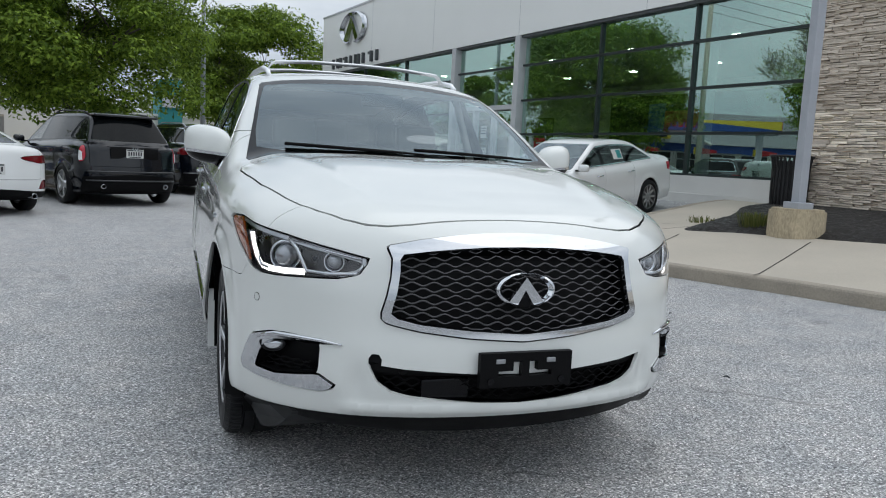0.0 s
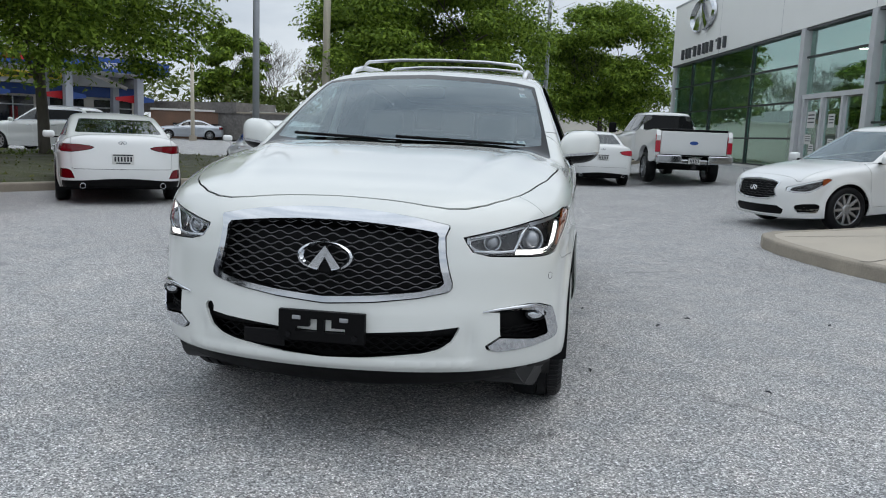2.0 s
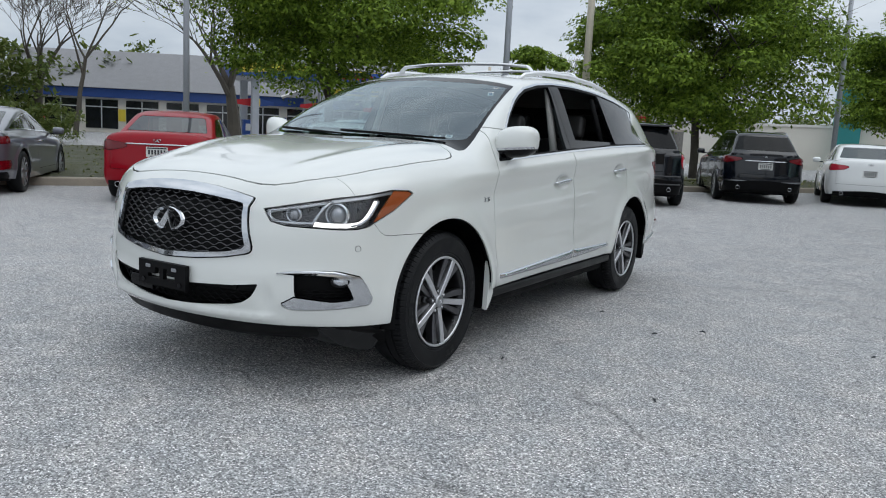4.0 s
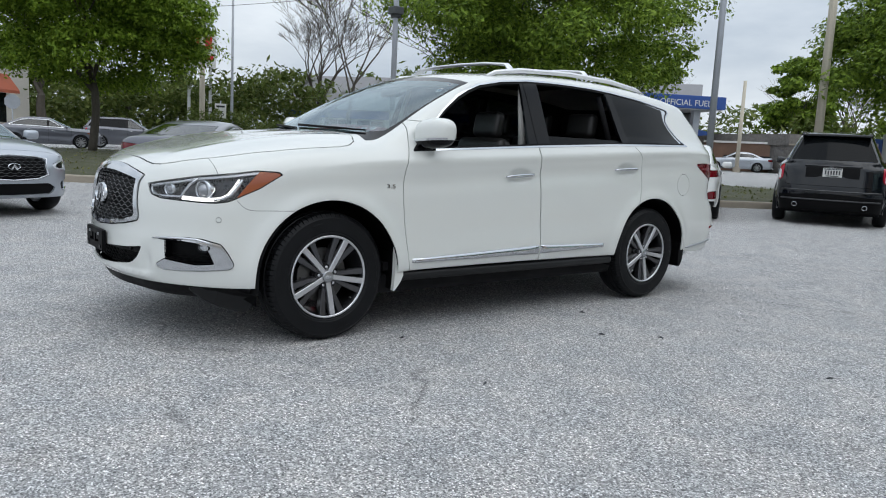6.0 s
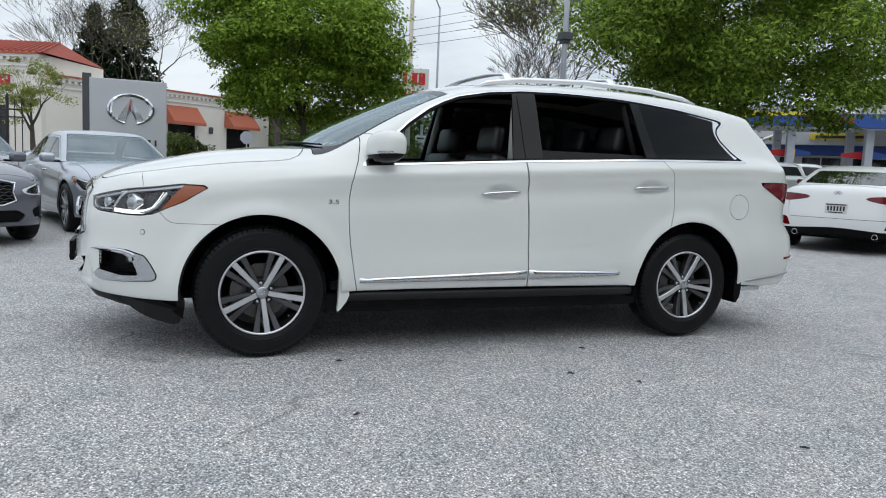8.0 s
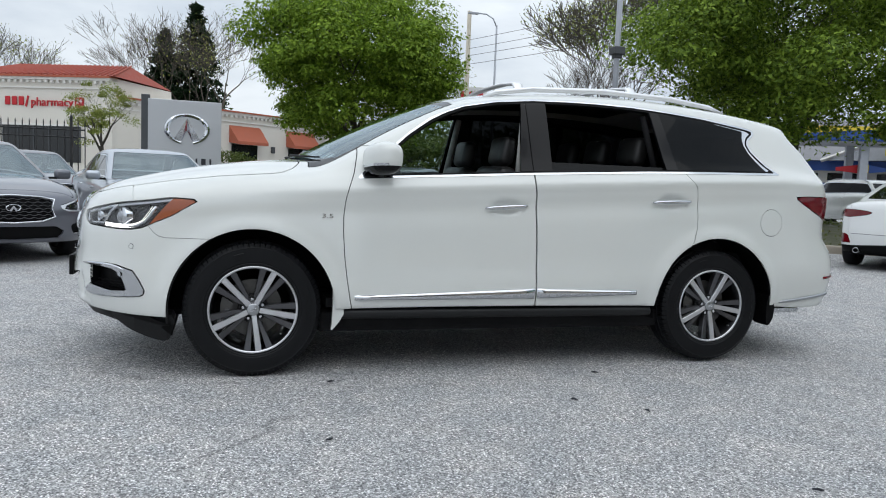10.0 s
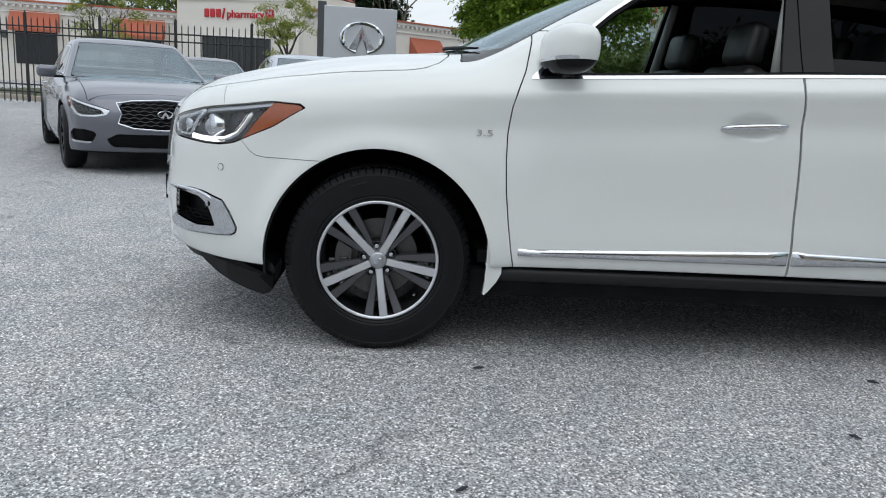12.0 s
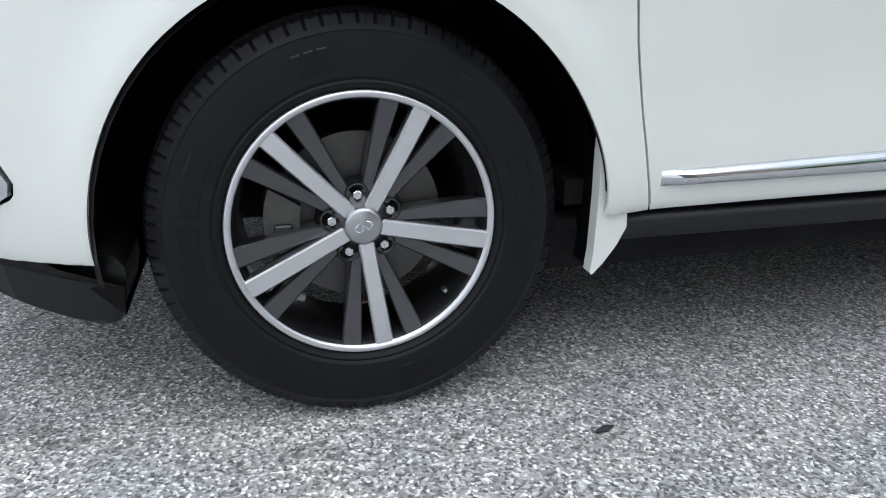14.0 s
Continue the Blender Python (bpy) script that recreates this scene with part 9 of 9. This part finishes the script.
part("deck", boxes((9.3, 2.6, 5.25, 18.6, 5.6, 0.95), bevel=0.03), BLUE_BAND, can, "blue canopy fascia")
part("end_panel", boxes((-0.01, 0.3, 5.25, 0.06, 1.0, 0.9), bevel=0.01), SIGN_RED, can, "red corner of the fascia")
vs, fs = [], []
for i in range(25):
    t = i / 24
    vs += [(12 * t, -0.212, 5.72), (12 * t, -0.212, 5.72 - 0.75 * (1 - t) ** 1.6)]
fs = [(2 * i, 2 * i + 1, 2 * i + 3, 2 * i + 2) for i in range(24)]
mesh_obj("sweep", vs, fs, YELLOW, can, "yellow sweep on the fascia")
for i in range(6):
    part("sign_bar", boxes((7.2 + i * 0.55, -0.22, 5.25, 0.36, 0.03, 0.42 - 0.05 * (i % 2)), bevel=0.01), SIGN_RED, can, "red sign bar")
part("soffit", boxes((9.3, 2.6, 4.74, 18.2, 5.2, 0.05)), WHITE_METAL, can, "pale canopy soffit")
text_mesh("sign_word", "OFFICIAL FUEL", 0.62, Matrix.Translation((15.4, -0.215, 5.15)) @ Matrix.Rotation(radians(90), 4, "X"), PLATE_WHITE, can, 0.01, "white lettering")
for x in (1.6, 6.6, 11.6, 16.8):
    for y in (1.0, 4.6):
        part("column", boxes((x, y, 2.36, 0.5, 0.5, 4.72), bevel=0.02), POLE_GREY, can, "grey canopy column")
    pump = part("pump", boxes((x, 2.8, 0.95, 0.9, 0.5, 1.7), bevel=0.04), BLUE_BAND, can, "blue fuel pump")
    part("pump_face", boxes((x, 2.53, 1.25, 0.6, 0.03, 0.5)), PLATE_WHITE, pump)
    # curved topper over the pump island, red running into yellow and blue
    for c, x0, x1 in ((SIGN_RED, -1.5, 0.1), (YELLOW, 0.1, 0.5), (BLUE_BAND, 0.5, 1.5)):
        poly = [(x + x0, 2.72 + 0.12 * abs(x0)), (x + x1, 2.72 + 0.12 * abs(x1)), (x + x1, 3.35 - 0.10 * x1 * x1), (x + x0, 3.35 - 0.10 * x0 * x0)]
        fix_normals(mesh_obj("pump_topper", *prism(poly, 1.5, 1.6, "xz"), c, can))
    part("topper_post", boxes((x, 1.65, 1.6, 0.10, 0.08, 3.2)), POLE_GREY, can)

# bright price boards by the road
for i, (x, y, c, h) in enumerate(((-7.9, 27.2, BLUE_BAND, 2.0), (-9.4, 35.1, SIGN_RED, 2.6))):
    b = thing("price_board", Matrix.Translation((x, y, rise(x, y))) @ Matrix.Rotation(radians(12), 4, "Z"), "tall %s advertising board on a white post" % ("blue" if i == 0 else "red"), "sign")
    part("post", boxes((-0.45, 0, h / 2 + 0.1, 0.08, 0.08, h + 0.2), (0.5, 0.1, h / 2 + 0.1, 0.25, 0.3, h + 0.2), bevel=0.01), WHITE_METAL, b)
    part("board", boxes((0, -0.05, h * 0.72, 0.85, 0.06, h * 0.55), bevel=0.01), c, b)
    for k in range(3):
        part("print_bar", boxes((0, -0.085, h * (0.88 - 0.13 * k), 0.6, 0.01, 0.10)), PLATE_WHITE, b)

# masonry wall and bridge over the road, brick row with a gable, teal front
wl_ = thing("masonry_wall", None, "long old grey masonry bridge wall beside the road", "wall")
wall_box(wl_, "wall", (-10.5, 45), (-23, 50), 1.0, 0, 2.3, STONE_GREY)
wall_box(wl_, "abutment", (-23, 50), (-25.2, 51), 3.0, 0, 2.9, STONE_GREY)
wall_box(wl_, "deck", (-23, 50), (-44, 58.5), 4.0, 2.3, 3.1, STONE_GREY, 0.1, "dark bridge deck")
wall_box(wl_, "coping", (-10.5, 45), (-23, 50), 1.0, 2.3, 2.42, KERB, 0.1)
row = thing("brick_row", None, "low brick shops with a tan gable and red awning", "building")
wall_box(row, "wall", (-12, 52.6), (-30, 50.2), 8, 0, 2.35, BRICK)
wall_box(row, "coping", (-12, 52.6), (-30, 50.2), 8, 2.35, 2.5, STUCCO_TRIM, 0.1)
wall_box(row, "awning", (-12.6, 52.4), (-18, 51.7), 0.1, 1.5, 2.1, SIGN_RED, 0.6, "red shop awning")
for i in range(6):
    a = Vector((-12.8, 52.5)).lerp(Vector((-29, 50.3)), (i + 0.2) / 6)
    b = Vector((-12.8, 52.5)).lerp(Vector((-29, 50.3)), (i + 0.75) / 6)
    wall_box(row, "window", a, b, 0.02, 0.5, 1.45, DARK_WINDOW, 0.05, "dark shop window")
gx0 = Vector((-15.5, 55, 0))
vs = [(-3.5, 0, 2.4), (3.5, 0, 2.4), (0, 0, 4.3), (-3.5, 6, 2.4), (3.5, 6, 2.4), (0, 6, 4.3)]
gab = mesh_obj("gable", [tuple(Vector(v) + gx0) for v in vs], [(0, 1, 2), (3, 5, 4), (0, 3, 4, 1)], SIDING, row, "tan gable end")
vs = [(-3.9, -0.3, 2.2), (0, -0.3, 4.45), (3.9, -0.3, 2.2), (-3.9, 6.2, 2.2), (0, 6.2, 4.45), (3.9, 6.2, 2.2)]
vs += [(x, y, z - 0.15) for x, y, z in vs]
fix_normals(mesh_obj("roof", [tuple(Vector(v) + gx0) for v in vs], [(0, 1, 4, 3), (1, 2, 5, 4), (6, 9, 10, 7), (7, 10, 11, 8), (0, 6, 7, 1), (1, 7, 8, 2)], ROOF_GREY, row, "grey gable roof"))
teal = thing("teal_shop", None, "low pale shop with a teal tower", "building")
wall_box(teal, "wall", (6, 52), (-14, 49), 8, 0, 3.0, STUCCO)
wall_box(teal, "coping", (6, 52), (-14, 49), 8, 3.0, 3.15, STUCCO_TRIM, 0.1)
wall_box(teal, "tower", (-0.6, 50.6), (-2.0, 50.4), 3, 0, 5.4, TEAL, 0.4, "teal tower")
wall_box(teal, "sign", (-0.8, 50.2), (-1.8, 50.05), 0.05, 3.6, 4.4, WHITE_METAL, 0.3, "pale sign panel")
for i in range(5):
    x = -12 + i * 2.2
    wall_box(teal, "window", (x + 1.6, 49.2 + (x + 14 + 1.6) * 0.15), (x, 49.2 + (x + 14) * 0.15), 0.02, 0.8, 2.2, DARK_WINDOW, 0.12, "dark shop window")

# road beside the verge: darker strip with a pale kerb line, and far cars
parked("car_crossover", "crossover", WHITE_PAINT, (-19.3, 22.0), 180, "white crossover standing at the filling station", SATIN, 10)
parked("car_sedan", "sedan", SILVER_PAINT, (-27.5, 48.0), 215, "pale blue sedan on the road by the bridge", SATIN, 10)
parked("car_sedan", "limousine", GREY_PAINT, (-37, 7.0), 75, "dark grey car on the far road", SATIN, 10)
parked("car_crossover", "wagon", GREY_PAINT, (-40, 11.5), 75, "dark grey crossover on the far road", SATIN, 10)
parked("car_sedan", "sedan", WHITE_PAINT, (-38, 1.0), 75, "white car on the far road", SATIN, 10)
parked("car_sedan", "sedan", GREY_PAINT, (-12.2, -3.7), 24, "dark grey sedan parked in the second row", SATIN_DARK, 10)
parked("car_crossover", "crossover", WHITE_PAINT, (-7.6, -7.3), 30, "white crossover parked beside a graphite sedan", SATIN, 10)

# ---- white pickup ----
def pickup(pos, head):
    t = thing("pickup_truck", stand(pos, head, 4.06), "white crew-cab pickup truck with chrome rear bumper", "truck")
    wb, E = 4.06, 5.25
    cab_p = saloon(0.98, wb, 1.19, 1.0, 2.02, 1.30, 1.40, 1.40, 1.42, 0.55, 1.15, 2.75, 2.98)
    cab_p["tail"] = curve((0.4, 3.05), (2.1, 3.0))
    cab_p["belly"] = curve((-1, 0.55), (5, 0.55))
    cab_p["waist"] = curve((-1, 1.33), (5, 1.36))
    cab_p["arches"] = ((0.0, 0.42, 0.50),)
    cab_p["k_tail"] = 0.04
    F = car_form(cab_p)
    rest = skin(F, (-1.12, -1.15, 0.4), (1.12, 3.2, 2.12), 0.05)
    rest = remove(rest, lambda x, y, z: np.maximum(np.hypot(y, z - 0.42) - 0.47, 0.55 - np.abs(x)))
    rest = remove(rest, lambda x, y, z: z - 0.58)
    sg = lambda x, y, z: np.maximum.reduce([1.40 - z, z - 1.90, (cab_p["screen"](z) + 0.35 - y) * 0.6, y - 2.78, 0.5 - np.abs(x)])
    bg = lambda x, y, z: np.maximum.reduce([1.46 - z, z - 1.90, np.abs(x) - 0.74, 2.6 - y])
    wg = lambda x, y, z: np.maximum.reduce([np.abs(cab_p["screen"](z) + 0.28 * x * x - y) * 0.5 - 0.03, np.abs(x) - 0.80, 1.42 - z, z - 1.93])
    g1, rest = take(rest, sg, 0.003)
    g2, rest = take(rest, bg, 0.003)
    g3, rest = take(rest, wg, 0.003)
    post_, g1 = cut(g1, lambda x, y, z: np.abs(y - 1.75) - 0.05)
    cab = panel("cab", rest, WHITE_PAINT, t, depth=0.02)
    panel("side_window", g1, SMOKED, cab, "tinted cab windows", depth=0.004)
    panel("pillar", post_, GLOSS_BLACK, cab, depth=0.004)
    panel("rear_window", g2, PRIVACY, cab, "dark rear cab window", depth=0.004)
    panel("windscreen", g3, SMOKED, cab, depth=0.004)
    part("cabin", boxes((0, 1.7, 1.0, 1.7, 2.2, 0.7)), CABIN, t)
    bed = thing("bed")
    bed.parent = t
    for s in (1, -1):
        bm = bmesh.new()
        prof = smooth_poly([(3.08, 1.42), (4.2, 1.43), (5.18, 1.44), (5.2, 0.95), (5.18, 0.66), (4.60, 0.62), (4.52, 0.85), (4.30, 1.0), (4.06, 1.03), (3.82, 1.0), (3.60, 0.85), (3.52, 0.62), (3.08, 0.60)], 3)
        sided("bed_side", prism(prof, 0.90, 1.01), WHITE_PAINT, bed, s, "white bed side")
        part("tail_lamp", boxes((s * 0.955, 5.21, 1.10, 0.13, 0.06, 0.46), bevel=0.015), TAIL_BRIGHT, bed, "red upright tail lamp")
    part("tailgate", boxes((0, 5.19, 1.12, 1.76, 0.07, 0.62), bevel=0.02), WHITE_PAINT, bed, "white tailgate")
    part("tailgate_cap", boxes((0, 5.18, 1.46, 1.78, 0.10, 0.06), bevel=0.02), BLACK_PLASTIC, bed, "black tailgate cap")
    ov = [(0.115 * math.cos(g), 1.13 + 0.048 * math.sin(g)) for g in np.linspace(0, 2 * math.pi, 25)[:-1]]
    fix_normals(mesh_obj("badge", *prism(ov, 5.222, 5.232, "xz"), BLUE_BAND, bed, "plain dark blue oval badge"))
    part("bed_floor", boxes((0, 4.1, 0.85, 1.8, 2.1, 0.06), (0, 3.08, 1.1, 1.8, 0.05, 0.6)), CABIN, bed)
    part("rear_bumper", boxes((-0.68, 5.32, 0.70, 0.66, 0.16, 0.22), (0.68, 5.32, 0.70, 0.66, 0.16, 0.22), (0, 5.30, 0.64, 0.72, 0.12, 0.12), bevel=0.03), CHROME, t, "chrome rear bumper")
    part("bumper_step", boxes((0, 5.30, 0.80, 1.9, 0.16, 0.04), bevel=0.01), BLACK_PLASTIC, t)
    plate(t, 5.37, 0.66)
    part("chassis", boxes((0, 2.2, 0.62, 1.0, 6.0, 0.2), (0, wb, 0.45, 1.5, 0.15, 0.15)), CABIN, t)
    part("hitch", boxes((0, 5.3, 0.5, 0.1, 0.2, 0.1)), IRON, t)
    for s in (1, -1):
        mi = part("tow_mirror", boxes((s * 1.2, 0.75, 1.52, 0.22, 0.12, 0.32), (s * 1.07, 0.75, 1.42, 0.12, 0.06, 0.05), bevel=0.03), BLACK_PLASTIC, t, "black tow mirror")
    first = None
    for x, y in ((0.86, 0), (0.86, wb), (-0.86, 0), (-0.86, wb)):
        if first is None:
            first = wheel_small(t, 0.42, 0.27, SATIN, 8)
            w = first
        else:
            w = copy_thing(first, Matrix())
            w.parent = t
        w.matrix_local = pose(x, y, 0.42, 0, 0, 0 if x > 0 else 180)
    return t


th = 99
pickup((4.3 + 5.25 * math.cos(radians(th)), 17.3 + 5.25 * math.sin(radians(th))), th)
